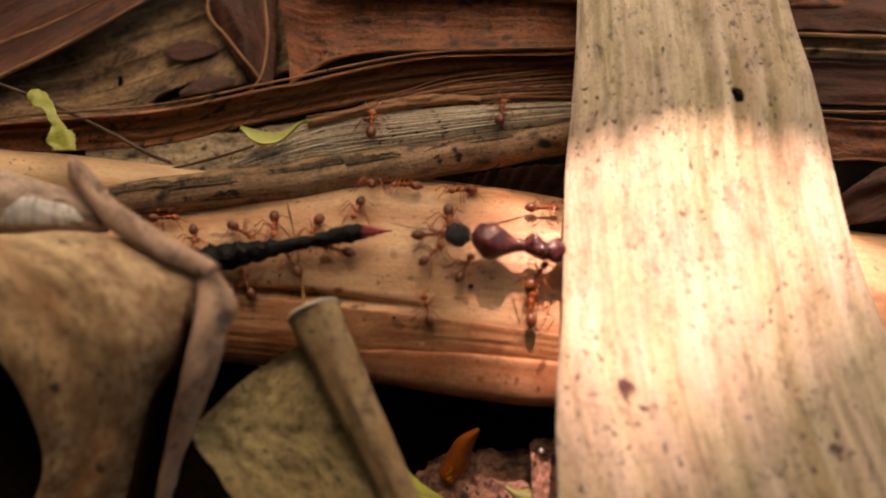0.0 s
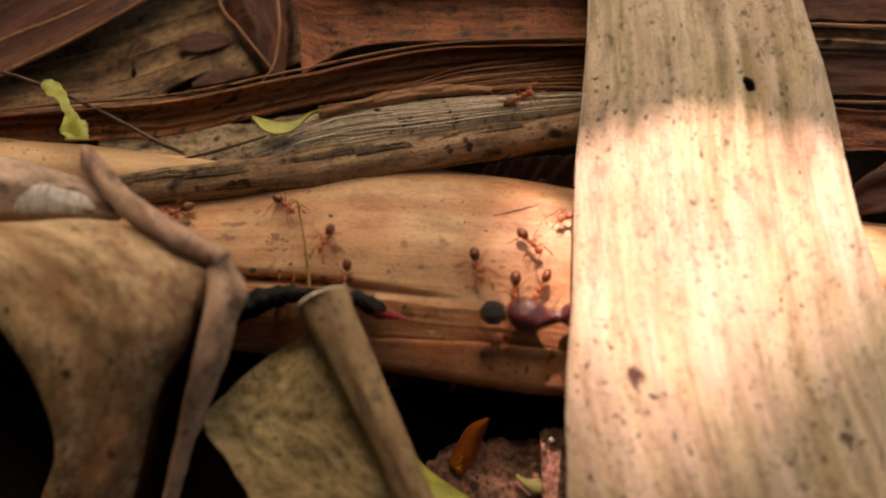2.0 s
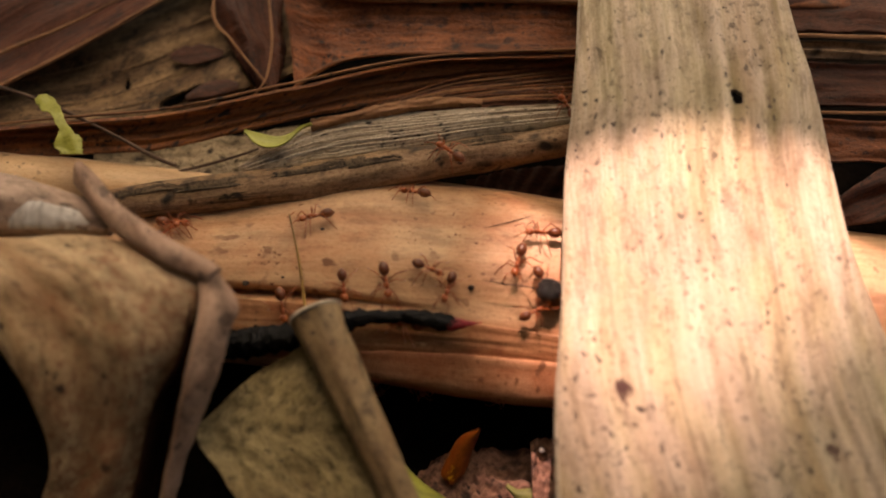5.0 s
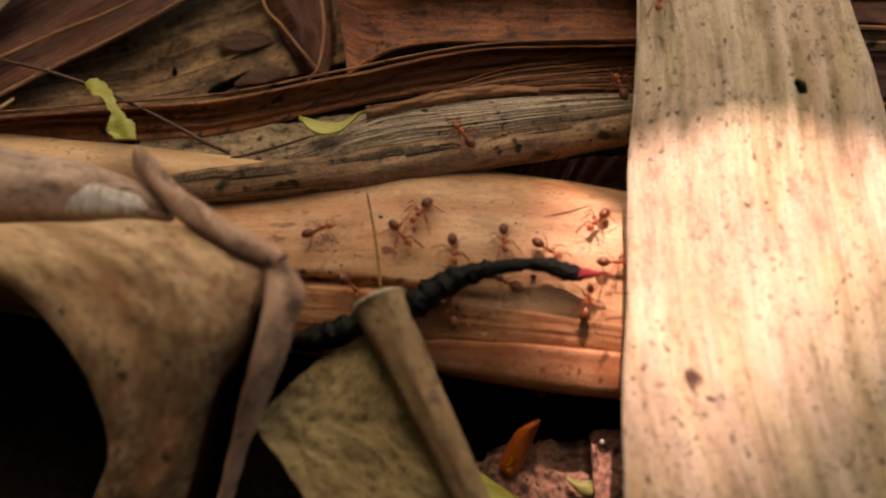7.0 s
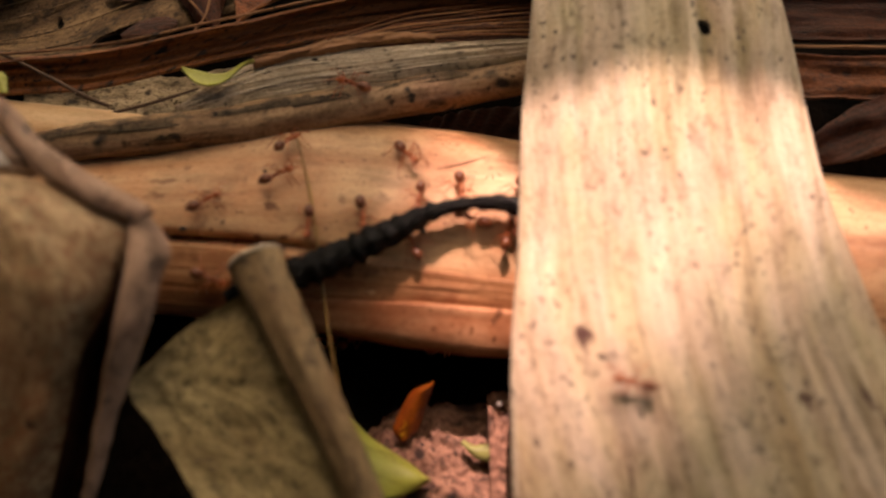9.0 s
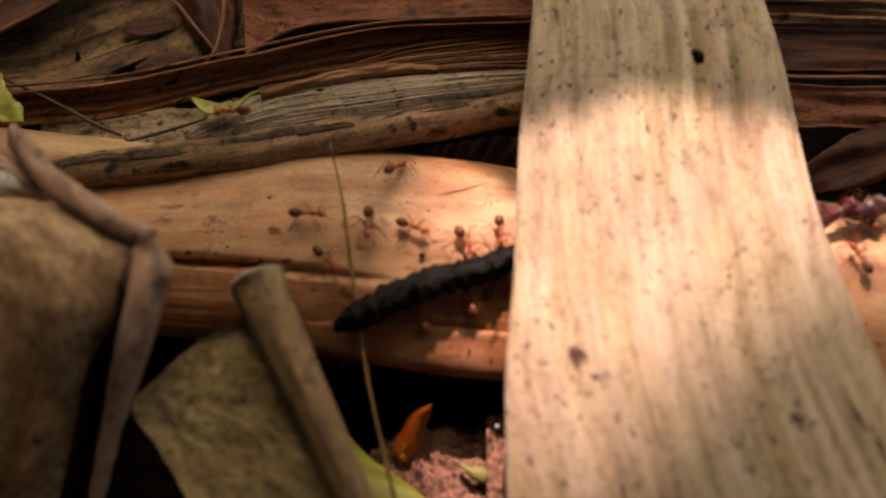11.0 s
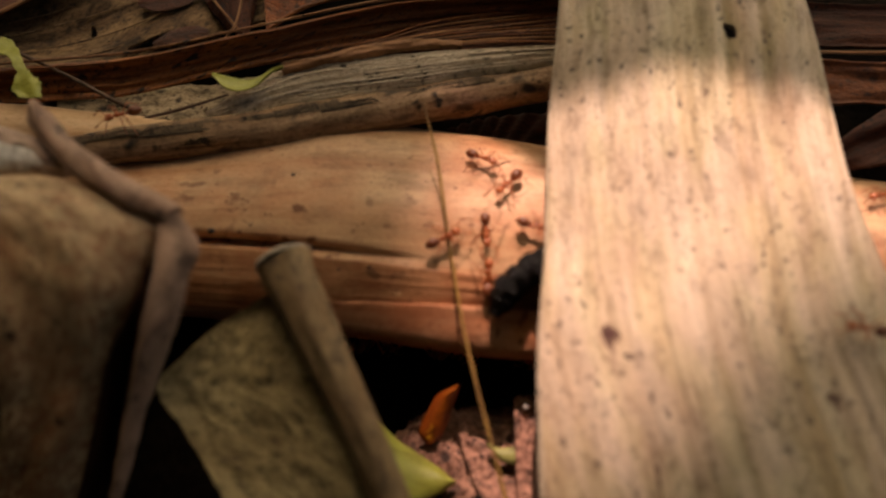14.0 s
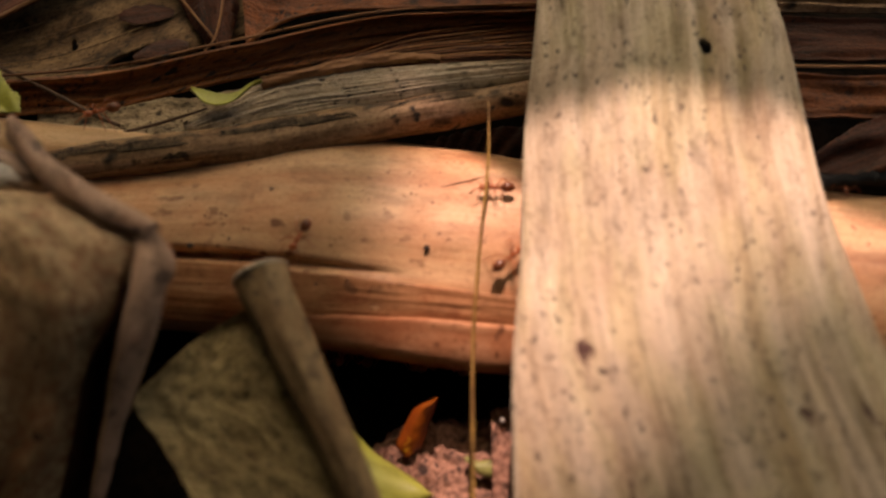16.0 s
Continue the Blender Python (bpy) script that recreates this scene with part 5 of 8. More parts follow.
for q in range(40):
    x = 0.94 + 0.022 * q
    r = (0.09 + 0.05 * abs(math.sin((x - 0.94) * 9.5)) + 0.03 * math.sin((x - 0.94) * 4)) * min(1.0, (1.84 - x) * 9)
    rings.append([bm.verts.new(Vector((x, -0.04 + 0.03 * math.sin(x * 14) + math.cos(a) * r * k, 0.02 * math.cos(x * 11) - 0.08 * (x - 1.1) + math.sin(a) * r * k)) * CM)
                  for a, k in ((a, 1 + 0.45 * wob(x * 8, math.cos(a) * 1.6, math.sin(a) * 1.6)) for a in (2 * math.pi * p / 20 for p in range(20)))])
for r0, r1 in zip(rings, rings[1:]):
    for q in range(20):
        bm.faces.new((r0[q], r1[q], r1[(q + 1) % 20], r0[(q + 1) % 20]))
bm.faces.new(rings[0])
bm.faces.new(rings[-1][::-1])
part("thorax", bm, M_BULB, LUMP)
bm = bmesh.new()
limb(bm, [(-0.15, 0.0, 0.0), (-0.4, 0.03, 0.01), (-0.65, 0.03, 0.0), (-0.95, 0.06, 0.0)], [0.012, 0.01, 0.009, 0.006], 5)
part("thread", bm, M_TWIG, LUMP, "thin brown trailing thread")

STRAW = tagged(tube("grass_straw", [(0, 0, 0), (0.03, 0.0, -0.8), (-0.02, 0.02, -1.8), (-0.05, 0.0, -3.0), (0.0, -0.02, -4.2), (0.1, 0.0, -5.8)],
                    [0.010, 0.018, 0.019, 0.020, 0.023, 0.025], M_STRAW, nu=60, nv=8, rough=0.15, up=(0, 1, 0.1)), "thin golden grass straw dragged along by the ants", "straw")


def go(ob, rows):
    walk(ob, [(t, pose(x * CM, y * CM, z * CM, rx, ry, rz)) for t, x, y, z, rx, ry, rz in rows])


def motions():
    # the unseen leaves sway a little, and the patch of sun with them
    go(SHADE_FAR, [(0, 0, -0.13, 0, 0, 0, 0), (3, 0, -0.13, 0, 0, 0, 0), (6.5, 0, -0.15, 0, 0, 0, 0), (9, 0, -0.24, 0, 0, 0, 0), (12.5, 0, -0.25, 0, 0, 0, 0), (16, 0, -0.25, 0, 0, 0, 0)])
    go(SHADE_NEAR, [(0, 0.5, 0.5, 0, 0, 0, 0), (3, 0.7, 0.5, 0, 0, 0, 0), (6.5, 0.5, 0.35, 0, 0, 0, 0), (9, 0.0, 0.1, 0, 0, 0, 0), (12.5, 0, 0, 0, 0, 0, 0), (16, -0.4, -0.1, 0, 0, 0, 0)])
    # this added leaf slides far in, so the near left grows darker
    go(SHADE_BACK, [(0, -30, -30, 4, 0, 0, 0), (3, -28, -28, 4, 0, 0, 0), (6, -10, -10, 2, 0, 0, 0), (9, 0, 9, 0, 0, 0, 0), (12, 0, 15, -3, 0, 0, 0), (16, 0, 15, -3, 0, 0, 0)])
    # a tripod gait for the legs of the ants
    for i, ant in enumerate(ANTS):
        legs = [ob for ob in ant.children if ob.name.startswith("leg")]
        for k, leg in enumerate(legs):
            swing = 13 if (k + k // 3) % 2 else -13
            walk(leg, [(0.2 * n, pose(0, 0, 0, 0, 0, swing * (-1) ** (n + i))) for n in range(81)])
    # ants
    go(ANTS[0], [
        (0, -0.13, -0.33, 2.41, 2, -2, 44), (0.183, -0.15, -0.87, 2.24, 46, 15, 34), (0.275, -0.19, -1.56, 1.86, 75, 27, 35),
        (0.367, -0.18, -1.63, 0.97, 109, 37, 44), (0.55, -0.13, -1.34, 0.54, 169, 40, 69), (0.683, -0.46, -1.32, 0.54, 143, 16, 16),
        (0.817, -0.79, -1.29, 0.54, 148, -27, -39), (0.95, -1.12, -1.27, 0.54, -175, -40, -100), (1.133, -1.15, -1.57, 0.98, -114, -32, -124),
        (1.225, -1.15, -1.54, 1.78, -80, -18, -129), (1.317, -1.14, -0.95, 2.14, -49, -5, -125), (1.5, -1.12, -0.44, 2.37, -2, 8, -109),
        (2, -1.37, -0.73, 2.24, 2, 19, -98), (2.25, -1.29, -0.72, 2.26, -12, 13, -144), (2.5, -1.21, -0.71, 2.27, -17, -1, 173),
        (2.75, -1.02, -0.59, 2.33, -6, -11, 99), (3, -0.83, -0.46, 2.37, 7, -4, 24), (3.2, -0.49, -0.35, 2.4, 3, -3, 40),
        (4.25, -0.33, -0.43, 2.39, 6, 1, -6), (5.3, -0.16, -0.51, 2.37, 6, 6, -53), (5.5, -0.23, -0.48, 2.38, 2, 7, -79),
        (6, -0.31, -0.45, 2.38, 1, 6, -87), (6.5, -0.17, -0.45, 2.38, 2, 6, -76), (7, -0.01, -0.26, 2.41, 0, 0, -88),
        (7.5, 0.14, -0.36, 2.41, 2, 2, -60), (8, 0.12, -0.49, 2.38, -1, 7, -103), (8.5, 0.08, -0.41, 2.4, -3, 4, -128),
        (9, 0.31, -0.33, 2.41, 0, 1, -98), (9.2, 0.41, -0.3, 2.41, 0, 0, -90), (11.3, 0.24, -0.44, 2.39, 5, 1, -21),
        (11.5, 0.28, -0.53, 2.38, 6, 5, -46), (12, 0.2, -0.62, 2.35, 9, 6, -39), (12.5, 0.19, -0.41, 2.4, 4, 2, -27),
        (12.637, 0.16, -0.99, 2.19, 27, 29, -26), (12.775, 0.14, -1.55, 1.89, 61, 53, -9), (12.913, 0.14, -1.7, 1.14, 124, 59, 40),
        (13.05, 0.19, -1.37, 0.54, 170, 40, 70), (16, 0.19, -1.37, 0.54, 170, 40, 70)])
    go(ANTS[1], [
        (0, 0.24, 0.69, 2.33, 39, -28, -155), (0.183, 0.34, 0.66, 2.33, 65, 12, -166), (0.367, 0.46, 1.24, 1.2, 111, 62, -143),
        (0.55, 0.55, 1.14, 0.87, -145, 57, -55), (1.9, 1.18, 1.18, 1.28, 138, 82, -118), (3.25, 1.72, 0.62, 2.2, 51, 58, 168),
        (4.6, 2.36, 0.52, 2.18, 35, 28, 167), (5.95, 2.96, 0.19, 2.25, 22, -2, 175), (6.133, 2.53, 0.22, 2.27, 14, 16, 124),
        (6.317, 2.09, 0.25, 2.3, -12, 18, 48), (6.5, 1.65, 0.28, 2.32, -21, 1, -3), (7.05, 2.96, 0.19, 2.25, -22, 2, -5),
        (9.183, 2.93, 0.05, 2.29, -17, -11, -57), (11.317, 2.88, -0.1, 2.32, 1, -13, -133), (13.45, 2.84, -0.23, 2.35, 8, -2, 175),
        (14, 1.07, -0.09, 2.4, 4, -6, -130), (14.275, 1.95, -0.16, 2.38, -4, -6, -67), (14.55, 2.84, -0.23, 2.35, -8, 2, -5),
        (16, 2.84, -0.23, 2.35, -8, 2, -5)])
    go(ANTS[2], [
        (0, -0.94, 0.77, 2.38, 5, 52, 92), (0.275, -1.1, 1.36, 1.23, 64, 78, 149), (0.55, -1.21, 1.28, 0.87, 148, 58, -130),
        (1.017, -1.28, 1.28, 0.87, 120, 17, -173), (1.483, -1.36, 1.28, 0.87, 130, -42, 151), (1.95, -1.44, 1.28, 0.87, -159, -61, 68),
        (2.087, -1.4, 1.36, 1.3, -100, -73, 15), (2.225, -1.28, 0.74, 2.39, -42, -61, -37), (2.362, -1.26, 0.65, 2.4, -23, -39, -50),
        (2.5, -1.23, 0.42, 2.42, -13, -16, -53), (3, -1.56, 0.65, 2.37, -14, -33, -60), (3.275, -1.45, 1.28, 1.56, -77, 8, -25),
        (3.412, -1.37, 1.36, 1.19, -103, 34, -26), (3.55, -1.29, 1.28, 0.87, -145, 57, -49), (9.25, -1.16, 1.27, 0.87, -119, -4, 1),
        (14.95, -1.03, 1.26, 0.87, -159, -61, 63), (15.087, -0.99, 1.34, 1.36, -130, -88, 28), (15.225, -0.89, 0.66, 2.39, 11, -65, -117),
        (15.363, -0.91, 0.52, 2.41, 10, -38, -121), (15.5, -0.92, 0.22, 2.42, 7, -11, -125), (16, -1.2, -0.58, 2.32, -5, 12, -119)])
    go(ANTS[3], [
        (0, -3.24, -0.01, 2.25, 4, -4, -81), (0.5, -3.27, 0.07, 2.24, 3, -7, -75), (0.775, -3.48, 0.08, 2.23, 7, -2, -130),
        (1.05, -3.69, 0.1, 2.21, 6, 4, 176), (2.683, -3.68, 0.14, 2.2, -1, 9, 124), (4.317, -3.68, 0.18, 2.2, -10, 4, 51),
        (5.95, -3.69, 0.22, 2.19, -10, -4, -1), (6.225, -2.94, 0.2, 2.25, -5, -9, -41), (6.5, -2.18, 0.17, 2.34, 3, -10, -82),
        (6.75, -2.28, 0.05, 2.33, -2, -9, -30), (7, -2.39, -0.07, 2.33, -3, -4, 21), (7.5, -2.01, 0.41, 2.34, -19, 6, 31),
        (8, -1.51, 0.34, 2.4, -16, -2, 5), (8.5, -1.39, 0.42, 2.41, -20, 4, 19), (9, -1.33, 0.52, 2.41, -18, 19, 52),
        (9.2, -1, 0.35, 2.42, -18, 1, 0), (11.3, 0.18, 0.65, 2.35, -21, 41, 56), (11.5, 0.40, 0.80, 2.32, -21, 41, 40), (11.68, 0.60, 0.80, 2.28, -50, 50, 18),
        (11.85, 0.39, 1.16, 0.87, -150, 59, -60), (12.15, 0.37, 1.16, 0.87, -117, 1, -5), (12.45, 0.35, 1.16, 0.87, -148, -58, 49),
        (12.587, 0.43, 1.24, 1.25, -112, -78, 12), (12.725, 0.49, 0.61, 2.33, -19, -71, -81), (12.863, 0.54, 0.6, 2.33, -1, -50, -100),
        (13, 0.58, 0.44, 2.36, 5, -27, -105), (13.5, 0.76, 0.33, 2.37, -14, -17, -56), (14, 0.77, 0.32, 2.37, -20, -9, -30),
        (14.5, 1.42, 0.25, 2.34, -19, -7, -26), (15.05, 2.8, 0.17, 2.27, -20, 2, -5), (15.45, 3.13, 0.58, 2.06, -49, 0, -7),
        (15.725, 4.38, 0.47, 2.01, -22, -45, -67), (16, 5.62, 0.33, 1.98, 41, -29, -158)])
    go(ANTS[4], [
        (0, -1.67, 0.04, 2.39, 6, -4, -110), (0.5, -1.76, 0.2, 2.38, 5, -10, -97), (0.775, -2.73, 0.23, 2.27, 11, -4, -139),
        (1.05, -3.69, 0.26, 2.18, 11, 4, 179), (2.35, -3.68, 0.28, 2.18, 9, -8, -129), (3.65, -3.68, 0.31, 2.17, -6, -12, -54),
        (4.95, -3.68, 0.34, 2.16, -14, -4, -1), (5.133, -3.33, 0.34, 2.19, -6, -13, -51), (5.317, -2.98, 0.33, 2.22, 10, -11, -116),
        (5.5, -2.63, 0.31, 2.27, 15, 1, -165), (6, -1.88, 0.18, 2.37, 11, 3, -172), (6.5, -1.45, 0.17, 2.4, 10, -5, -135),
        (7, -1.09, 0.15, 2.42, 5, -9, -120), (7.5, -0.72, -0.12, 2.41, 0, -2, -80), (7.683, -0.6, 0.37, 2.41, -42, 7, -56),
        (7.775, -0.53, 0.66, 2.38, -67, 20, -46), (7.867, -0.49, 1.25, 1.52, -93, 37, -42), (7.958, -0.45, 1.31, 1.17, -117, 50, -46),
        (8.05, -0.42, 1.22, 0.87, -151, 59, -62), (16, -0.42, 1.22, 0.87, -151, 59, -62)])
    go(ANTS[5], [
        (0, -1.36, -0.26, 2.39, -4, 3, 162), (0.5, -1.32, -0.07, 2.41, 2, 4, 172), (1.05, -3.69, 0, 2.22, 3, 4, 178),
        (2.85, -3.7, -0.04, 2.22, 6, 2, -128), (4.65, -3.69, -0.06, 2.21, 5, -3, -55), (6.45, -3.7, -0.09, 2.21, 1, -4, -2),
        (7, -1.33, -0.18, 2.4, 3, -2, -55), (7.5, -1.05, -0.18, 2.41, 0, 0, -34), (8, -1.93, -0.34, 2.33, 5, -6, 14),
        (8.5, -1.54, -0.29, 2.37, 5, -4, -6), (9, -1.42, 0.03, 2.41, -6, -1, 28), (9.2, -1.18, 0.04, 2.42, -6, 1, 12),
        (11.3, -1.05, -0.2, 2.41, 1, 0, -4), (11.5, -0.96, 0.16, 2.42, -8, 7, 40), (12, 0.12, 0.05, 2.41, -9, 3, 13),
        (12.137, 0.19, 0.4, 2.39, -26, 26, 17), (12.275, 0.25, 0.63, 2.35, -48, 49, 11), (12.413, 0.3, 1.24, 1.4, -93, 67, -20),
        (12.55, 0.32, 1.16, 0.87, -162, 62, -75), (16, 0.32, 1.16, 0.87, -162, 62, -75)])
    go(ANTS[6], [
        (0, -2.52, -0.62, 2.18, -11, -13, 115), (0.5, -2.49, -0.56, 2.21, -11, -11, 116), (1.05, -3.71, -0.47, 2.11, -15, 5, 176),
        (1.583, -3.71, -0.59, 2.06, -2, 20, -132), (2.117, -3.7, -0.74, 2.04, 25, 14, -55), (2.65, -3.7, -0.86, 1.99, 30, -5, -6),
        (3.2, -2.48, -0.97, 2.07, 22, 21, -52), (5.3, -1.28, -0.68, 2.28, 6, 16, -86), (5.5, -1.31, -0.66, 2.29, 5, 15, -89),
        (6, -1.12, -0.51, 2.35, 1, 10, -90), (6.5, -0.85, -0.58, 2.34, 2, 12, -87), (7, -0.66, -0.41, 2.38, 1, 6, -85),
        (7.5, -0.47, -0.48, 2.37, -1, 8, -106), (8, -0.21, -0.54, 2.36, -2, 9, -106), (8.25, -0.13, -0.78, 2.29, -18, -2, -172),
        (8.5, -0.04, -1.01, 2.18, -15, -21, 122), (9, 0.23, -0.87, 2.26, -8, -17, 112), (9.2, 0.36, -0.82, 2.29, -9, -15, 117),
        (11.3, 0.4, -1.43, 2, -2, -42, 89), (11.5, 0.55, -1.36, 2.05, -2, -38, 89), (12, 0.79, -1.31, 2.08, -5, -34, 94),
        (12.5, 0.99, -1.3, 2.09, -2, -33, 90), (13, 1.05, -1.58, 1.92, -3, -48, 90), (13.25, 1.02, -1.22, 2.12, 25, -22, 14),
        (13.5, 1, -0.84, 2.3, 12, 10, -42), (14, 0.8, -0.74, 2.33, 2, 13, -86), (14.5, 1.04, -0.8, 2.32, 5, 13, -74),
        (15, 1.15, -0.62, 2.37, 2, 8, -77), (15.5, 1.49, -0.34, 2.41, -1, -1, -90), (15.75, 1.34, -0.14, 2.4, 6, -4, -135),
        (16, 1.2, 0.08, 2.37, 13, -2, -179)])
    go(ANTS[7], [
        (0, 0.08, 0.19, 2.4, -1, -14, -88), (0.5, -0.24, 0.52, 2.39, -2, -29, -89), (1, -0.32, 0.55, 2.39, -25, -19, -39),
        (1.183, -0.38, 0.7, 2.37, -54, 17, -25), (1.367, -0.46, 1.31, 1.3, -103, 64, -43), (1.55, -0.54, 1.23, 0.87, 150, 59, -128),
        (1.85, -0.79, 1.25, 0.87, 120, 17, -173), (2.15, -1.03, 1.26, 0.87, 133, -45, 146), (2.45, -1.27, 1.28, 0.87, -149, -58, 56),
        (2.588, -1.19, 1.31, 1.46, -90, -62, 11), (2.725, -1.09, 0.7, 2.39, -48, -46, -18), (2.862, -1.06, 0.45, 2.41, -25, -25, -25),
        (3, -1.03, 0.04, 2.42, -6, -3, -22), (3.2, -0.75, -0.08, 2.42, -3, -1, -10), (4.25, -0.74, -0.4, 2.38, 2, 6, -47),
        (5.3, -0.73, -0.69, 2.3, 3, 15, -84), (5.4, -0.7, -0.57, 2.34, 8, 8, -44), (5.5, -0.67, -0.46, 2.37, 8, 0, -5),
        (6, -0.2, 0.13, 2.41, -11, -4, -21), (6.183, -0.29, 0.52, 2.4, -33, 33, -7), (6.275, -0.34, 0.69, 2.37, -48, 58, -6),
        (6.367, -0.35, 1.25, 1.47, -97, 80, -40), (6.55, -0.48, 1.23, 0.87, 140, 54, -141), (16, -0.48, 1.23, 0.87, 140, 54, -141)])
    go(ANTS[8], [
        (0, -2.61, 0.07, 2.3, -2, -8, -36), (0.5, -2.69, 0.19, 2.28, -9, -7, -14), (1, -2.61, 0.07, 2.3, -5, -6, -13),
        (1.5, -2.48, -0.23, 2.3, 5, -3, -26), (1.683, -2.88, -0.21, 2.27, 5, 2, -74), (1.867, -3.29, -0.19, 2.24, 1, 5, -135),
        (2.05, -3.7, -0.17, 2.2, -3, 5, 177), (2.25, -3.7, -0.15, 2.2, 1, 5, -129), (2.45, -3.7, -0.13, 2.21, 4, -1, -56),
        (2.65, -3.7, -0.11, 2.21, 1, -4, -3), (2.833, -3.36, -0.14, 2.24, 4, -2, -54), (3.017, -3.03, -0.16, 2.26, 3, 4, -123),
        (3.2, -2.7, -0.17, 2.29, -1, 5, -175), (5.3, -1.71, 0.37, 2.38, 18, -1, -165), (5.85, -3.69, 0.43, 2.13, 17, 3, 180),
        (6.717, -3.69, -0.08, 2.21, 25, 10, -128), (7.583, -3.72, -0.57, 2.06, 38, 5, -58), (8.45, -3.7, -1.03, 1.88, 39, -5, -7),
        (9, -2.22, -1.17, 1.97, 38, 9, -19), (9.2, -2.24, -1.03, 2.05, 32, 5, -17), (9.383, -2.73, -0.99, 2.03, 19, 28, -63),
        (9.567, -3.21, -0.95, 2, -19, 28, -139), (9.75, -3.7, -0.91, 1.96, -32, 5, 174), (16, -3.7, -0.91, 1.96, -32, 5, 174)])
    go(ANTS[9], [
        (0, -1.12, 0.34, 2.42, 4, -16, -105), (0.5, -1.16, 0.56, 2.41, 1, -29, -94), (0.75, -1.1, 0.57, 2.41, -28, -9, -20),
        (1, -1.04, 0.57, 2.41, -20, 22, 44), (1.5, -0.66, 0.3, 2.42, 3, 16, 98), (1.637, -0.57, 0.56, 2.4, 0, 42, 93),
        (1.775, -0.48, 0.7, 2.37, -12, 66, 80), (1.912, -0.42, 1.3, 1.33, -101, 80, -10), (2.05, -0.37, 1.22, 0.87, -150, 59, -61),
        (2.183, -0.36, 1.22, 0.87, 130, 46, -153), (2.317, -0.36, 1.22, 0.87, 118, -18, 166), (2.45, -0.35, 1.22, 0.87, 150, -59, 120),
        (2.588, -0.41, 1.31, 1.29, 98, -65, 163), (2.725, -0.45, 0.7, 2.37, 54, -54, -162), (2.862, -0.56, 0.63, 2.39, 32, -35, -149),
        (3, -0.65, 0.42, 2.41, 18, -14, -146), (3.2, -0.87, 0.57, 2.41, 30, 1, 175), (5.3, -0.38, 0.72, 2.36, 45, 22, 155),
        (5.575, -0.43, 1.3, 1.38, 77, 57, 173), (5.85, -0.48, 1.23, 0.87, 167, 63, -108), (16, -0.48, 1.23, 0.87, 167, 63, -108)])
    go(ANTS[10], [
        (0, 0.29, -0.51, 2.38, 3, -6, 59), (0.5, 0.25, -0.34, 2.41, 1, -1, 46), (1, 0.28, -0.58, 2.36, 7, -6, 38),
        (1.5, 0.01, -0.83, 2.26, 18, -5, 10), (1.637, -0.01, -1.33, 2.04, 45, 19, 8), (1.775, -0.03, -1.73, 1.76, 77, 41, 19),
        (1.912, -0.02, -1.66, 1, 127, 51, 50), (2.05, 0.01, -1.35, 0.54, 177, 41, 81), (2.183, -0.02, -1.35, 0.54, -147, 25, 143),
        (2.317, -0.05, -1.35, 0.54, -144, -21, -158), (2.45, -0.09, -1.34, 0.54, -177, -41, -100), (2.588, -0.12, -1.66, 1.02, 132, -55, -67),
        (2.725, -0.13, -1.7, 1.78, 76, -45, -30), (2.862, -0.11, -1.28, 2.07, 42, -21, -17), (3, -0.09, -0.77, 2.29, 16, 5, -20),
        (3.2, 0.09, -0.87, 2.25, 16, 10, -36), (5.3, 0.06, -0.72, 2.31, -4, 14, -110), (5.5, 0.06, -0.69, 2.33, -3, 13, -110),
        (6, 0.17, -0.54, 2.37, 7, 5, -40), (6.5, 0.49, -0.54, 2.38, 6, 5, -47), (7, 0.54, -0.4, 2.4, 3, 2, -36), (7.5, 0.71, -0.44, 2.4, 3, 3, -44),
        (8, 0.97, -0.44, 2.4, 0, 3, -84), (8.5, 1.3, -0.35, 2.41, 0, 0, -88), (9, 1.54, -0.25, 2.4, -1, -4, -92),
        (9.2, 1.58, -0.12, 2.39, -1, -8, -93), (11.3, 1.31, -0.49, 2.4, 0, 4, -84), (11.5, 1.52, -0.47, 2.4, 0, 2, -91),
        (12, 1.33, -0.49, 2.4, 2, 3, -47), (12.5, 1.57, -0.48, 2.4, 0, 3, -79), (13, 1.38, -0.54, 2.39, 2, 4, -63),
        (13.5, 1.55, -0.47, 2.4, 1, 2, -66), (14, 1.39, -0.69, 2.36, 9, 3, -18), (14.55, 2.74, -0.81, 2.34, 9, 2, -5),
        (16, 2.74, -0.81, 2.34, 9, 2, -5)])
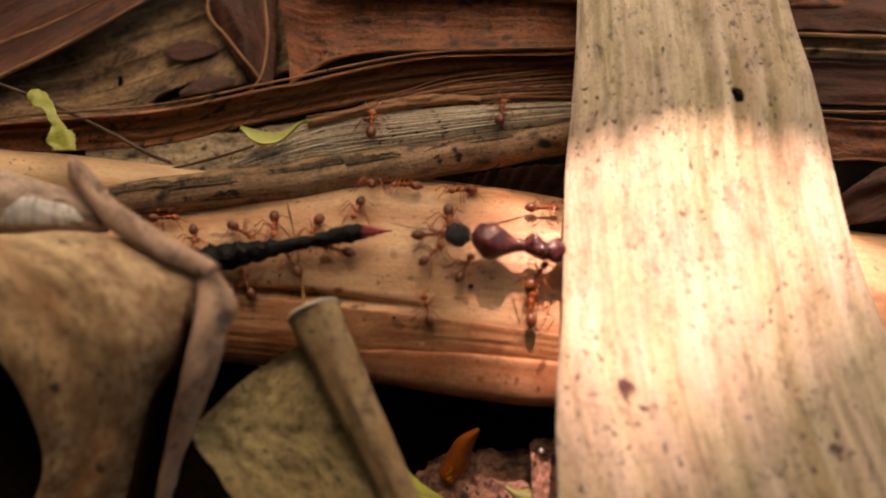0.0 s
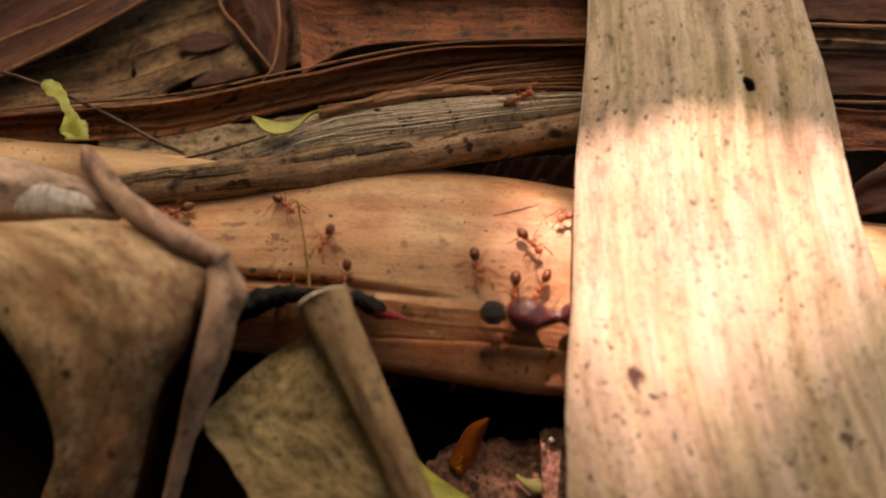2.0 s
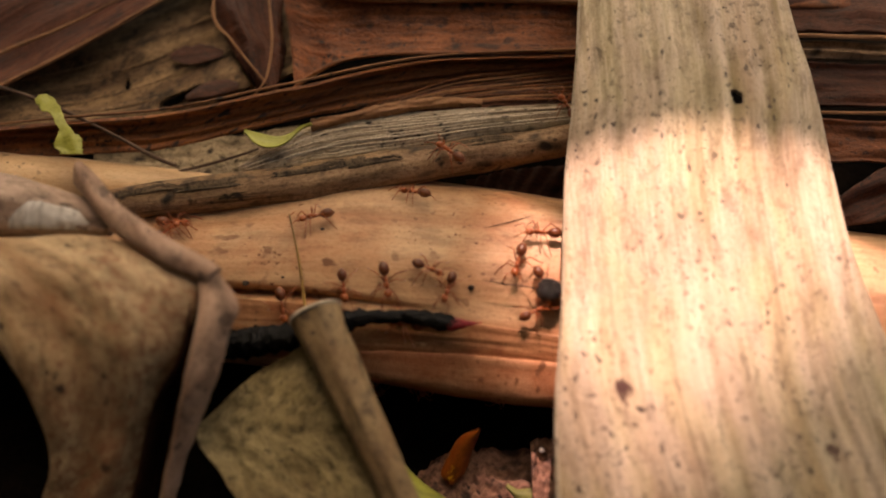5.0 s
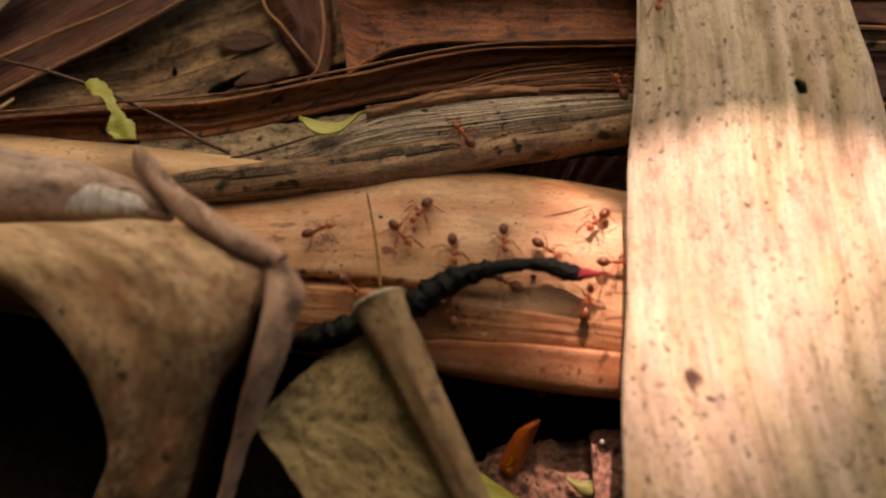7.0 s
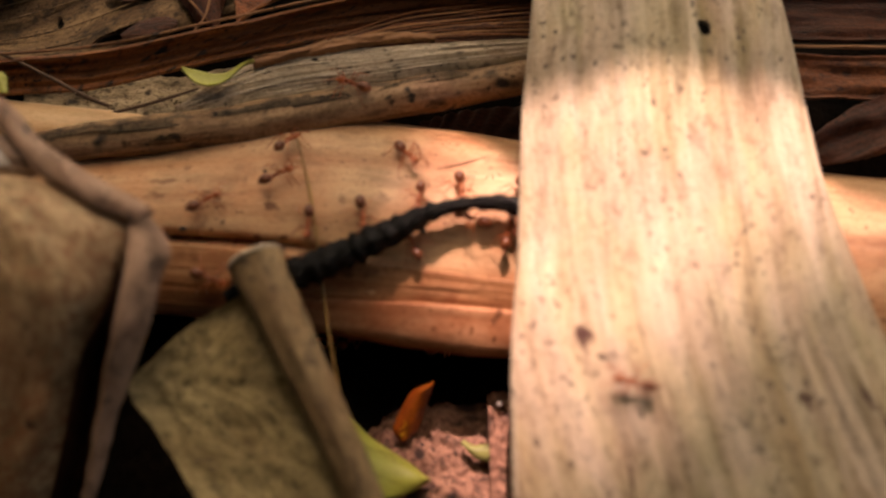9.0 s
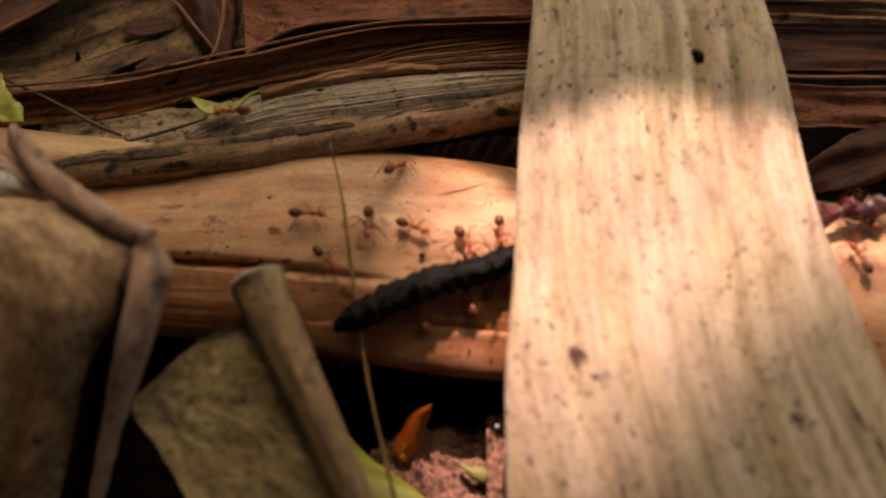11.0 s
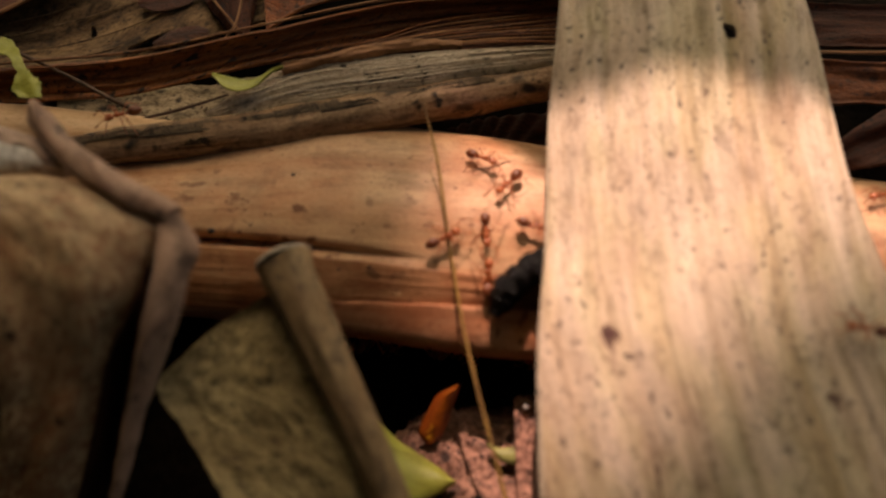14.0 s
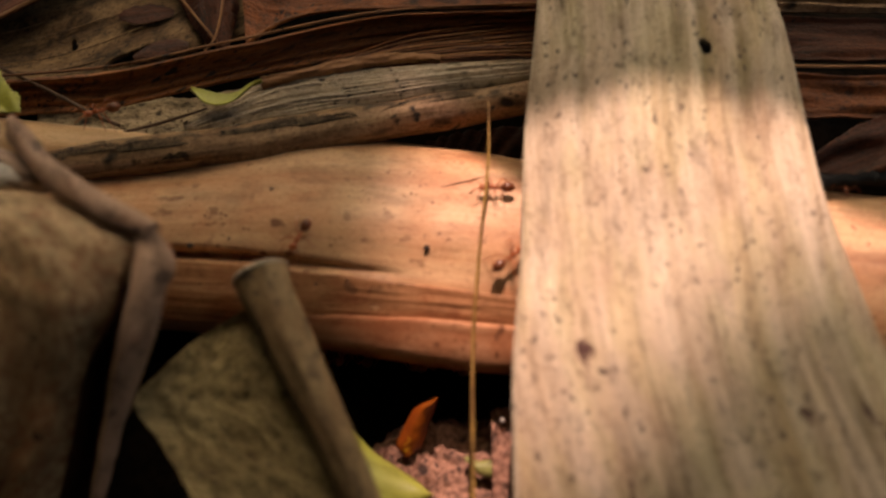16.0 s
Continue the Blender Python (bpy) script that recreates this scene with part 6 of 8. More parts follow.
    go(ANTS[11], [
        (0, 1.2, -0.62, 2.37, 4, -7, 55), (0.5, 1.29, -0.51, 2.4, 2, -3, 55), (1, 1.35, -0.69, 2.36, 0, -10, 88),
        (1.5, 1.44, -1.07, 2.21, -1, -22, 89), (1.775, 2.14, -1.13, 2.2, 16, -15, 40), (2.05, 2.84, -1.2, 2.19, 22, 1, -5),
        (2.25, 2.84, -0.92, 2.31, 20, -6, 48), (2.45, 2.84, -0.62, 2.37, 11, -7, 122), (2.65, 2.86, -0.29, 2.36, 6, -2, 175),
        (3.2, 1.44, -0.17, 2.4, 6, 1, 165), (5.3, 1.2, 0.04, 2.38, 11, -2, -177), (5.5, 0.69, 0.09, 2.39, 11, -3, -173),
        (5.638, 0.61, 0.44, 2.36, 36, 14, -180), (5.775, 0.52, 0.67, 2.31, 61, 31, -179), (5.912, 0.5, 1.23, 1.38, 94, 47, -168),
        (6.05, 0.39, 1.16, 0.87, 139, 53, -142), (6.5, 0.48, 1.15, 0.87, 117, -5, 172), (6.95, 0.56, 1.14, 0.87, 154, -60, 114),
        (7.088, 0.52, 1.23, 1.23, -129, -78, 48), (7.225, 0.4, 0.64, 2.33, -60, -58, -10), (7.5, 0.31, 0.52, 2.37, -30, -4, -12),
        (8, 0.08, 0.1, 2.41, -11, 1, -1), (8.5, 0.97, 0.56, 2.31, -29, 23, 29), (8.75, 0.56, 0.43, 2.37, -28, 0, -12),
        (9, 0.16, 0.32, 2.4, -12, -15, -55), (9.2, -0.14, -0.01, 2.41, -1, -7, -85), (9.9, 0.37, -0.46, 2.39, 9, -12, -36),
        (10.6, 0.87, -0.9, 2.27, 9, -27, 33), (11.3, 1.38, -1.32, 2.09, -2, -32, 90), (11.483, 1.36, -1.71, 1.85, -57, -15, 118),
        (11.575, 1.35, -1.81, 1.35, -87, 6, 123), (11.667, 1.35, -1.75, 0.94, -119, 27, 116), (11.85, 1.38, -1.47, 0.54, 179, 41, 83),
        (12.717, 1.4, -1.47, 0.54, -146, 24, 144), (13.583, 1.41, -1.47, 0.54, -145, -22, -157), (14.45, 1.43, -1.47, 0.54, -178, -41, -98),
        (14.587, 1.4, -1.75, 0.93, 141, -60, -68), (14.725, 1.38, -1.92, 1.65, 78, -57, -15), (14.863, 1.4, -1.61, 1.92, 45, -35, 7),
        (15, 1.43, -1.2, 2.14, 27, -8, 11), (15.25, 1.47, -1.01, 2.24, 14, -15, 50), (15.5, 1.51, -0.8, 2.33, 0, -13, 89),
        (16, 1.37, -0.89, 2.29, 13, -10, 35)])
    go(ANTS[12], [
        (0, -0.2, -0.99, 2.17, -8, -24, 104), (0.5, -0.1, -1.07, 2.12, 4, -28, 76), (1, -0.78, -0.56, 2.34, -2, -11, 94),
        (1.5, -0.98, -0.94, 2.16, 4, -25, 77), (1.683, -1, -1.39, 1.93, 55, -9, 53), (1.775, -1, -1.69, 1.63, 85, 10, 49),
        (1.867, -1, -1.57, 0.96, 117, 28, 55), (2.05, -0.98, -1.28, 0.54, 179, 41, 85), (6.017, -1.01, -1.28, 0.54, -146, 24, 145),
        (9.983, -1.04, -1.27, 0.54, -144, -21, -156), (13.95, -1.08, -1.27, 0.54, -177, -41, -98), (14.087, -1.11, -1.6, 1.06, 142, -65, -69),
        (14.225, -1.1, -1.56, 1.78, 62, -61, -2), (14.363, -1.09, -1.1, 2.12, 29, -34, 17), (14.5, -1.08, -0.57, 2.33, 11, -5, 18),
        (14.683, -1.09, -1.08, 2.13, 47, 23, 14), (14.775, -1.1, -1.59, 1.75, 74, 39, 23), (14.867, -1.11, -1.57, 0.98, 112, 49, 43),
        (15.05, -1.08, -1.27, 0.54, 177, 41, 82), (16, -1.08, -1.27, 0.54, 177, 41, 82)])
    go(ANTS[13], [
        (0, -0.51, 0.75, 2.36, 55, 0, 176), (0.25, -0.67, 0.63, 2.39, 37, -6, -173), (0.5, -0.85, 0.39, 2.42, 19, -8, -161),
        (1, -1.03, 0.24, 2.42, 6, -12, -116), (1.5, -0.81, -0.39, 2.38, -3, 5, -128), (1.637, -0.83, -0.95, 2.16, -11, 38, -127),
        (1.775, -0.84, -1.49, 1.85, -27, 71, -137), (1.912, -0.85, -1.63, 1.12, -168, 73, 89), (2.05, -0.81, -1.29, 0.54, 174, 40, 76),
        (3.183, -0.64, -1.3, 0.54, 143, 20, 21), (4.317, -0.47, -1.31, 0.54, 146, -24, -35), (5.45, -0.31, -1.33, 0.54, 179, -41, -93),
        (5.588, -0.32, -1.54, 0.81, 173, -62, -88), (5.725, -0.33, -1.67, 1.14, 138, -82, -54), (5.862, -0.33, -1.74, 1.7, 23, -73, 60),
        (6, -0.31, -1.53, 1.88, 12, -51, 70), (6.5, 0.15, -1.52, 1.92, 39, -32, 29), (7, -0.68, -1.13, 2.12, -8, -31, 101),
        (7.183, -0.7, -1.52, 1.85, -59, -10, 124), (7.275, -0.71, -1.64, 1.37, -87, 10, 127), (7.367, -0.7, -1.58, 0.94, -118, 29, 119),
        (7.55, -0.68, -1.3, 0.54, 179, 41, 85), (9.85, -0.61, -1.3, 0.54, 145, 23, 25), (12.15, -0.53, -1.31, 0.54, 145, -23, -33),
        (14.45, -0.46, -1.31, 0.54, 179, -41, -93), (14.633, -0.47, -1.57, 0.87, -121, -33, -136), (14.725, -0.48, -1.66, 1.15, -94, -14, -149),
        (14.817, -0.45, -1.76, 1.65, -73, 8, -153), (15, -0.45, -1.5, 1.89, -34, 41, -141), (15.137, -0.45, -1.73, 1.69, -53, 61, -156),
        (15.275, -0.48, -1.66, 1.15, -107, 72, 153), (15.413, -0.47, -1.53, 0.81, -160, 61, 103), (15.55, -0.46, -1.31, 0.54, -179, 41, 87),
        (16, -0.46, -1.31, 0.54, -179, 41, 87)])
    go(ANTS[14], [
        (0, -0.14, -0.05, 2.41, -6, 1, 4), (0.5, -0.12, -0.07, 2.41, -4, 3, 30), (1, -0.14, -0.39, 2.4, 4, -2, 17),
        (1.5, 0.43, -1.05, 2.18, 22, -12, 23), (2, 0.55, -1.52, 1.94, 39, -27, 25), (2.138, 0.53, -1.77, 1.76, 66, -2, 19),
        (2.275, 0.52, -1.74, 1.19, 93, 24, 27), (2.412, 0.53, -1.63, 0.83, 131, 42, 50), (2.55, 0.55, -1.4, 0.54, -180, 41, 86),
        (3.517, 0.64, -1.4, 0.54, -146, 23, 145), (4.483, 0.74, -1.41, 0.54, -145, -22, -157), (5.45, 0.84, -1.42, 0.54, -178, -41, -98),
        (5.588, 0.81, -1.71, 0.96, 147, -64, -72), (5.725, 0.78, -1.84, 1.71, 71, -64, -4), (5.862, 0.8, -1.49, 1.97, 36, -40, 22),
        (6, 0.84, -1.05, 2.19, 20, -13, 26), (6.25, 1.16, -1.17, 2.15, 26, 9, -18), (6.5, 1.47, -1.3, 2.1, 14, 29, -66),
        (6.75, 1.25, -1.17, 2.15, 27, -1, 4), (7, 1.03, -1.04, 2.21, 4, -23, 76), (7.5, 1.33, -0.92, 2.28, -3, -17, 95),
        (7.775, 2.1, -0.99, 2.27, 12, -12, 43), (8.05, 2.86, -1.06, 2.26, 17, 1, -5), (16, 2.86, -1.06, 2.26, 17, 1, -5)])
    go(ANTS[15], [
        (0, -2.2, 0.13, 2.34, 4, -9, -88), (0.5, -2.18, 0.12, 2.34, 4, -8, -90), (1, -2.24, 0.14, 2.33, 4, -9, -88),
        (1.5, -2.14, -0.04, 2.35, 4, -3, -85), (2, -2.22, 0.31, 2.32, -6, -14, -50), (2.5, -2.28, -0.35, 2.3, 6, 6, -80),
        (2.775, -2.99, -0.31, 2.24, -1, 8, -131), (3.05, -3.7, -0.27, 2.18, -7, 5, 177), (4.85, -3.7, -0.24, 2.19, -8, -2, 124),
        (6.65, -3.7, -0.23, 2.19, -1, -7, 51), (8.45, -3.7, -0.21, 2.19, 5, -5, -3), (9, -2.3, -0.28, 2.31, 2, -6, 27),
        (9.2, -1.95, -0.48, 2.29, 11, -2, -16), (9.383, -2.53, -0.45, 2.25, 9, 8, -65), (9.567, -3.12, -0.42, 2.2, -3, 12, -133),
        (9.75, -3.7, -0.38, 2.15, -11, 5, 177), (16, -3.7, -0.38, 2.15, -11, 5, 177)])
    go(ANTS[16], [
        (0, 1.32, 0.42, 2.32, -27, 4, 3), (0.25, 1.17, 0.35, 2.34, -18, -16, -52), (0.5, 1.01, 0.29, 2.36, 6, -19, -114),
        (1, 1.29, 0.31, 2.34, 9, -21, -120), (1.25, 1.24, 0.4, 2.33, -15, -22, -65), (1.5, 1.2, 0.49, 2.31, -30, -6, -15),
        (1.75, 1.37, 0.28, 2.34, -9, -21, -87), (2, 1.53, 0.09, 2.36, 12, -7, -160), (2.5, 0.59, 0.39, 2.37, 24, -3, -178),
        (2.638, 0.53, 0.6, 2.33, 44, 16, 177), (2.775, 0.47, 0.66, 2.32, 67, 35, 180), (2.912, 0.43, 1.24, 1.28, 98, 52, -166),
        (3.05, 0.35, 1.16, 0.87, 146, 57, -133), (5.85, 0.35, 1.16, 0.87, -133, 48, -39), (8.65, 0.35, 1.16, 0.87, -118, -15, 3),
        (11.45, 0.35, 1.16, 0.87, -145, -57, 45), (11.725, 0.5, 1.18, 1.49, -76, -42, -5), (12, 0.63, 0.61, 2.32, -41, -9, -15),
        (12.5, 0.88, 0.16, 2.38, -15, -1, -9), (13, 1.29, 0.3, 2.34, -21, 7, 11), (13.137, 1.33, 0.53, 2.28, -36, 30, 13),
        (13.275, 1.35, 0.61, 2.25, -56, 53, 7), (13.413, 1.4, 1.16, 1.29, -103, 70, -28), (13.55, 1.41, 1.07, 0.87, -173, 63, -87),
        (16, 1.41, 1.07, 0.87, -173, 63, -87)])
    go(ANTS[17], [
        (0, 1.11, -1, 2.23, -1, -21, 89), (0.5, 0.96, -0.48, 2.4, 0, -4, 88), (1, 0.85, -0.87, 2.28, -10, -14, 121),
        (1.5, 1.04, -1.18, 2.14, -18, -22, 127), (1.75, 0.91, -1.07, 2.18, -24, 5, -166), (2, 0.78, -0.96, 2.24, 0, 21, -94),
        (2.5, 0.88, -1.24, 2.11, 5, 31, -86), (3, 1, -1.24, 2.11, 4, 31, -87), (3.2, 1.04, -1.24, 2.12, -2, 30, -98),
        (5.3, 0.91, -0.37, 2.41, -1, 1, -110), (5.5, 0.54, -0.59, 2.37, -7, 5, -148), (6, 0.6, -0.59, 2.37, -5, 7, -128),
        (6.138, 0.57, -1.13, 2.14, -12, 40, -127), (6.275, 0.54, -1.65, 1.85, -28, 72, -137), (6.412, 0.55, -1.73, 1.09, -171, 73, 85),
        (6.55, 0.6, -1.4, 0.54, 173, 40, 74), (9.183, 0.59, -1.4, 0.54, 143, 19, 18), (11.817, 0.58, -1.4, 0.54, 147, -26, -39),
        (14.45, 0.57, -1.4, 0.54, -176, -41, -101), (14.587, 0.53, -1.71, 1.02, 149, -67, -76), (14.725, 0.52, -1.77, 1.76, 61, -66, 4),
        (14.863, 0.54, -1.34, 2.06, 28, -39, 28), (15, 0.57, -0.84, 2.29, 14, -10, 30), (15.5, 0.83, -0.65, 2.36, 8, -6, 32),
        (15.667, 0.8, -1.16, 2.14, 49, 17, 25), (15.75, 0.77, -1.72, 1.8, 76, 32, 29), (15.833, 0.78, -1.72, 0.99, 111, 42, 43),
        (16, 0.82, -1.42, 0.54, 173, 40, 75)])
    go(ANTS[18], [
        (0, -1.94, -0.38, 2.32, -8, -4, 120), (0.5, -1.94, -0.32, 2.33, -7, -2, 129), (1, -1.88, -0.42, 2.32, -10, -1, 146),
        (1.5, -2.16, -0.98, 2.09, -26, -16, 140), (2, -2.18, -1.01, 2.07, 2, -31, 77), (2.25, -2.18, -1, 2.08, 27, -17, 19),
        (2.5, -2.19, -0.99, 2.08, 29, 10, -28), (3, -1.99, -0.92, 2.13, 23, 15, -43), (3.2, -1.9, -0.93, 2.13, 3, 27, -94),
        (5.3, -2.18, -0.91, 2.12, 13, 24, -72), (5.5, -2.5, -0.75, 2.13, 15, 16, -58), (6, -2.41, -0.89, 2.11, 20, 18, -51),
        (6.5, -2.23, -0.89, 2.12, 18, 19, -57), (7, -1.94, -0.82, 2.16, 21, 11, -39), (7.5, -1.04, -0.63, 2.31, 8, 12, -63),
        (8, -0.82, -0.7, 2.29, 0, 16, -95), (8.5, -0.6, -0.61, 2.33, 2, 12, -85), (9, -0.37, -0.54, 2.36, 3, 9, -80),
        (9.2, -0.27, -0.53, 2.36, 3, 9, -75), (11.3, -0.32, -0.32, 2.4, 0, 2, -91), (11.5, -0.17, -0.38, 2.4, 3, 3, -44),
        (12, -0.31, -0.8, 2.27, 14, 12, -45), (12.5, 0.04, -0.85, 2.26, 11, 15, -58), (13, 0.03, -0.87, 2.25, 5, 19, -79),
        (13.25, 0.14, -1.2, 2.11, 32, 13, -34), (13.5, 0.25, -1.5, 1.94, 47, -9, 4), (13.637, 0.24, -1.76, 1.75, 67, 16, 7),
        (13.775, 0.23, -1.72, 1.19, 94, 38, 21), (13.913, 0.23, -1.6, 0.83, 136, 49, 52), (14.05, 0.25, -1.37, 0.54, -180, 41, 86),
        (16, 0.25, -1.37, 0.54, -180, 41, 86)])
    go(ANTS[19], [
        (0, -0.45, 1.22, 0.87, -141, -55, 41), (0.45, -0.45, 1.22, 0.87, -141, -55, 41), (0.587, -0.36, 1.3, 1.35, -93, -58, 5),
        (0.725, -0.28, 0.69, 2.37, -54, -46, -23), (0.863, -0.23, 0.53, 2.39, -30, -28, -33), (1, -0.17, 0.22, 2.41, -13, -7, -34),
        (1.5, 0.02, -0.03, 2.41, -6, -2, -22), (1.637, 0.05, 0.38, 2.4, -29, 21, -11), (1.775, 0.08, 0.64, 2.36, -53, 47, -10),
        (1.912, 0.09, 1.22, 1.46, -102, 69, -37), (2.05, 0.08, 1.18, 0.87, 173, 63, -102), (3.183, -0.06, 1.19, 0.87, 122, 33, -166),
        (4.317, -0.21, 1.2, 0.87, 120, -24, 162), (5.45, -0.35, 1.22, 0.87, 155, -60, 113), (5.725, -0.44, 1.25, 1.51, 74, -46, 176),
        (6, -0.57, 0.68, 2.38, 40, -9, -173), (6.275, -0.44, 1.25, 1.51, 75, 48, -174), (6.55, -0.35, 1.22, 0.87, -155, 60, -67),
        (16, -0.35, 1.22, 0.87, -155, 60, -67)])
    go(ANTS[20], [
        (0, 2.93, -0.42, 2.38, 2, -2, 175), (0.45, 2.93, -0.43, 2.38, 2, -2, 175), (1, 1.46, -0.3, 2.41, 1, -2, -121),
        (1.5, 1.5, -0.61, 2.38, -2, 6, -110), (2, 1.11, -0.91, 2.28, -7, 16, -118), (2.5, 1.23, -1.22, 2.13, 0, 29, -93),
        (3, 1.26, -1.23, 2.13, 4, 29, -86), (3.2, 1.29, -1.2, 2.14, 0, 28, -95), (4.25, 1.23, -1.09, 2.19, 21, 13, -28),
        (5.3, 1.17, -0.97, 2.25, 16, -12, 31), (5.5, 1.2, -0.9, 2.28, 14, -10, 31), (6, 1.39, -0.78, 2.33, 11, -5, 23),
        (6.5, 1.54, -0.85, 2.31, 14, -2, 5), (7, 1.39, -0.58, 2.39, 6, 0, 0), (7.5, 1.49, -0.33, 2.41, -1, 1, 25),
        (7.75, 1.47, -0.53, 2.39, 3, 4, -20), (8, 1.47, -0.7, 2.36, 4, 9, -67), (8.25, 1.36, -0.75, 2.34, 11, -3, 7),
        (8.5, 1.25, -0.79, 2.33, 1, -13, 82), (9, 1.38, -0.78, 2.33, 2, -12, 76), (9.275, 2.06, -0.84, 2.33, 10, -7, 35),
        (9.55, 2.74, -0.9, 2.31, 12, 2, -5), (16, 2.75, -0.9, 2.31, 12, 2, -5)])
    go(ANTS[21], [
        (0, 0.35, 1.16, 0.87, -141, -55, 40), (0.45, 0.35, 1.16, 0.87, -141, -55, 40), (0.587, 0.44, 1.19, 1.49, -87, -69, -10),
        (0.725, 0.47, 0.62, 2.33, -31, -56, -63), (0.863, 0.52, 0.33, 2.38, -11, -32, -79), (1, 0.57, -0.11, 2.41, -1, -5, -84),
        (1.5, 0.63, -0.49, 2.39, 0, 5, -91), (2, 0.32, -0.65, 2.35, 4, 11, -75), (2.5, 0.32, -1, 2.19, 8, 22, -75),
        (3, 0.62, -1.33, 2.07, 27, 24, -43), (3.2, 0.71, -1.35, 2.06, 35, 13, -22), (3.9, 0.27, -1.28, 2.08, 14, 33, -74),
        (4.6, -0.17, -1.19, 2.11, -25, 21, -151), (5.3, -0.6, -1.12, 2.13, -30, -6, 164), (5.5, -0.56, -1.02, 2.12, -27, -5, 166),
        (6, -0.33, -0.9, 2.21, -21, -7, 156), (6.5, -0.17, -0.92, 2.21, -22, -2, 171), (7, -0.02, -0.8, 2.28, -16, -6, 155),
        (7.5, 0.13, -0.8, 2.29, -16, -6, 154), (8, 0.37, -0.8, 2.3, -15, -6, 156), (8.5, 0.64, -0.72, 2.34, -12, -5, 153),
        (9, 0.94, -0.61, 2.37, -8, -2, 161), (9.2, 1.06, -0.57, 2.38, -6, -2, 159), (11.3, 0.95, -1.31, 2.09, -6, -33, 97),
        (11.5, 1.03, -1.33, 2.08, -7, -34, 97), (12, 1.16, -1.32, 2.09, -2, -33, 90), (12.5, 1.18, -1.3, 2.1, -7, -32, 98),
        (13, 1.43, -1.52, 1.99, -3, -42, 90), (13.5, 1.37, -1.65, 1.89, -4, -51, 91), (14, 0.82, -1.24, 2.1, 0, -31, 86),
        (14.183, 0.79, -1.65, 1.86, 56, -17, 56), (14.275, 0.78, -1.76, 1.37, 87, 3, 49), (14.367, 0.79, -1.7, 0.94, 118, 24, 53),
        (14.55, 0.82, -1.42, 0.54, 179, 41, 83), (16, 0.82, -1.42, 0.54, 179, 41, 83)])
    go(ANTS[22], [
        (0, 0.65, 1.13, 0.87, -146, -57, 46), (0.45, 0.65, 1.13, 0.87, -146, -57, 46), (0.587, 0.73, 1.17, 1.48, -88, -77, -13),
        (0.725, 0.75, 0.62, 2.31, -16, -61, -86), (0.863, 0.78, 0.33, 2.37, -3, -34, -101), (1, 0.82, -0.1, 2.4, 1, -6, -107),
        (1.5, 0.91, -0.55, 2.38, 0, 7, -97), (2, 0.99, -0.33, 2.41, 0, 0, -51), (2.5, 1.06, -0.58, 2.38, 6, 3, -31),
        (3, 1.32, -0.53, 2.39, 4, 3, -39), (3.2, 1.28, -0.7, 2.35, 4, 9, -69), (5.3, 1.3, -0.71, 2.35, 6, 9, -59),
        (5.5, 1.37, -0.56, 2.39, 3, 5, -58), (6, 1.5, -0.45, 2.4, 0, 2, -75), (6.5, 1.15, -0.5, 2.4, -2, 4, -123), (7, 1.2, 0.04, 2.38, 6, -9, -131),
        (7.5, 1.54, 0.1, 2.36, -4, -13, -79), (8, 0.71, 0.04, 2.39, -1, -10, -92), (8.25, 0.83, 0.08, 2.39, -9, -7, -47),
        (8.5, 0.96, 0.11, 2.38, -13, 0, -4), (8.75, 0.89, -0.05, 2.4, -8, -4, -44), (9, 0.82, -0.2, 2.41, -1, -3, -85),
        (9.2, 0.85, -0.3, 2.41, 0, -1, -87), (11.3, 0.93, -0.61, 2.37, 5, 7, -59), (11.5, 1.07, -0.6, 2.38, 4, 7, -64),
        (12, 0.71, -0.58, 2.37, 6, 5, -45), (12.5, 1.04, -0.6, 2.37, 6, 5, -45), (13, 0.72, -0.83, 2.3, 9, 13, -60),
        (13.5, 0.5, -0.89, 2.26, 3, 19, -86), (13.75, 0.4, -0.85, 2.27, 16, 8, -29), (14, 0.3, -0.8, 2.29, 14, -8, 26),
        (14.25, 0, -0.59, 2.36, 11, 2, -37), (14.5, -0.31, -0.36, 2.4, 0, 4, -101), (14.75, -0.16, -0.58, 2.35, 9, 5, -51),
        (15, -0.02, -0.79, 2.28, 17, -1, -1), (15.5, 0.29, -0.59, 2.36, 9, 2, -15), (15.625, 0.26, -1.13, 2.13, 33, 28, -15),
        (15.75, 0.24, -1.64, 1.84, 67, 51, 1), (15.875, 0.24, -1.7, 1.08, 127, 57, 45), (16, 0.29, -1.37, 0.54, 174, 40, 76)])
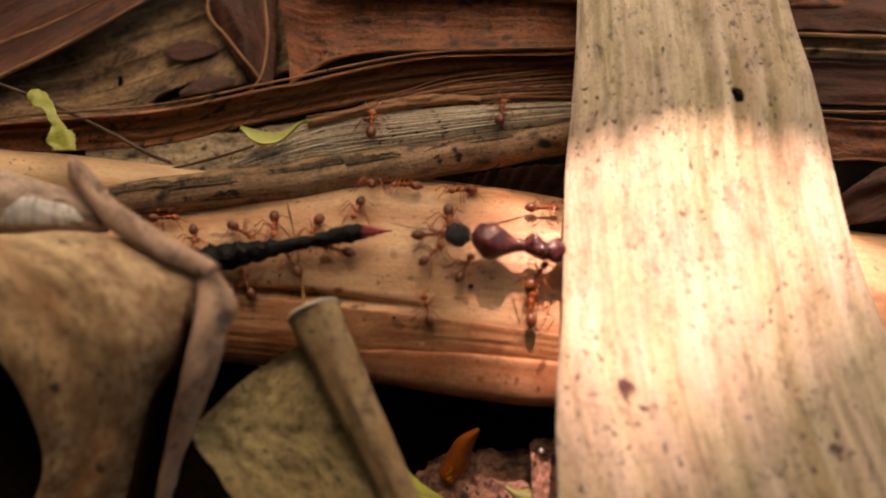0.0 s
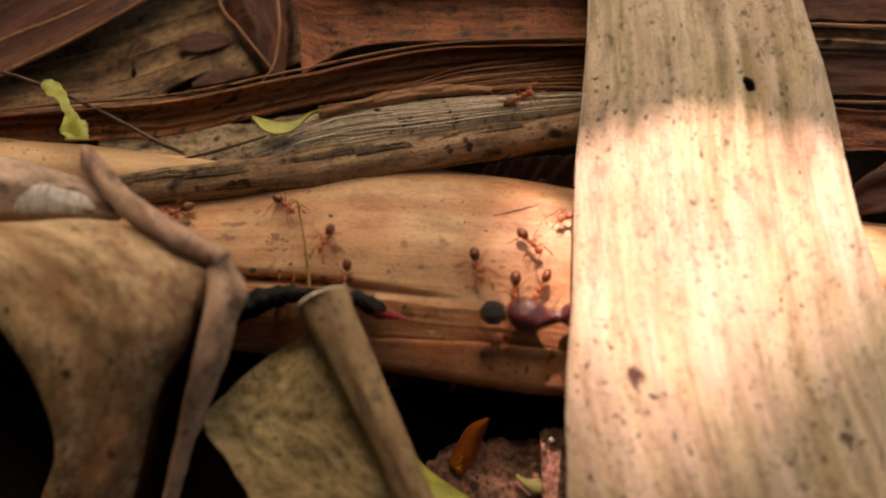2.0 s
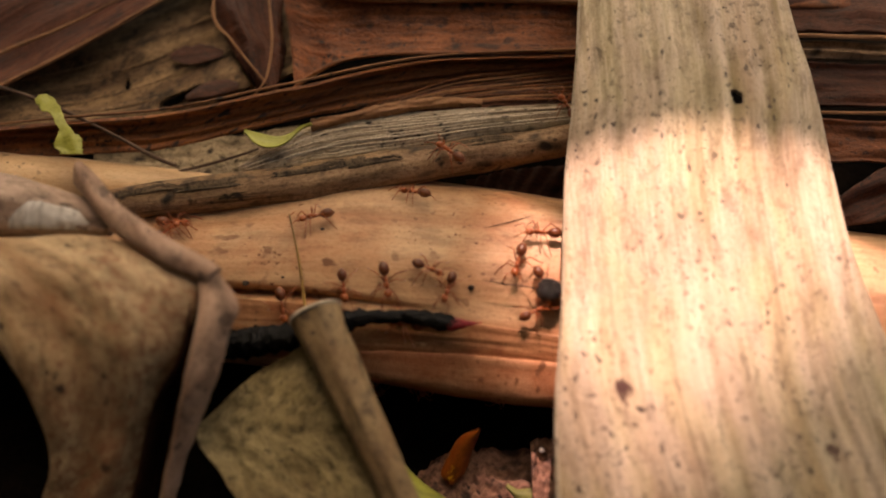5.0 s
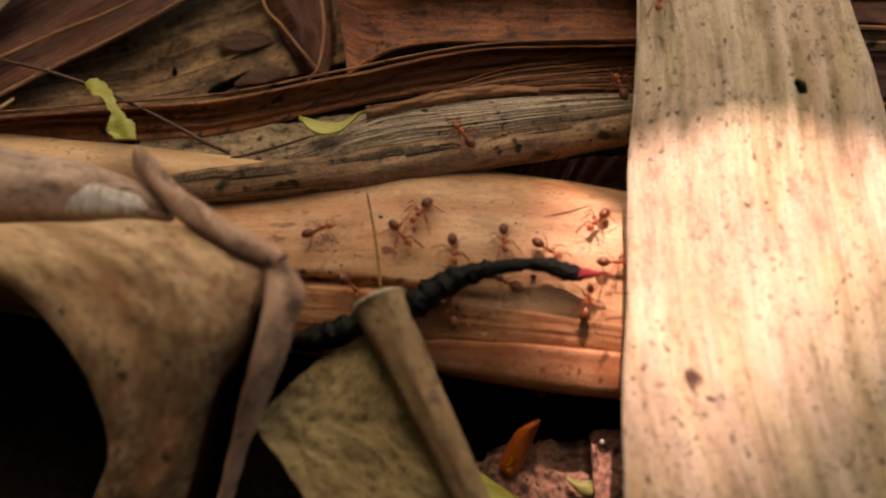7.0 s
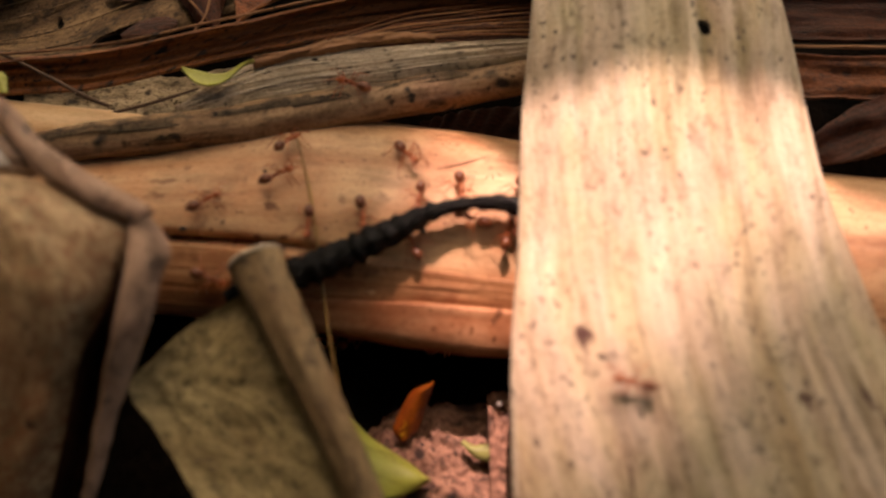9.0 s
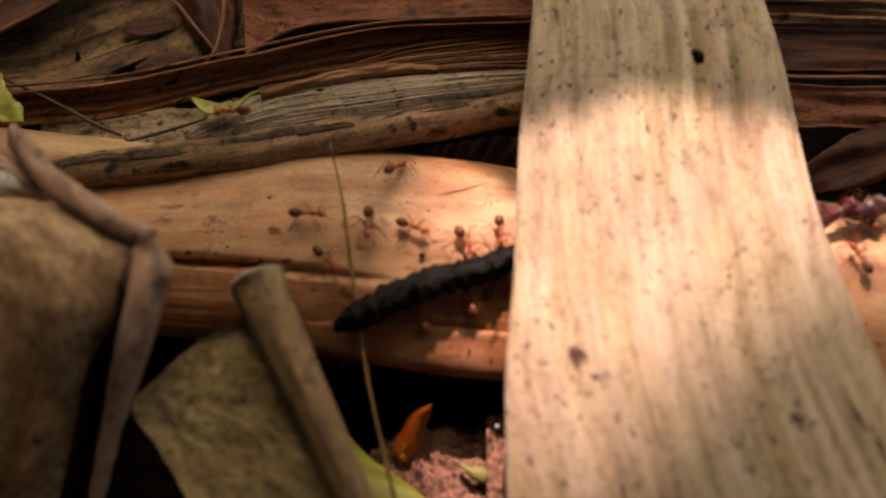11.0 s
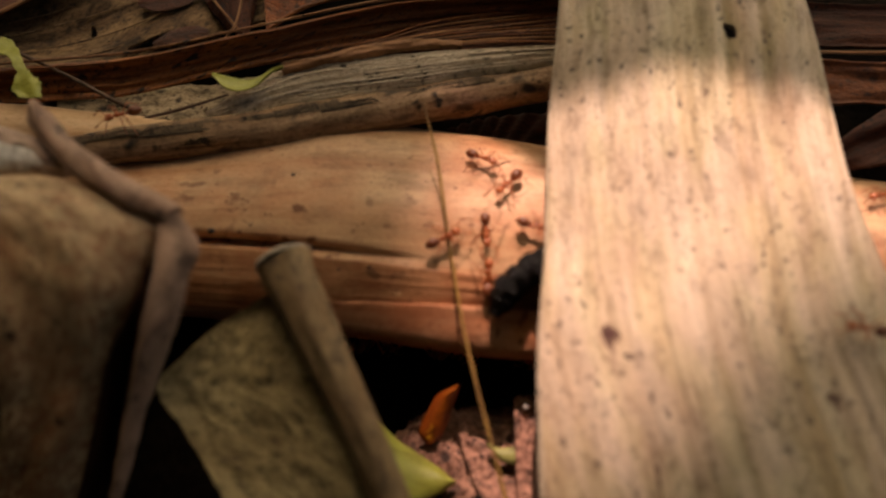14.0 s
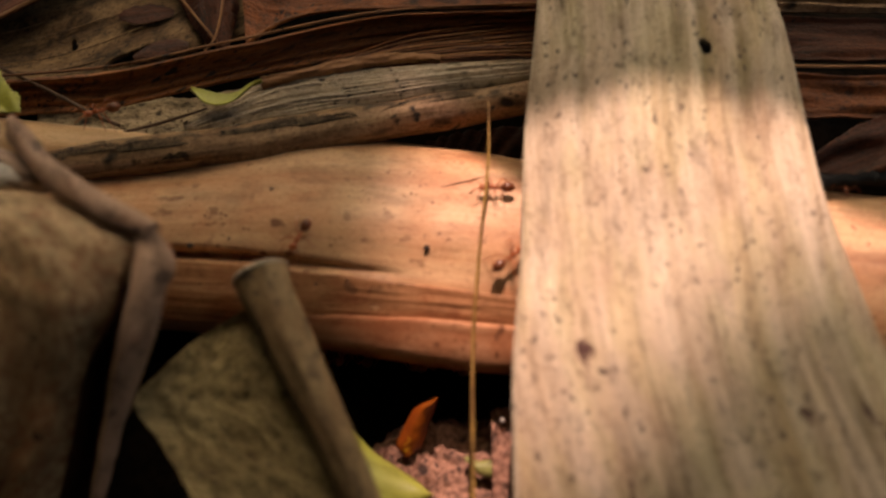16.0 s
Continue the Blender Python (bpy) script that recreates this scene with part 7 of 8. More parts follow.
    go(ANTS[23], [
        (0, -3.69, 0.38, 2.15, -15, -3, -0), (0.95, -3.69, 0.38, 2.15, -15, -3, -0), (1.133, -3.02, 0.37, 2.21, -7, -14, -52),
        (1.317, -2.34, 0.34, 2.31, 12, -10, -125), (1.5, -1.66, 0.32, 2.39, 16, 3, -176), (2, -1.64, -0.27, 2.37, 3, 5, -110),
        (2.5, -1.63, -0.46, 2.33, 5, 10, -87), (3, -1.9, -0.43, 2.31, -3, 10, -131), (3.55, -3.7, -0.34, 2.16, -9, 5, 177),
        (4.85, -3.7, -0.51, 2.09, 2, 19, -131), (6.15, -3.7, -0.7, 2.05, 27, 13, -56), (7.45, -3.7, -0.88, 1.98, 31, -5, -6),
        (8, -2.55, -0.98, 2.05, 20, 24, -58), (8.5, -1.4, -0.72, 2.25, 14, 12, -55), (9, -1.03, -0.62, 2.31, 0, 14, -93),
        (9.2, -0.96, -0.57, 2.34, 1, 12, -93), (11.3, -0.82, -0.78, 2.25, 18, 6, -24), (11.5, -0.82, -0.73, 2.28, 17, -1, -1),
        (11.637, -0.84, -1.23, 2.06, 41, 24, -2), (11.775, -0.84, -1.64, 1.74, 74, 47, 13), (11.913, -0.86, -1.6, 1.01, 129, 55, 51),
        (12.05, -0.82, -1.29, 0.54, 177, 41, 82), (16, -0.82, -1.29, 0.54, 177, 41, 82)])
    go(ANTS[24], [
        (0, 4.03, 3.54, 3.79, 2, -1, 32), (1, 3.63, 2.62, 3.75, 8, -4, 27), (1.5, 3.42, 2.52, 3.73, 8, -3, 18), (2.2, 3.45, 3.83, 3.8, 0, -2, 76),
        (3.733, 2.97, 3.55, 3.79, 2, -1, 23), (5.267, 2.5, 3.27, 3.78, 1, 2, -49), (6.8, 2.02, 2.99, 3.77, 0, 2, -102),
        (7.7, 2.2, -0.4, 3.1, -2, 13, -97), (8.1, 1.95, -2.09, 2.69, -4, 15, -104), (8.5, 1.71, -2.42, 2.59, -5, 21, -104),
        (8.7, 1.91, -2.66, 2.5, 13, 18, -54), (8.9, 2.1, -2.89, 2.4, 22, 4, -9), (8.933, 2.3, -2.86, 2.41, 17, -15, 40),
        (8.967, 2.5, -2.84, 2.43, -9, -20, 116), (9, 2.69, -2.81, 2.44, -21, -5, 168), (9.067, 3.13, -2.74, 2.47, -10, -19, 119),
        (9.133, 3.56, -2.66, 2.5, 14, -17, 51), (9.2, 3.99, -2.59, 2.53, 22, -1, 3), (10, 5.36, -1.91, 2.74, 14, -5, 18),
        (11, 6.29, -1.47, 2.85, 15, -2, 9), (12, 5.85, -1.74, 2.78, 8, -13, 57), (13, 5.42, -2.01, 2.72, -8, -13, 122),
        (14, 4.99, -2.27, 2.64, -15, -3, 170), (14.167, 4.99, -2.26, 2.65, -8, -13, 122), (14.333, 5, -2.24, 2.65, 8, -13, 56),
        (14.5, 5.01, -2.22, 2.66, 15, -2, 8), (15, 5.53, -2.2, 2.65, 15, -3, 11), (16, 7.13, -2.4, 2.59, 20, 8, -22)])
    go(ANTS[25], [
        (0, 3.78, -0.67, 2.35, 2, 0, 4), (3.2, 3.63, -0.62, 2.36, 1, 1, 4), (5.5, 3.65, -0.46, 2.35, -3, 1, 1), (9.2, 4.15, -0.85, 2.33, 6, 0, -0),
        (10.25, 4.99, -0.85, 2.34, 4, -2, 61), (11.3, 5.85, -0.83, 2.34, 1, 0, 122), (11.5, 5.91, -0.87, 2.34, 0, -1, 124),
        (11.8, 5.66, -0.93, 2.34, -1, -3, 117), (12, 5.57, -1.07, 2.32, -3, -7, 107), (12.25, 5.61, -1.1, 2.32, 4, -8, 63),
        (12.5, 5.65, -1.13, 2.31, 9, -3, 18), (16, 6.86, -1.1, 2.31, 4, 2, 0)])
    go(ANTS[26], [
        (0, 3.45, -0.5, 2.36, -1, 2, 4), (3.2, 3.29, -0.43, 2.36, -3, 2, 5), (5.5, 3.31, -0.28, 2.34, -7, 2, 1), (9.2, 3.83, -0.69, 2.35, 3, 1, -0),
        (10.25, 4.9, -0.24, 2.27, -5, -23, -54), (11.3, 6.29, 0.81, 1.33, 16, -42, -120),
        (12, 5.83, 0.22, 2.05, 16, -38, -122), (12.5, 5.59, -0.01, 2.19, 10, -25, -121), (13, 5.64, 0.02, 2.18, 20, -19, -147),
        (13.5, 5.83, -0.11, 2.21, 16, -18, -141), (14.5, 5.52, -0.36, 2.28, 13, 2, 164), (15, 5.61, -0.58, 2.32, 6, 0, 168),
        (16, 6.34, -0.17, 2.2, 22, -6, -177)])
    go(ANTS[27], [
        (0, 3.12, -0.83, 2.33, 9, 0, 3), (3.2, 2.95, -0.8, 2.34, 8, 0, 4), (5.5, 2.97, -0.64, 2.37, 4, 1, 0), (9.2, 3.6, -0.92, 2.31, 10, 0, -0),
        (9.9, 4.41, -0.7, 2.35, 11, 6, 46), (10.6, 5.25, -0.42, 2.3, 17, 10, 106), (11.3, 6.1, -0.11, 2.2, 23, 8, 153),
        (11.5, 6.15, -0.07, 2.18, 25, 6, 158), (12, 5.9, -0.14, 2.22, 20, 9, 147), (12.5, 5.7, -0.3, 2.26, 15, 3, 161),
        (16, 6.86, -0.33, 2.21, 18, 3, 159)])
    go(ANTS[28], [
        (0, -0.96, 1.62, 2.61, 0, 0, 89), (0.5, -0.89, 1.6, 2.61, 0, 0, 104), (1, -0.63, 1.87, 2.61, 0, 0, 72), (2, 0.9, 1.88, 2.61, 0, 0, 32),
        (3.2, 1.94, 1.78, 2.61, 0, 0, 14), (4.25, 0.85, 1.47, 2.61, 0, 0, 81), (5.3, -0.25, 1.15, 2.61, 0, 0, 148),
        (5.5, -0.45, 1.38, 2.61, 0, 0, 140), (6, -0.57, 1.38, 2.61, 0, 0, 91), (6.5, -0.69, 1.38, 2.61, 0, 0, 43),
        (6.75, -0.61, 1.33, 2.61, 0, 0, 83), (7, -0.53, 1.27, 2.61, 0, 0, 123), (9, -0.54, 1.27, 2.61, 0, 0, 157),
        (11.3, -2.55, 1.32, 2.61, 0, 0, -173), (12.5, -3.6, 0.79, 2.61, 0, 0, -162), (16, -3.85, 1.17, 2.61, 0, 0, -162)])
    go(ANTS[29], [
        (0, 0.8, 1.82, 2.61, 0, 0, 79), (0.7, 1.3, 1.83, 2.61, 0, 0, 14), (1.5, 1.21, 1.8, 2.61, 0, 0, 13), (2.2, 2.24, 1.92, 2.61, 0, 0, 17),
        (4.2, 1.88, 1.95, 2.61, 0, 0, 82), (6.2, 1.52, 1.97, 2.61, 0, 0, 146), (7, 1.62, 2.11, 2.61, 0, 0, 105),
        (7.5, 2.25, 2.08, 2.61, 0, 0, 64), (8, 2.88, 2.05, 2.61, 0, 0, 22), (9, 3.1, 1.76, 2.61, 0, 0, 7), (16, 3.39, 1.72, 2.61, 0, 0, 17)])
    # the dark carried body, piece by piece
    go(SEGMENTS[0], [
        (0, -0.87, -0.1, 2.58, 0, 1, 4), (0.5, -0.87, 0.02, 2.58, 0, 0, 3), (1, -0.78, -0.29, 2.56, 0, 1, -2), (1.5, -0.71, -0.76, 2.44, 0, 1, -4),
        (2, -0.76, -1.27, 2.2, 0, 5, -14), (2.5, -0.4, -1.57, 2.02, 0, -4, 1), (3, -0.26, -1.65, 1.96, 0, 0, -5),
        (5.5, 0.47, -1.02, 2.36, 0, -3, 3), (6, 0.68, -0.87, 2.45, 0, -5, 3), (6.5, 0.86, -0.96, 2.41, 0, -4, 1), (7, 1.06, -0.8, 2.48, 0, -2, 1),
        (7.5, 1.29, -0.78, 2.49, 0, -1, 7), (8, 1.37, -0.88, 2.45, 0, -2, -1), (8.5, 1.58, -0.83, 2.48, 0, 3, -19),
        (9, 1.76, -0.65, 2.54, 0, 4, -20), (11.5, 3.24, -0.65, 2.48, 0, 0, 2), (12, 3.29, -0.68, 2.49, 0, 0, -0),
        (12.5, 3.68, -0.79, 2.47, 0, 0, -2), (13, 3.81, -0.75, 2.48, 0, 0, -2), (13.5, 4.03, -0.76, 2.47, 0, -1, -1),
        (14, 4.49, -0.58, 2.47, 0, 1, 0), (14.5, 4.94, -0.5, 2.45, 0, 2, 3), (15, 5.48, -0.49, 2.43, 0, 2, 6), (16, 6.51, 0.62, 1.81, 0, 20, 20)])
    go(SEGMENTS[1], [
        (0, -1.18, -0.13, 2.58, 0, -1, 9), (0.5, -1.18, 0, 2.58, 0, -2, 7), (1, -1.1, -0.27, 2.56, 0, -2, -4), (1.5, -1.02, -0.72, 2.45, 0, 2, -10),
        (2, -1.04, -1.15, 2.24, 0, 6, -28), (2.5, -0.72, -1.54, 2.02, 0, 6, -15), (3, -0.57, -1.59, 1.99, 0, 14, -19),
        (5.5, 0.16, -1.01, 2.35, 0, 1, -8), (6, 0.36, -0.87, 2.43, 0, 1, -11), (6.5, 0.55, -0.93, 2.41, 0, 4, -12),
        (7, 0.75, -0.77, 2.48, 0, 3, -14), (7.5, 0.98, -0.78, 2.49, 0, 1, -8), (8, 1.07, -0.83, 2.47, 0, 6, -17), (8.5, 1.28, -0.73, 2.5, 0, 4, -18),
        (9, 1.46, -0.55, 2.55, 0, 1, -15), (11.5, 2.92, -0.66, 2.48, 0, 0, 2), (12, 2.98, -0.68, 2.49, 0, 0, -0),
        (12.5, 3.37, -0.78, 2.47, 0, 0, -2), (13, 3.5, -0.74, 2.48, 0, 0, -2), (13.5, 3.71, -0.75, 2.47, 0, -1, -1),
        (14, 4.17, -0.58, 2.48, 0, 1, 0), (14.5, 4.62, -0.52, 2.46, 0, 2, 3), (15, 5.17, -0.52, 2.44, 0, 2, 6), (16, 6.23, 0.53, 1.92, 0, 20, 20)])
    go(SEGMENTS[2], [
        (0, -1.49, -0.19, 2.56, 0, -5, 10), (0.5, -1.49, -0.06, 2.56, 0, -4, 12), (1, -1.41, -0.26, 2.55, 0, -4, 3),
        (1.5, -1.33, -0.66, 2.45, 0, -1, -10), (2, -1.33, -1.05, 2.26, 0, 3, -8), (2.5, -1.01, -1.44, 2.08, 0, 10, -17),
        (3, -0.85, -1.48, 2.07, 0, 11, -21), (5.5, -0.15, -0.95, 2.37, 0, 1, -9), (6, 0.06, -0.79, 2.45, 0, 3, -10),
        (6.5, 0.24, -0.87, 2.43, 0, 1, -6), (7, 0.45, -0.69, 2.5, 0, 1, -8), (7.5, 0.68, -0.7, 2.5, 0, 2, -16), (8, 0.76, -0.75, 2.49, 0, 2, -9),
        (8.5, 0.98, -0.66, 2.51, 0, 3, -9), (9, 1.15, -0.5, 2.55, 0, 0, -3), (11.5, 2.61, -0.68, 2.48, 0, 0, 2), (12, 2.66, -0.68, 2.49, 0, 0, 1),
        (12.5, 3.05, -0.76, 2.47, 0, 0, -2), (13, 3.18, -0.73, 2.48, 0, 0, -1), (13.5, 3.4, -0.75, 2.47, 0, -1, 0),
        (14, 3.86, -0.58, 2.48, 0, 1, 0), (14.5, 4.31, -0.53, 2.47, 0, 2, 3), (15, 4.86, -0.55, 2.45, 0, 2, 6), (16, 5.95, 0.43, 2.03, 0, 19, 19)])
    go(SEGMENTS[3], [
        (0, -1.8, -0.24, 2.53, 0, -6, 9), (0.5, -1.8, -0.12, 2.53, 0, -5, 11), (1, -1.72, -0.29, 2.52, 0, -7, 5),
        (1.5, -1.64, -0.62, 2.43, 0, -5, -5), (2, -1.65, -1.02, 2.27, 0, -1, -4), (2.5, -1.31, -1.37, 2.11, 0, 3, -10),
        (3, -1.15, -1.39, 2.11, 0, 3, -10), (5.5, -0.46, -0.94, 2.36, 0, -3, 3), (6, -0.25, -0.77, 2.45, 0, -4, 3),
        (6.5, -0.08, -0.87, 2.41, 0, -6, 5), (7, 0.13, -0.69, 2.49, 0, -3, 5), (7.5, 0.36, -0.66, 2.5, 0, -2, 2), (8, 0.45, -0.73, 2.49, 0, -3, 1),
        (8.5, 0.66, -0.64, 2.52, 0, -3, 4), (9, 0.84, -0.52, 2.55, 0, -3, 9), (11.5, 2.3, -0.7, 2.48, 0, -2, 9), (12, 2.35, -0.7, 2.49, 0, -2, 6),
        (12.5, 2.74, -0.76, 2.47, 0, -1, 2), (13, 2.87, -0.73, 2.48, 0, -1, 4), (13.5, 3.08, -0.76, 2.46, 0, -1, 3),
        (14, 3.54, -0.59, 2.49, 0, 0, 3), (14.5, 3.99, -0.55, 2.48, 0, 1, 6), (15, 4.54, -0.59, 2.46, 0, 2, 6), (16, 5.66, 0.34, 2.12, 0, 14, 14)])
    go(SEGMENTS[4], [
        (0, -2.11, -0.29, 2.49, 0, -7, 8), (0.5, -2.11, -0.18, 2.5, 0, -5, 11), (1, -2.04, -0.32, 2.49, 0, -4, 6),
        (1.5, -1.96, -0.6, 2.41, 0, -4, -1), (2, -1.96, -1, 2.25, 0, -5, -2), (2.5, -1.62, -1.33, 2.11, 0, -3, -6),
        (3, -1.46, -1.36, 2.11, 0, -2, -3), (5.5, -0.78, -0.97, 2.33, 0, -8, 8), (6, -0.56, -0.82, 2.41, 0, -6, 12),
        (6.5, -0.39, -0.91, 2.38, 0, -6, 10), (7, -0.18, -0.73, 2.47, 0, -6, 9), (7.5, 0.05, -0.7, 2.48, 0, -6, 13),
        (8, 0.14, -0.76, 2.46, 0, -7, 11), (8.5, 0.35, -0.69, 2.49, 0, -4, 12), (9, 0.53, -0.59, 2.53, 0, -6, 17),
        (11.5, 1.99, -0.77, 2.46, 0, -3, 13), (12, 2.04, -0.74, 2.48, 0, -2, 8), (12.5, 2.42, -0.78, 2.46, 0, -1, 4),
        (13, 2.55, -0.76, 2.48, 0, -1, 5), (13.5, 2.77, -0.78, 2.46, 0, -1, 3), (14, 3.23, -0.62, 2.49, 0, 0, 7), (14.5, 3.68, -0.6, 2.48, 0, 1, 8),
        (15, 4.23, -0.62, 2.47, 0, 0, 6), (16, 5.36, 0.27, 2.19, 0, 13, 14)])
    go(SEGMENTS[5], [
        (0, -2.42, -0.33, 2.46, 0, -6, 7), (0.5, -2.42, -0.24, 2.47, 0, -6, 12), (1, -2.35, -0.36, 2.46, 0, -7, 9),
        (1.5, -2.27, -0.61, 2.37, 0, -9, 5), (2, -2.27, -1.02, 2.21, 0, -8, 11), (2.5, -1.94, -1.31, 2.08, 0, -6, -1),
        (3, -1.78, -1.35, 2.08, 0, -7, 0), (5.5, -1.08, -1.03, 2.27, 0, -11, 16), (6, -0.86, -0.89, 2.37, 0, -11, 15),
        (6.5, -0.69, -0.97, 2.33, 0, -12, 15), (7, -0.48, -0.79, 2.42, 0, -10, 15), (7.5, -0.25, -0.79, 2.44, 0, -9, 17),
        (8, -0.16, -0.84, 2.42, 0, -9, 16), (8.5, 0.05, -0.77, 2.46, 0, -9, 19), (9, 0.24, -0.7, 2.48, 0, -10, 25),
        (11.5, 1.68, -0.84, 2.44, 0, -5, 16), (12, 1.73, -0.79, 2.46, 0, -4, 13), (12.5, 2.11, -0.81, 2.45, 0, -3, 8),
        (13, 2.24, -0.8, 2.47, 0, -4, 10), (13.5, 2.45, -0.8, 2.45, 0, -2, 6), (14, 2.92, -0.65, 2.49, 0, 0, 7), (14.5, 3.37, -0.64, 2.48, 0, 1, 8),
        (15, 3.92, -0.65, 2.47, 0, 0, 6), (16, 5.06, 0.18, 2.25, 0, 9, 17)])
    go(SEGMENTS[6], [
        (0, -2.73, -0.37, 2.42, 0, -9, 9), (0.5, -2.72, -0.31, 2.43, 0, -8, 14), (1, -2.65, -0.42, 2.41, 0, -10, 13),
        (1.5, -2.58, -0.64, 2.33, 0, -6, 5), (2, -2.57, -1.1, 2.15, 0, -15, 16), (2.5, -2.25, -1.32, 2.04, 0, -12, 6),
        (3, -2.09, -1.36, 2.03, 0, -10, 3), (5.5, -1.37, -1.14, 2.22, 0, -10, 22), (6, -1.16, -0.99, 2.3, 0, -13, 22),
        (6.5, -0.98, -1.08, 2.27, 0, -10, 26), (7, -0.77, -0.9, 2.36, 0, -13, 26), (7.5, -0.54, -0.88, 2.38, 0, -14, 19),
        (8, -0.46, -0.94, 2.36, 0, -14, 21), (8.5, -0.24, -0.88, 2.4, 0, -13, 21), (9, -0.04, -0.83, 2.42, 0, -11, 24),
        (11.5, 1.4, -0.96, 2.39, 0, -11, 23), (12, 1.42, -0.86, 2.43, 0, -7, 12), (12.5, 1.8, -0.88, 2.43, 0, -5, 14),
        (13, 1.94, -0.86, 2.43, 0, -6, 14), (13.5, 2.15, -0.86, 2.43, 0, -5, 15), (14, 2.61, -0.71, 2.48, 0, -3, 15),
        (14.5, 3.06, -0.69, 2.48, 0, -2, 13), (15, 3.6, -0.69, 2.47, 0, 0, 7), (16, 4.77, 0.09, 2.29, 0, 8, 17)])
    go(SEGMENTS[7], [
        (0, -3.04, -0.42, 2.37, 0, -9, 8), (0.5, -3.02, -0.38, 2.38, 0, -10, 12), (1, -2.96, -0.48, 2.35, 0, -11, 10),
        (1.5, -2.89, -0.66, 2.29, 0, -9, 1), (2, -2.87, -1.17, 2.07, 0, -14, 10), (2.5, -2.55, -1.37, 1.96, 0, -17, 9),
        (3, -2.4, -1.38, 1.97, 0, -15, 4), (5.5, -1.66, -1.23, 2.16, 0, -11, 15), (6, -1.44, -1.11, 2.24, 0, -10, 23),
        (6.5, -1.26, -1.21, 2.21, 0, -12, 19), (7, -1.04, -1.05, 2.28, 0, -14, 30), (7.5, -0.83, -0.99, 2.3, 0, -13, 23),
        (8, -0.74, -1.06, 2.28, 0, -14, 25), (8.5, -0.53, -0.99, 2.33, 0, -15, 21), (9, -0.33, -0.95, 2.36, 0, -13, 20),
        (11.5, 1.1, -1.04, 2.34, 0, -7, 10), (12, 1.12, -0.94, 2.39, 0, -8, 16), (12.5, 1.5, -0.96, 2.39, 0, -9, 17),
        (13, 1.63, -0.94, 2.4, 0, -6, 14), (13.5, 1.84, -0.94, 2.4, 0, -6, 16), (14, 2.31, -0.8, 2.45, 0, -5, 19),
        (14.5, 2.76, -0.79, 2.45, 0, -8, 22), (15, 3.29, -0.74, 2.46, 0, -3, 14), (16, 4.47, 0, 2.34, 0, 8, 18)])
    go(SEGMENTS[8], [
        (0, -3.35, -0.46, 2.32, 0, -9, 6), (0.5, -3.33, -0.44, 2.33, 0, -10, 9), (1, -3.26, -0.54, 2.3, 0, -10, 9),
        (1.5, -3.2, -0.67, 2.25, 0, -7, 2), (2, -3.17, -1.21, 2, 0, -13, 7), (2.5, -2.85, -1.41, 1.86, 0, -18, 7), (3, -2.7, -1.4, 1.89, 0, -11, 2),
        (5.5, -1.97, -1.3, 2.1, 0, -13, 9), (6, -1.72, -1.22, 2.17, 0, -17, 20), (6.5, -1.56, -1.29, 2.14, 0, -14, 14),
        (7, -1.31, -1.19, 2.21, 0, -14, 23), (7.5, -1.11, -1.12, 2.24, 0, -10, 26), (8, -1.02, -1.19, 2.22, 0, -8, 23),
        (8.5, -0.81, -1.1, 2.26, 0, -9, 23), (9, -0.61, -1.06, 2.29, 0, -10, 22), (11.5, 0.79, -1.09, 2.3, 0, -8, 9),
        (12, 0.82, -1.02, 2.34, 0, -11, 16), (12.5, 1.21, -1.06, 2.33, 0, -12, 21), (13, 1.33, -1.02, 2.36, 0, -9, 16),
        (13.5, 1.54, -1.03, 2.37, 0, -10, 17), (14, 2.01, -0.91, 2.41, 0, -10, 23), (14.5, 2.47, -0.91, 2.41, 0, -8, 22),
        (15, 2.99, -0.82, 2.44, 0, -4, 16), (16, 4.18, -0.11, 2.38, 0, 7, 23)])
    go(SEGMENTS[9], [
        (0, -3.66, -0.49, 2.27, 0, -9, 5), (0.5, -3.64, -0.48, 2.28, 0, -9, 7), (1, -3.57, -0.57, 2.25, 0, -8, 6),
        (1.5, -3.52, -0.68, 2.21, 0, -5, 3), (2, -3.48, -1.25, 1.93, 0, -13, 7), (2.5, -3.14, -1.44, 1.76, 0, -20, 4),
        (3, -3.01, -1.4, 1.83, 0, -12, 1), (5.5, -2.27, -1.34, 2.02, 0, -12, 6), (6, -2.01, -1.31, 2.08, 0, -15, 12),
        (6.5, -1.86, -1.35, 2.06, 0, -14, 8), (7, -1.6, -1.29, 2.13, 0, -15, 15), (7.5, -1.38, -1.26, 2.17, 0, -16, 25),
        (8, -1.31, -1.29, 2.16, 0, -16, 17), (8.5, -1.1, -1.22, 2.21, 0, -12, 20), (9, -0.9, -1.17, 2.24, 0, -9, 18),
        (11.5, 0.48, -1.16, 2.25, 0, -10, 16), (12, 0.52, -1.12, 2.27, 0, -13, 20), (12.5, 0.92, -1.17, 2.26, 0, -14, 22),
        (13, 1.04, -1.12, 2.3, 0, -14, 22), (13.5, 1.25, -1.13, 2.3, 0, -14, 24), (14, 1.74, -1.04, 2.35, 0, -13, 26),
        (14.5, 2.18, -1.03, 2.37, 0, -10, 25), (15, 2.69, -0.91, 2.42, 0, -5, 17), (16, 3.89, -0.24, 2.42, 0, 7, 25)])
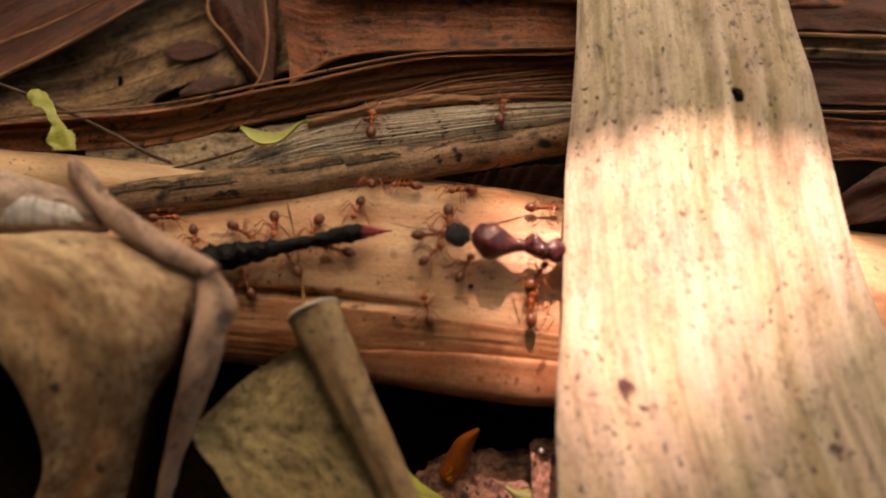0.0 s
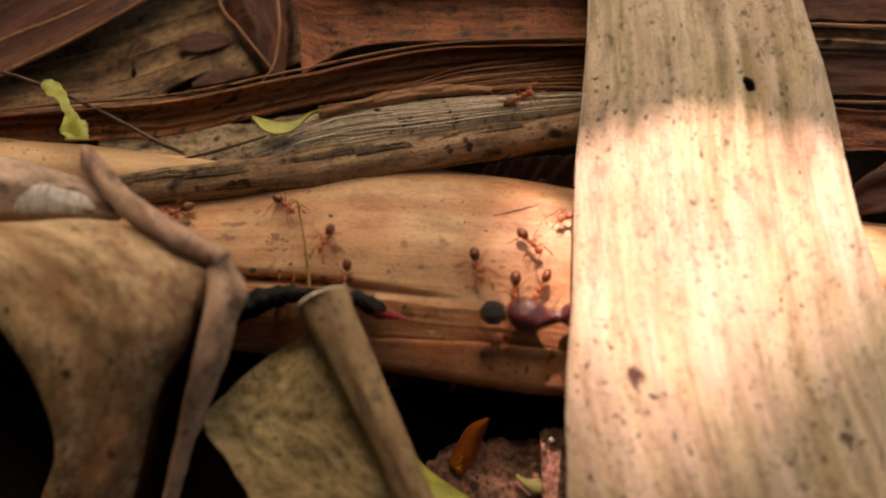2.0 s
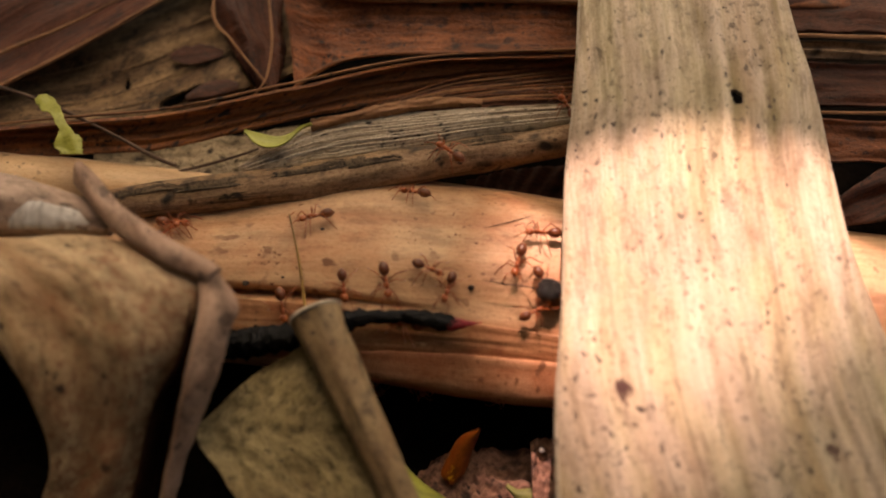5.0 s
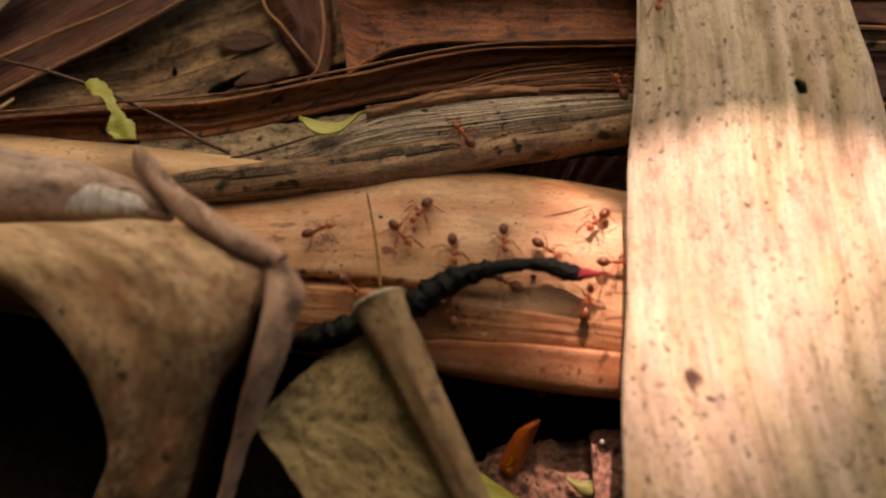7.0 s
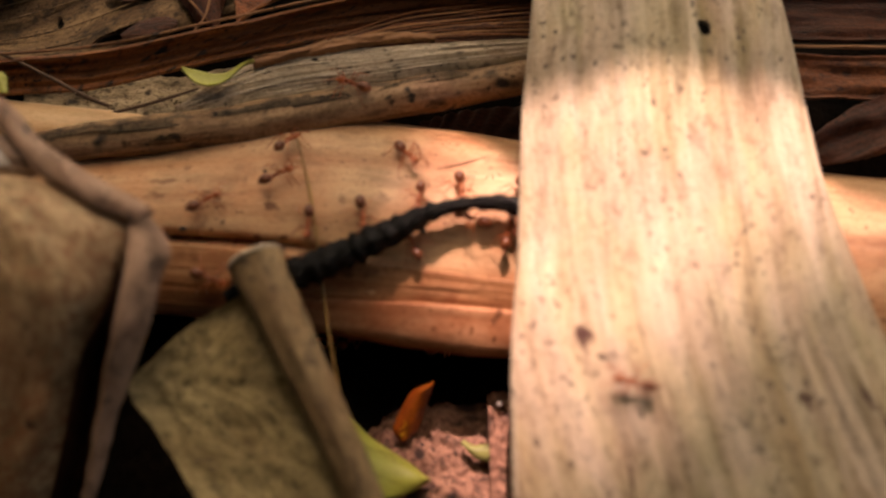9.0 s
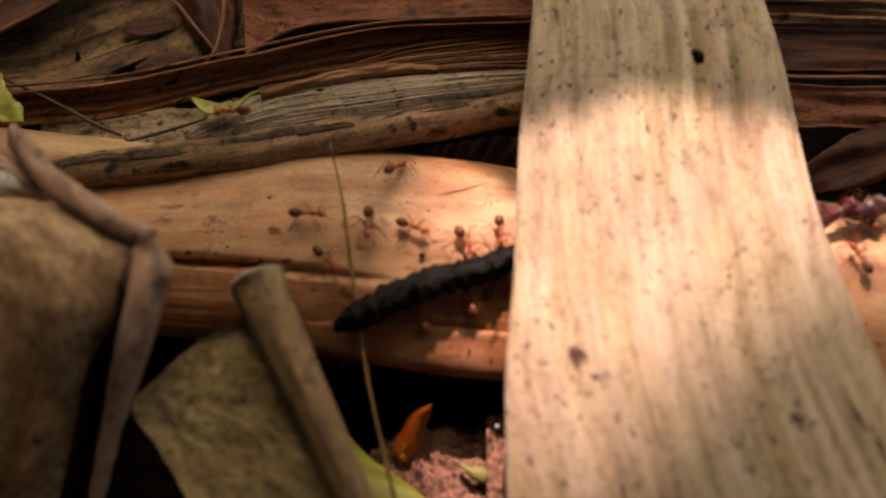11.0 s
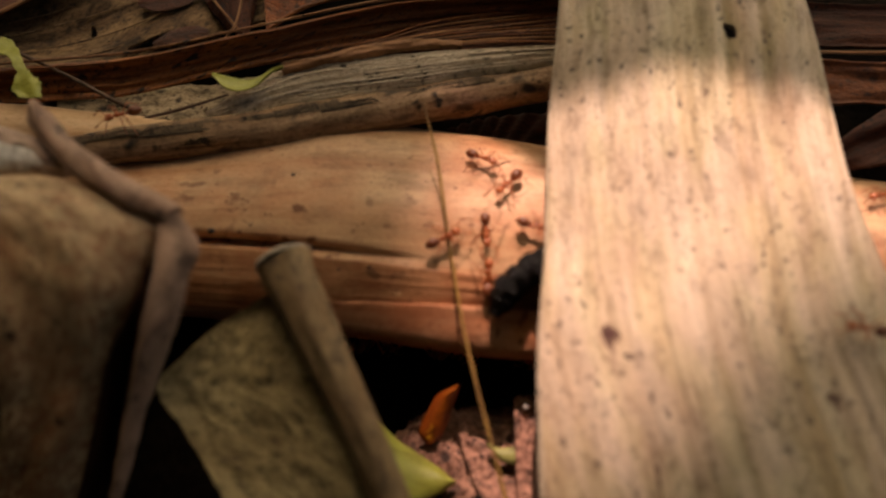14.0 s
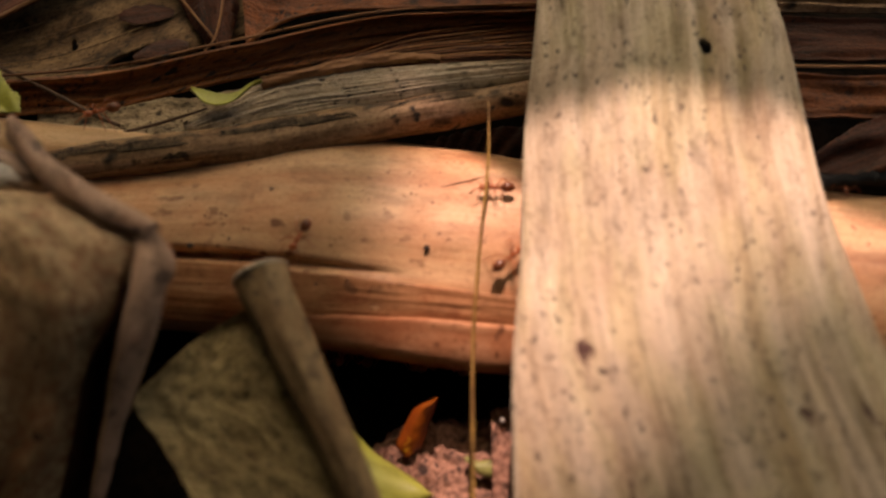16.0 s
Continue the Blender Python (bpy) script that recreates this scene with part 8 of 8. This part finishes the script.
    go(SEGMENTS[10], [
        (0, -3.97, -0.51, 2.22, 0, -9, 4), (0.5, -3.95, -0.51, 2.23, 0, -9, 7), (1, -3.88, -0.61, 2.21, 0, -8, 6),
        (1.5, -3.83, -0.7, 2.19, 0, -5, 3), (2, -3.78, -1.29, 1.85, 0, -13, 7), (2.5, -3.44, -1.46, 1.65, 0, -20, 4),
        (3, -3.32, -1.41, 1.76, 0, -14, 1), (5.5, -2.58, -1.36, 1.96, 0, -10, 3), (6, -2.31, -1.36, 2, 0, -15, 8),
        (6.5, -2.16, -1.39, 1.98, 0, -15, 6), (7, -1.89, -1.36, 2.05, 0, -15, 10), (7.5, -1.66, -1.36, 2.08, 0, -19, 15),
        (8, -1.6, -1.37, 2.07, 0, -15, 13), (8.5, -1.39, -1.32, 2.13, 0, -16, 17), (9, -1.2, -1.25, 2.18, 0, -12, 14),
        (11.5, 0.19, -1.27, 2.2, 0, -11, 24), (12, 0.25, -1.25, 2.2, 0, -14, 28), (12.5, 0.64, -1.3, 2.19, 0, -13, 26),
        (13, 0.76, -1.24, 2.22, 0, -16, 28), (13.5, 0.99, -1.28, 2.21, 0, -18, 35), (14, 1.46, -1.18, 2.28, 0, -12, 26),
        (14.5, 1.91, -1.18, 2.3, 0, -15, 31), (15, 2.4, -1.04, 2.37, 0, -14, 31), (16, 3.61, -0.37, 2.46, 0, 6, 26)])
    go(SEGMENTS[11], [
        (0, -4.28, -0.54, 2.18, 0, -9, 4), (0.5, -4.26, -0.55, 2.19, 0, -9, 7), (1, -4.19, -0.64, 2.16, 0, -8, 6),
        (1.5, -4.14, -0.72, 2.16, 0, -5, 3), (2, -4.09, -1.33, 1.78, 0, -13, 7), (2.5, -3.73, -1.48, 1.55, 0, -20, 4),
        (3, -3.62, -1.41, 1.68, 0, -14, 1), (5.5, -2.89, -1.37, 1.9, 0, -12, 1), (6, -2.62, -1.4, 1.91, 0, -16, 6),
        (6.5, -2.46, -1.43, 1.9, 0, -17, 8), (7, -2.2, -1.4, 1.96, 0, -16, 8), (7.5, -1.95, -1.43, 1.97, 0, -21, 12),
        (8, -1.9, -1.43, 1.98, 0, -17, 10), (8.5, -1.68, -1.39, 2.04, 0, -16, 12), (9, -1.5, -1.32, 2.11, 0, -14, 13),
        (11.5, -0.08, -1.4, 2.12, 0, -17, 26), (12, -0.02, -1.4, 2.11, 0, -19, 31), (12.5, 0.37, -1.44, 2.11, 0, -18, 30),
        (13, 0.5, -1.4, 2.13, 0, -19, 35), (13.5, 0.76, -1.47, 2.1, 0, -23, 42), (14, 1.19, -1.33, 2.2, 0, -17, 35),
        (14.5, 1.65, -1.33, 2.22, 0, -16, 32), (15, 2.15, -1.2, 2.29, 0, -16, 35), (16, 3.33, -0.53, 2.47, 0, -1, 33)])
    go(SEGMENTS[12], [
        (0, -4.59, -0.56, 2.13, 0, -9, 4), (0.5, -4.57, -0.59, 2.14, 0, -9, 7), (1, -4.5, -0.67, 2.12, 0, -8, 6),
        (1.5, -4.46, -0.73, 2.13, 0, -5, 3), (2, -4.39, -1.37, 1.71, 0, -13, 7), (2.5, -4.03, -1.5, 1.44, 0, -20, 4),
        (3, -3.93, -1.42, 1.61, 0, -14, 1), (5.5, -3.2, -1.37, 1.83, 0, -13, -0), (6, -2.92, -1.42, 1.82, 0, -16, 4),
        (6.5, -2.76, -1.47, 1.8, 0, -18, 6), (7, -2.49, -1.44, 1.87, 0, -18, 8), (7.5, -2.24, -1.49, 1.85, 0, -24, 13),
        (8, -2.19, -1.47, 1.88, 0, -21, 8), (8.5, -1.98, -1.45, 1.95, 0, -16, 11), (9, -1.8, -1.39, 2.03, 0, -16, 12),
        (11.5, -0.35, -1.52, 2.02, 0, -20, 25), (12, -0.27, -1.55, 2, 0, -22, 29), (12.5, 0.12, -1.59, 1.99, 0, -25, 31),
        (13, 0.28, -1.59, 2, 0, -27, 45), (13.5, 0.56, -1.67, 1.96, 0, -31, 47), (14, 0.99, -1.53, 2.08, 0, -27, 56),
        (14.5, 1.41, -1.51, 2.11, 0, -24, 43), (15, 1.93, -1.4, 2.19, 0, -20, 48), (16, 3.07, -0.7, 2.46, 0, -2, 34)])
    go(LUMP, [
        (0, 0.19, -0.23, 2.7, 0, 2, -7), (0.5, 0.17, -0.08, 2.68, 0, -2, -13), (1, 0.26, -0.42, 2.68, 0, 3, -11), (1.5, 0.34, -0.82, 2.56, 0, 5, -7),
        (2, 0.5, -1.31, 2.34, 0, 3, 0), (2.5, 0.64, -1.59, 2.2, 0, 3, 0), (3, 0.85, -1.61, 2.19, 0, 0, 5), (4.2, 1.16, -1.17, 2.21, 0, 2, -0),
        (5.5, 1.48, -0.73, 2.41, 0, 4, -6), (6, 1.64, -1.17, 2.17, 0, 2, 2), (7, 2.12, -0.98, 2.29, 0, 3, 4), (8, 2.6, -0.81, 2.35, 0, 1, 6),
        (9, 3.35, -0.73, 2.36, 0, 1, 10), (11.5, 4.81, -0.39, 2.53, 0, 4, 15), (12.5, 4.94, -0.47, 2.54, 0, 3, 16),
        (13.5, 5.62, -0.46, 2.51, 0, 2, 15), (14.5, 6.17, -0.41, 2.49, 0, 5, 19), (16, 7.12, 0.09, 2.25, 0, 18, 27)])
    go(STRAW, [
        (0, -2.02, 0.36, 2.55, -71, -3, 10), (1, -2.01, 0.23, 2.55, -71, -4, 11), (2, -2.03, 0.26, 2.5, -71, -3, 8),
        (3, -2.03, 0.28, 2.5, -71, -2, 6), (5.3, -2.03, 0.26, 2.5, -71, -3, 10), (5.5, -2.02, 0.25, 2.5, -71, -2, 5),
        (6, -2.03, 0.27, 2.5, -71, -3, 9), (7, -1.78, 0.34, 2.6, -71, -3, 8), (8, -1.62, 0.36, 2.6, -71, -2, 7),
        (9, -1.18, 0.4, 2.65, -71, -4, 10), (9.2, -1.07, 0.48, 2.65, -71, -3, 7), (11.5, -0.64, 0.74, 2.75, -71, -4, 12),
        (12, -0.39, 0.79, 2.8, -71, -5, 14), (12.5, -0.55, 0.74, 2.8, -72, -6, 17), (13, -0.56, 0.69, 2.8, -72, -6, 19),
        (13.5, -0.26, 0.69, 2.8, -71, -5, 14), (14, 0.03, 0.86, 2.85, -71, -4, 10), (14.5, 0.57, 1.21, 2.95, -71, -1, 3),
        (15, 0.67, 1.05, 2.9, -71, -1, 2), (15.5, 1.12, 0.94, 2.85, -71, 2, -6), (16, 1.13, 1.04, 2.9, -71, 1, -3)])


motions()
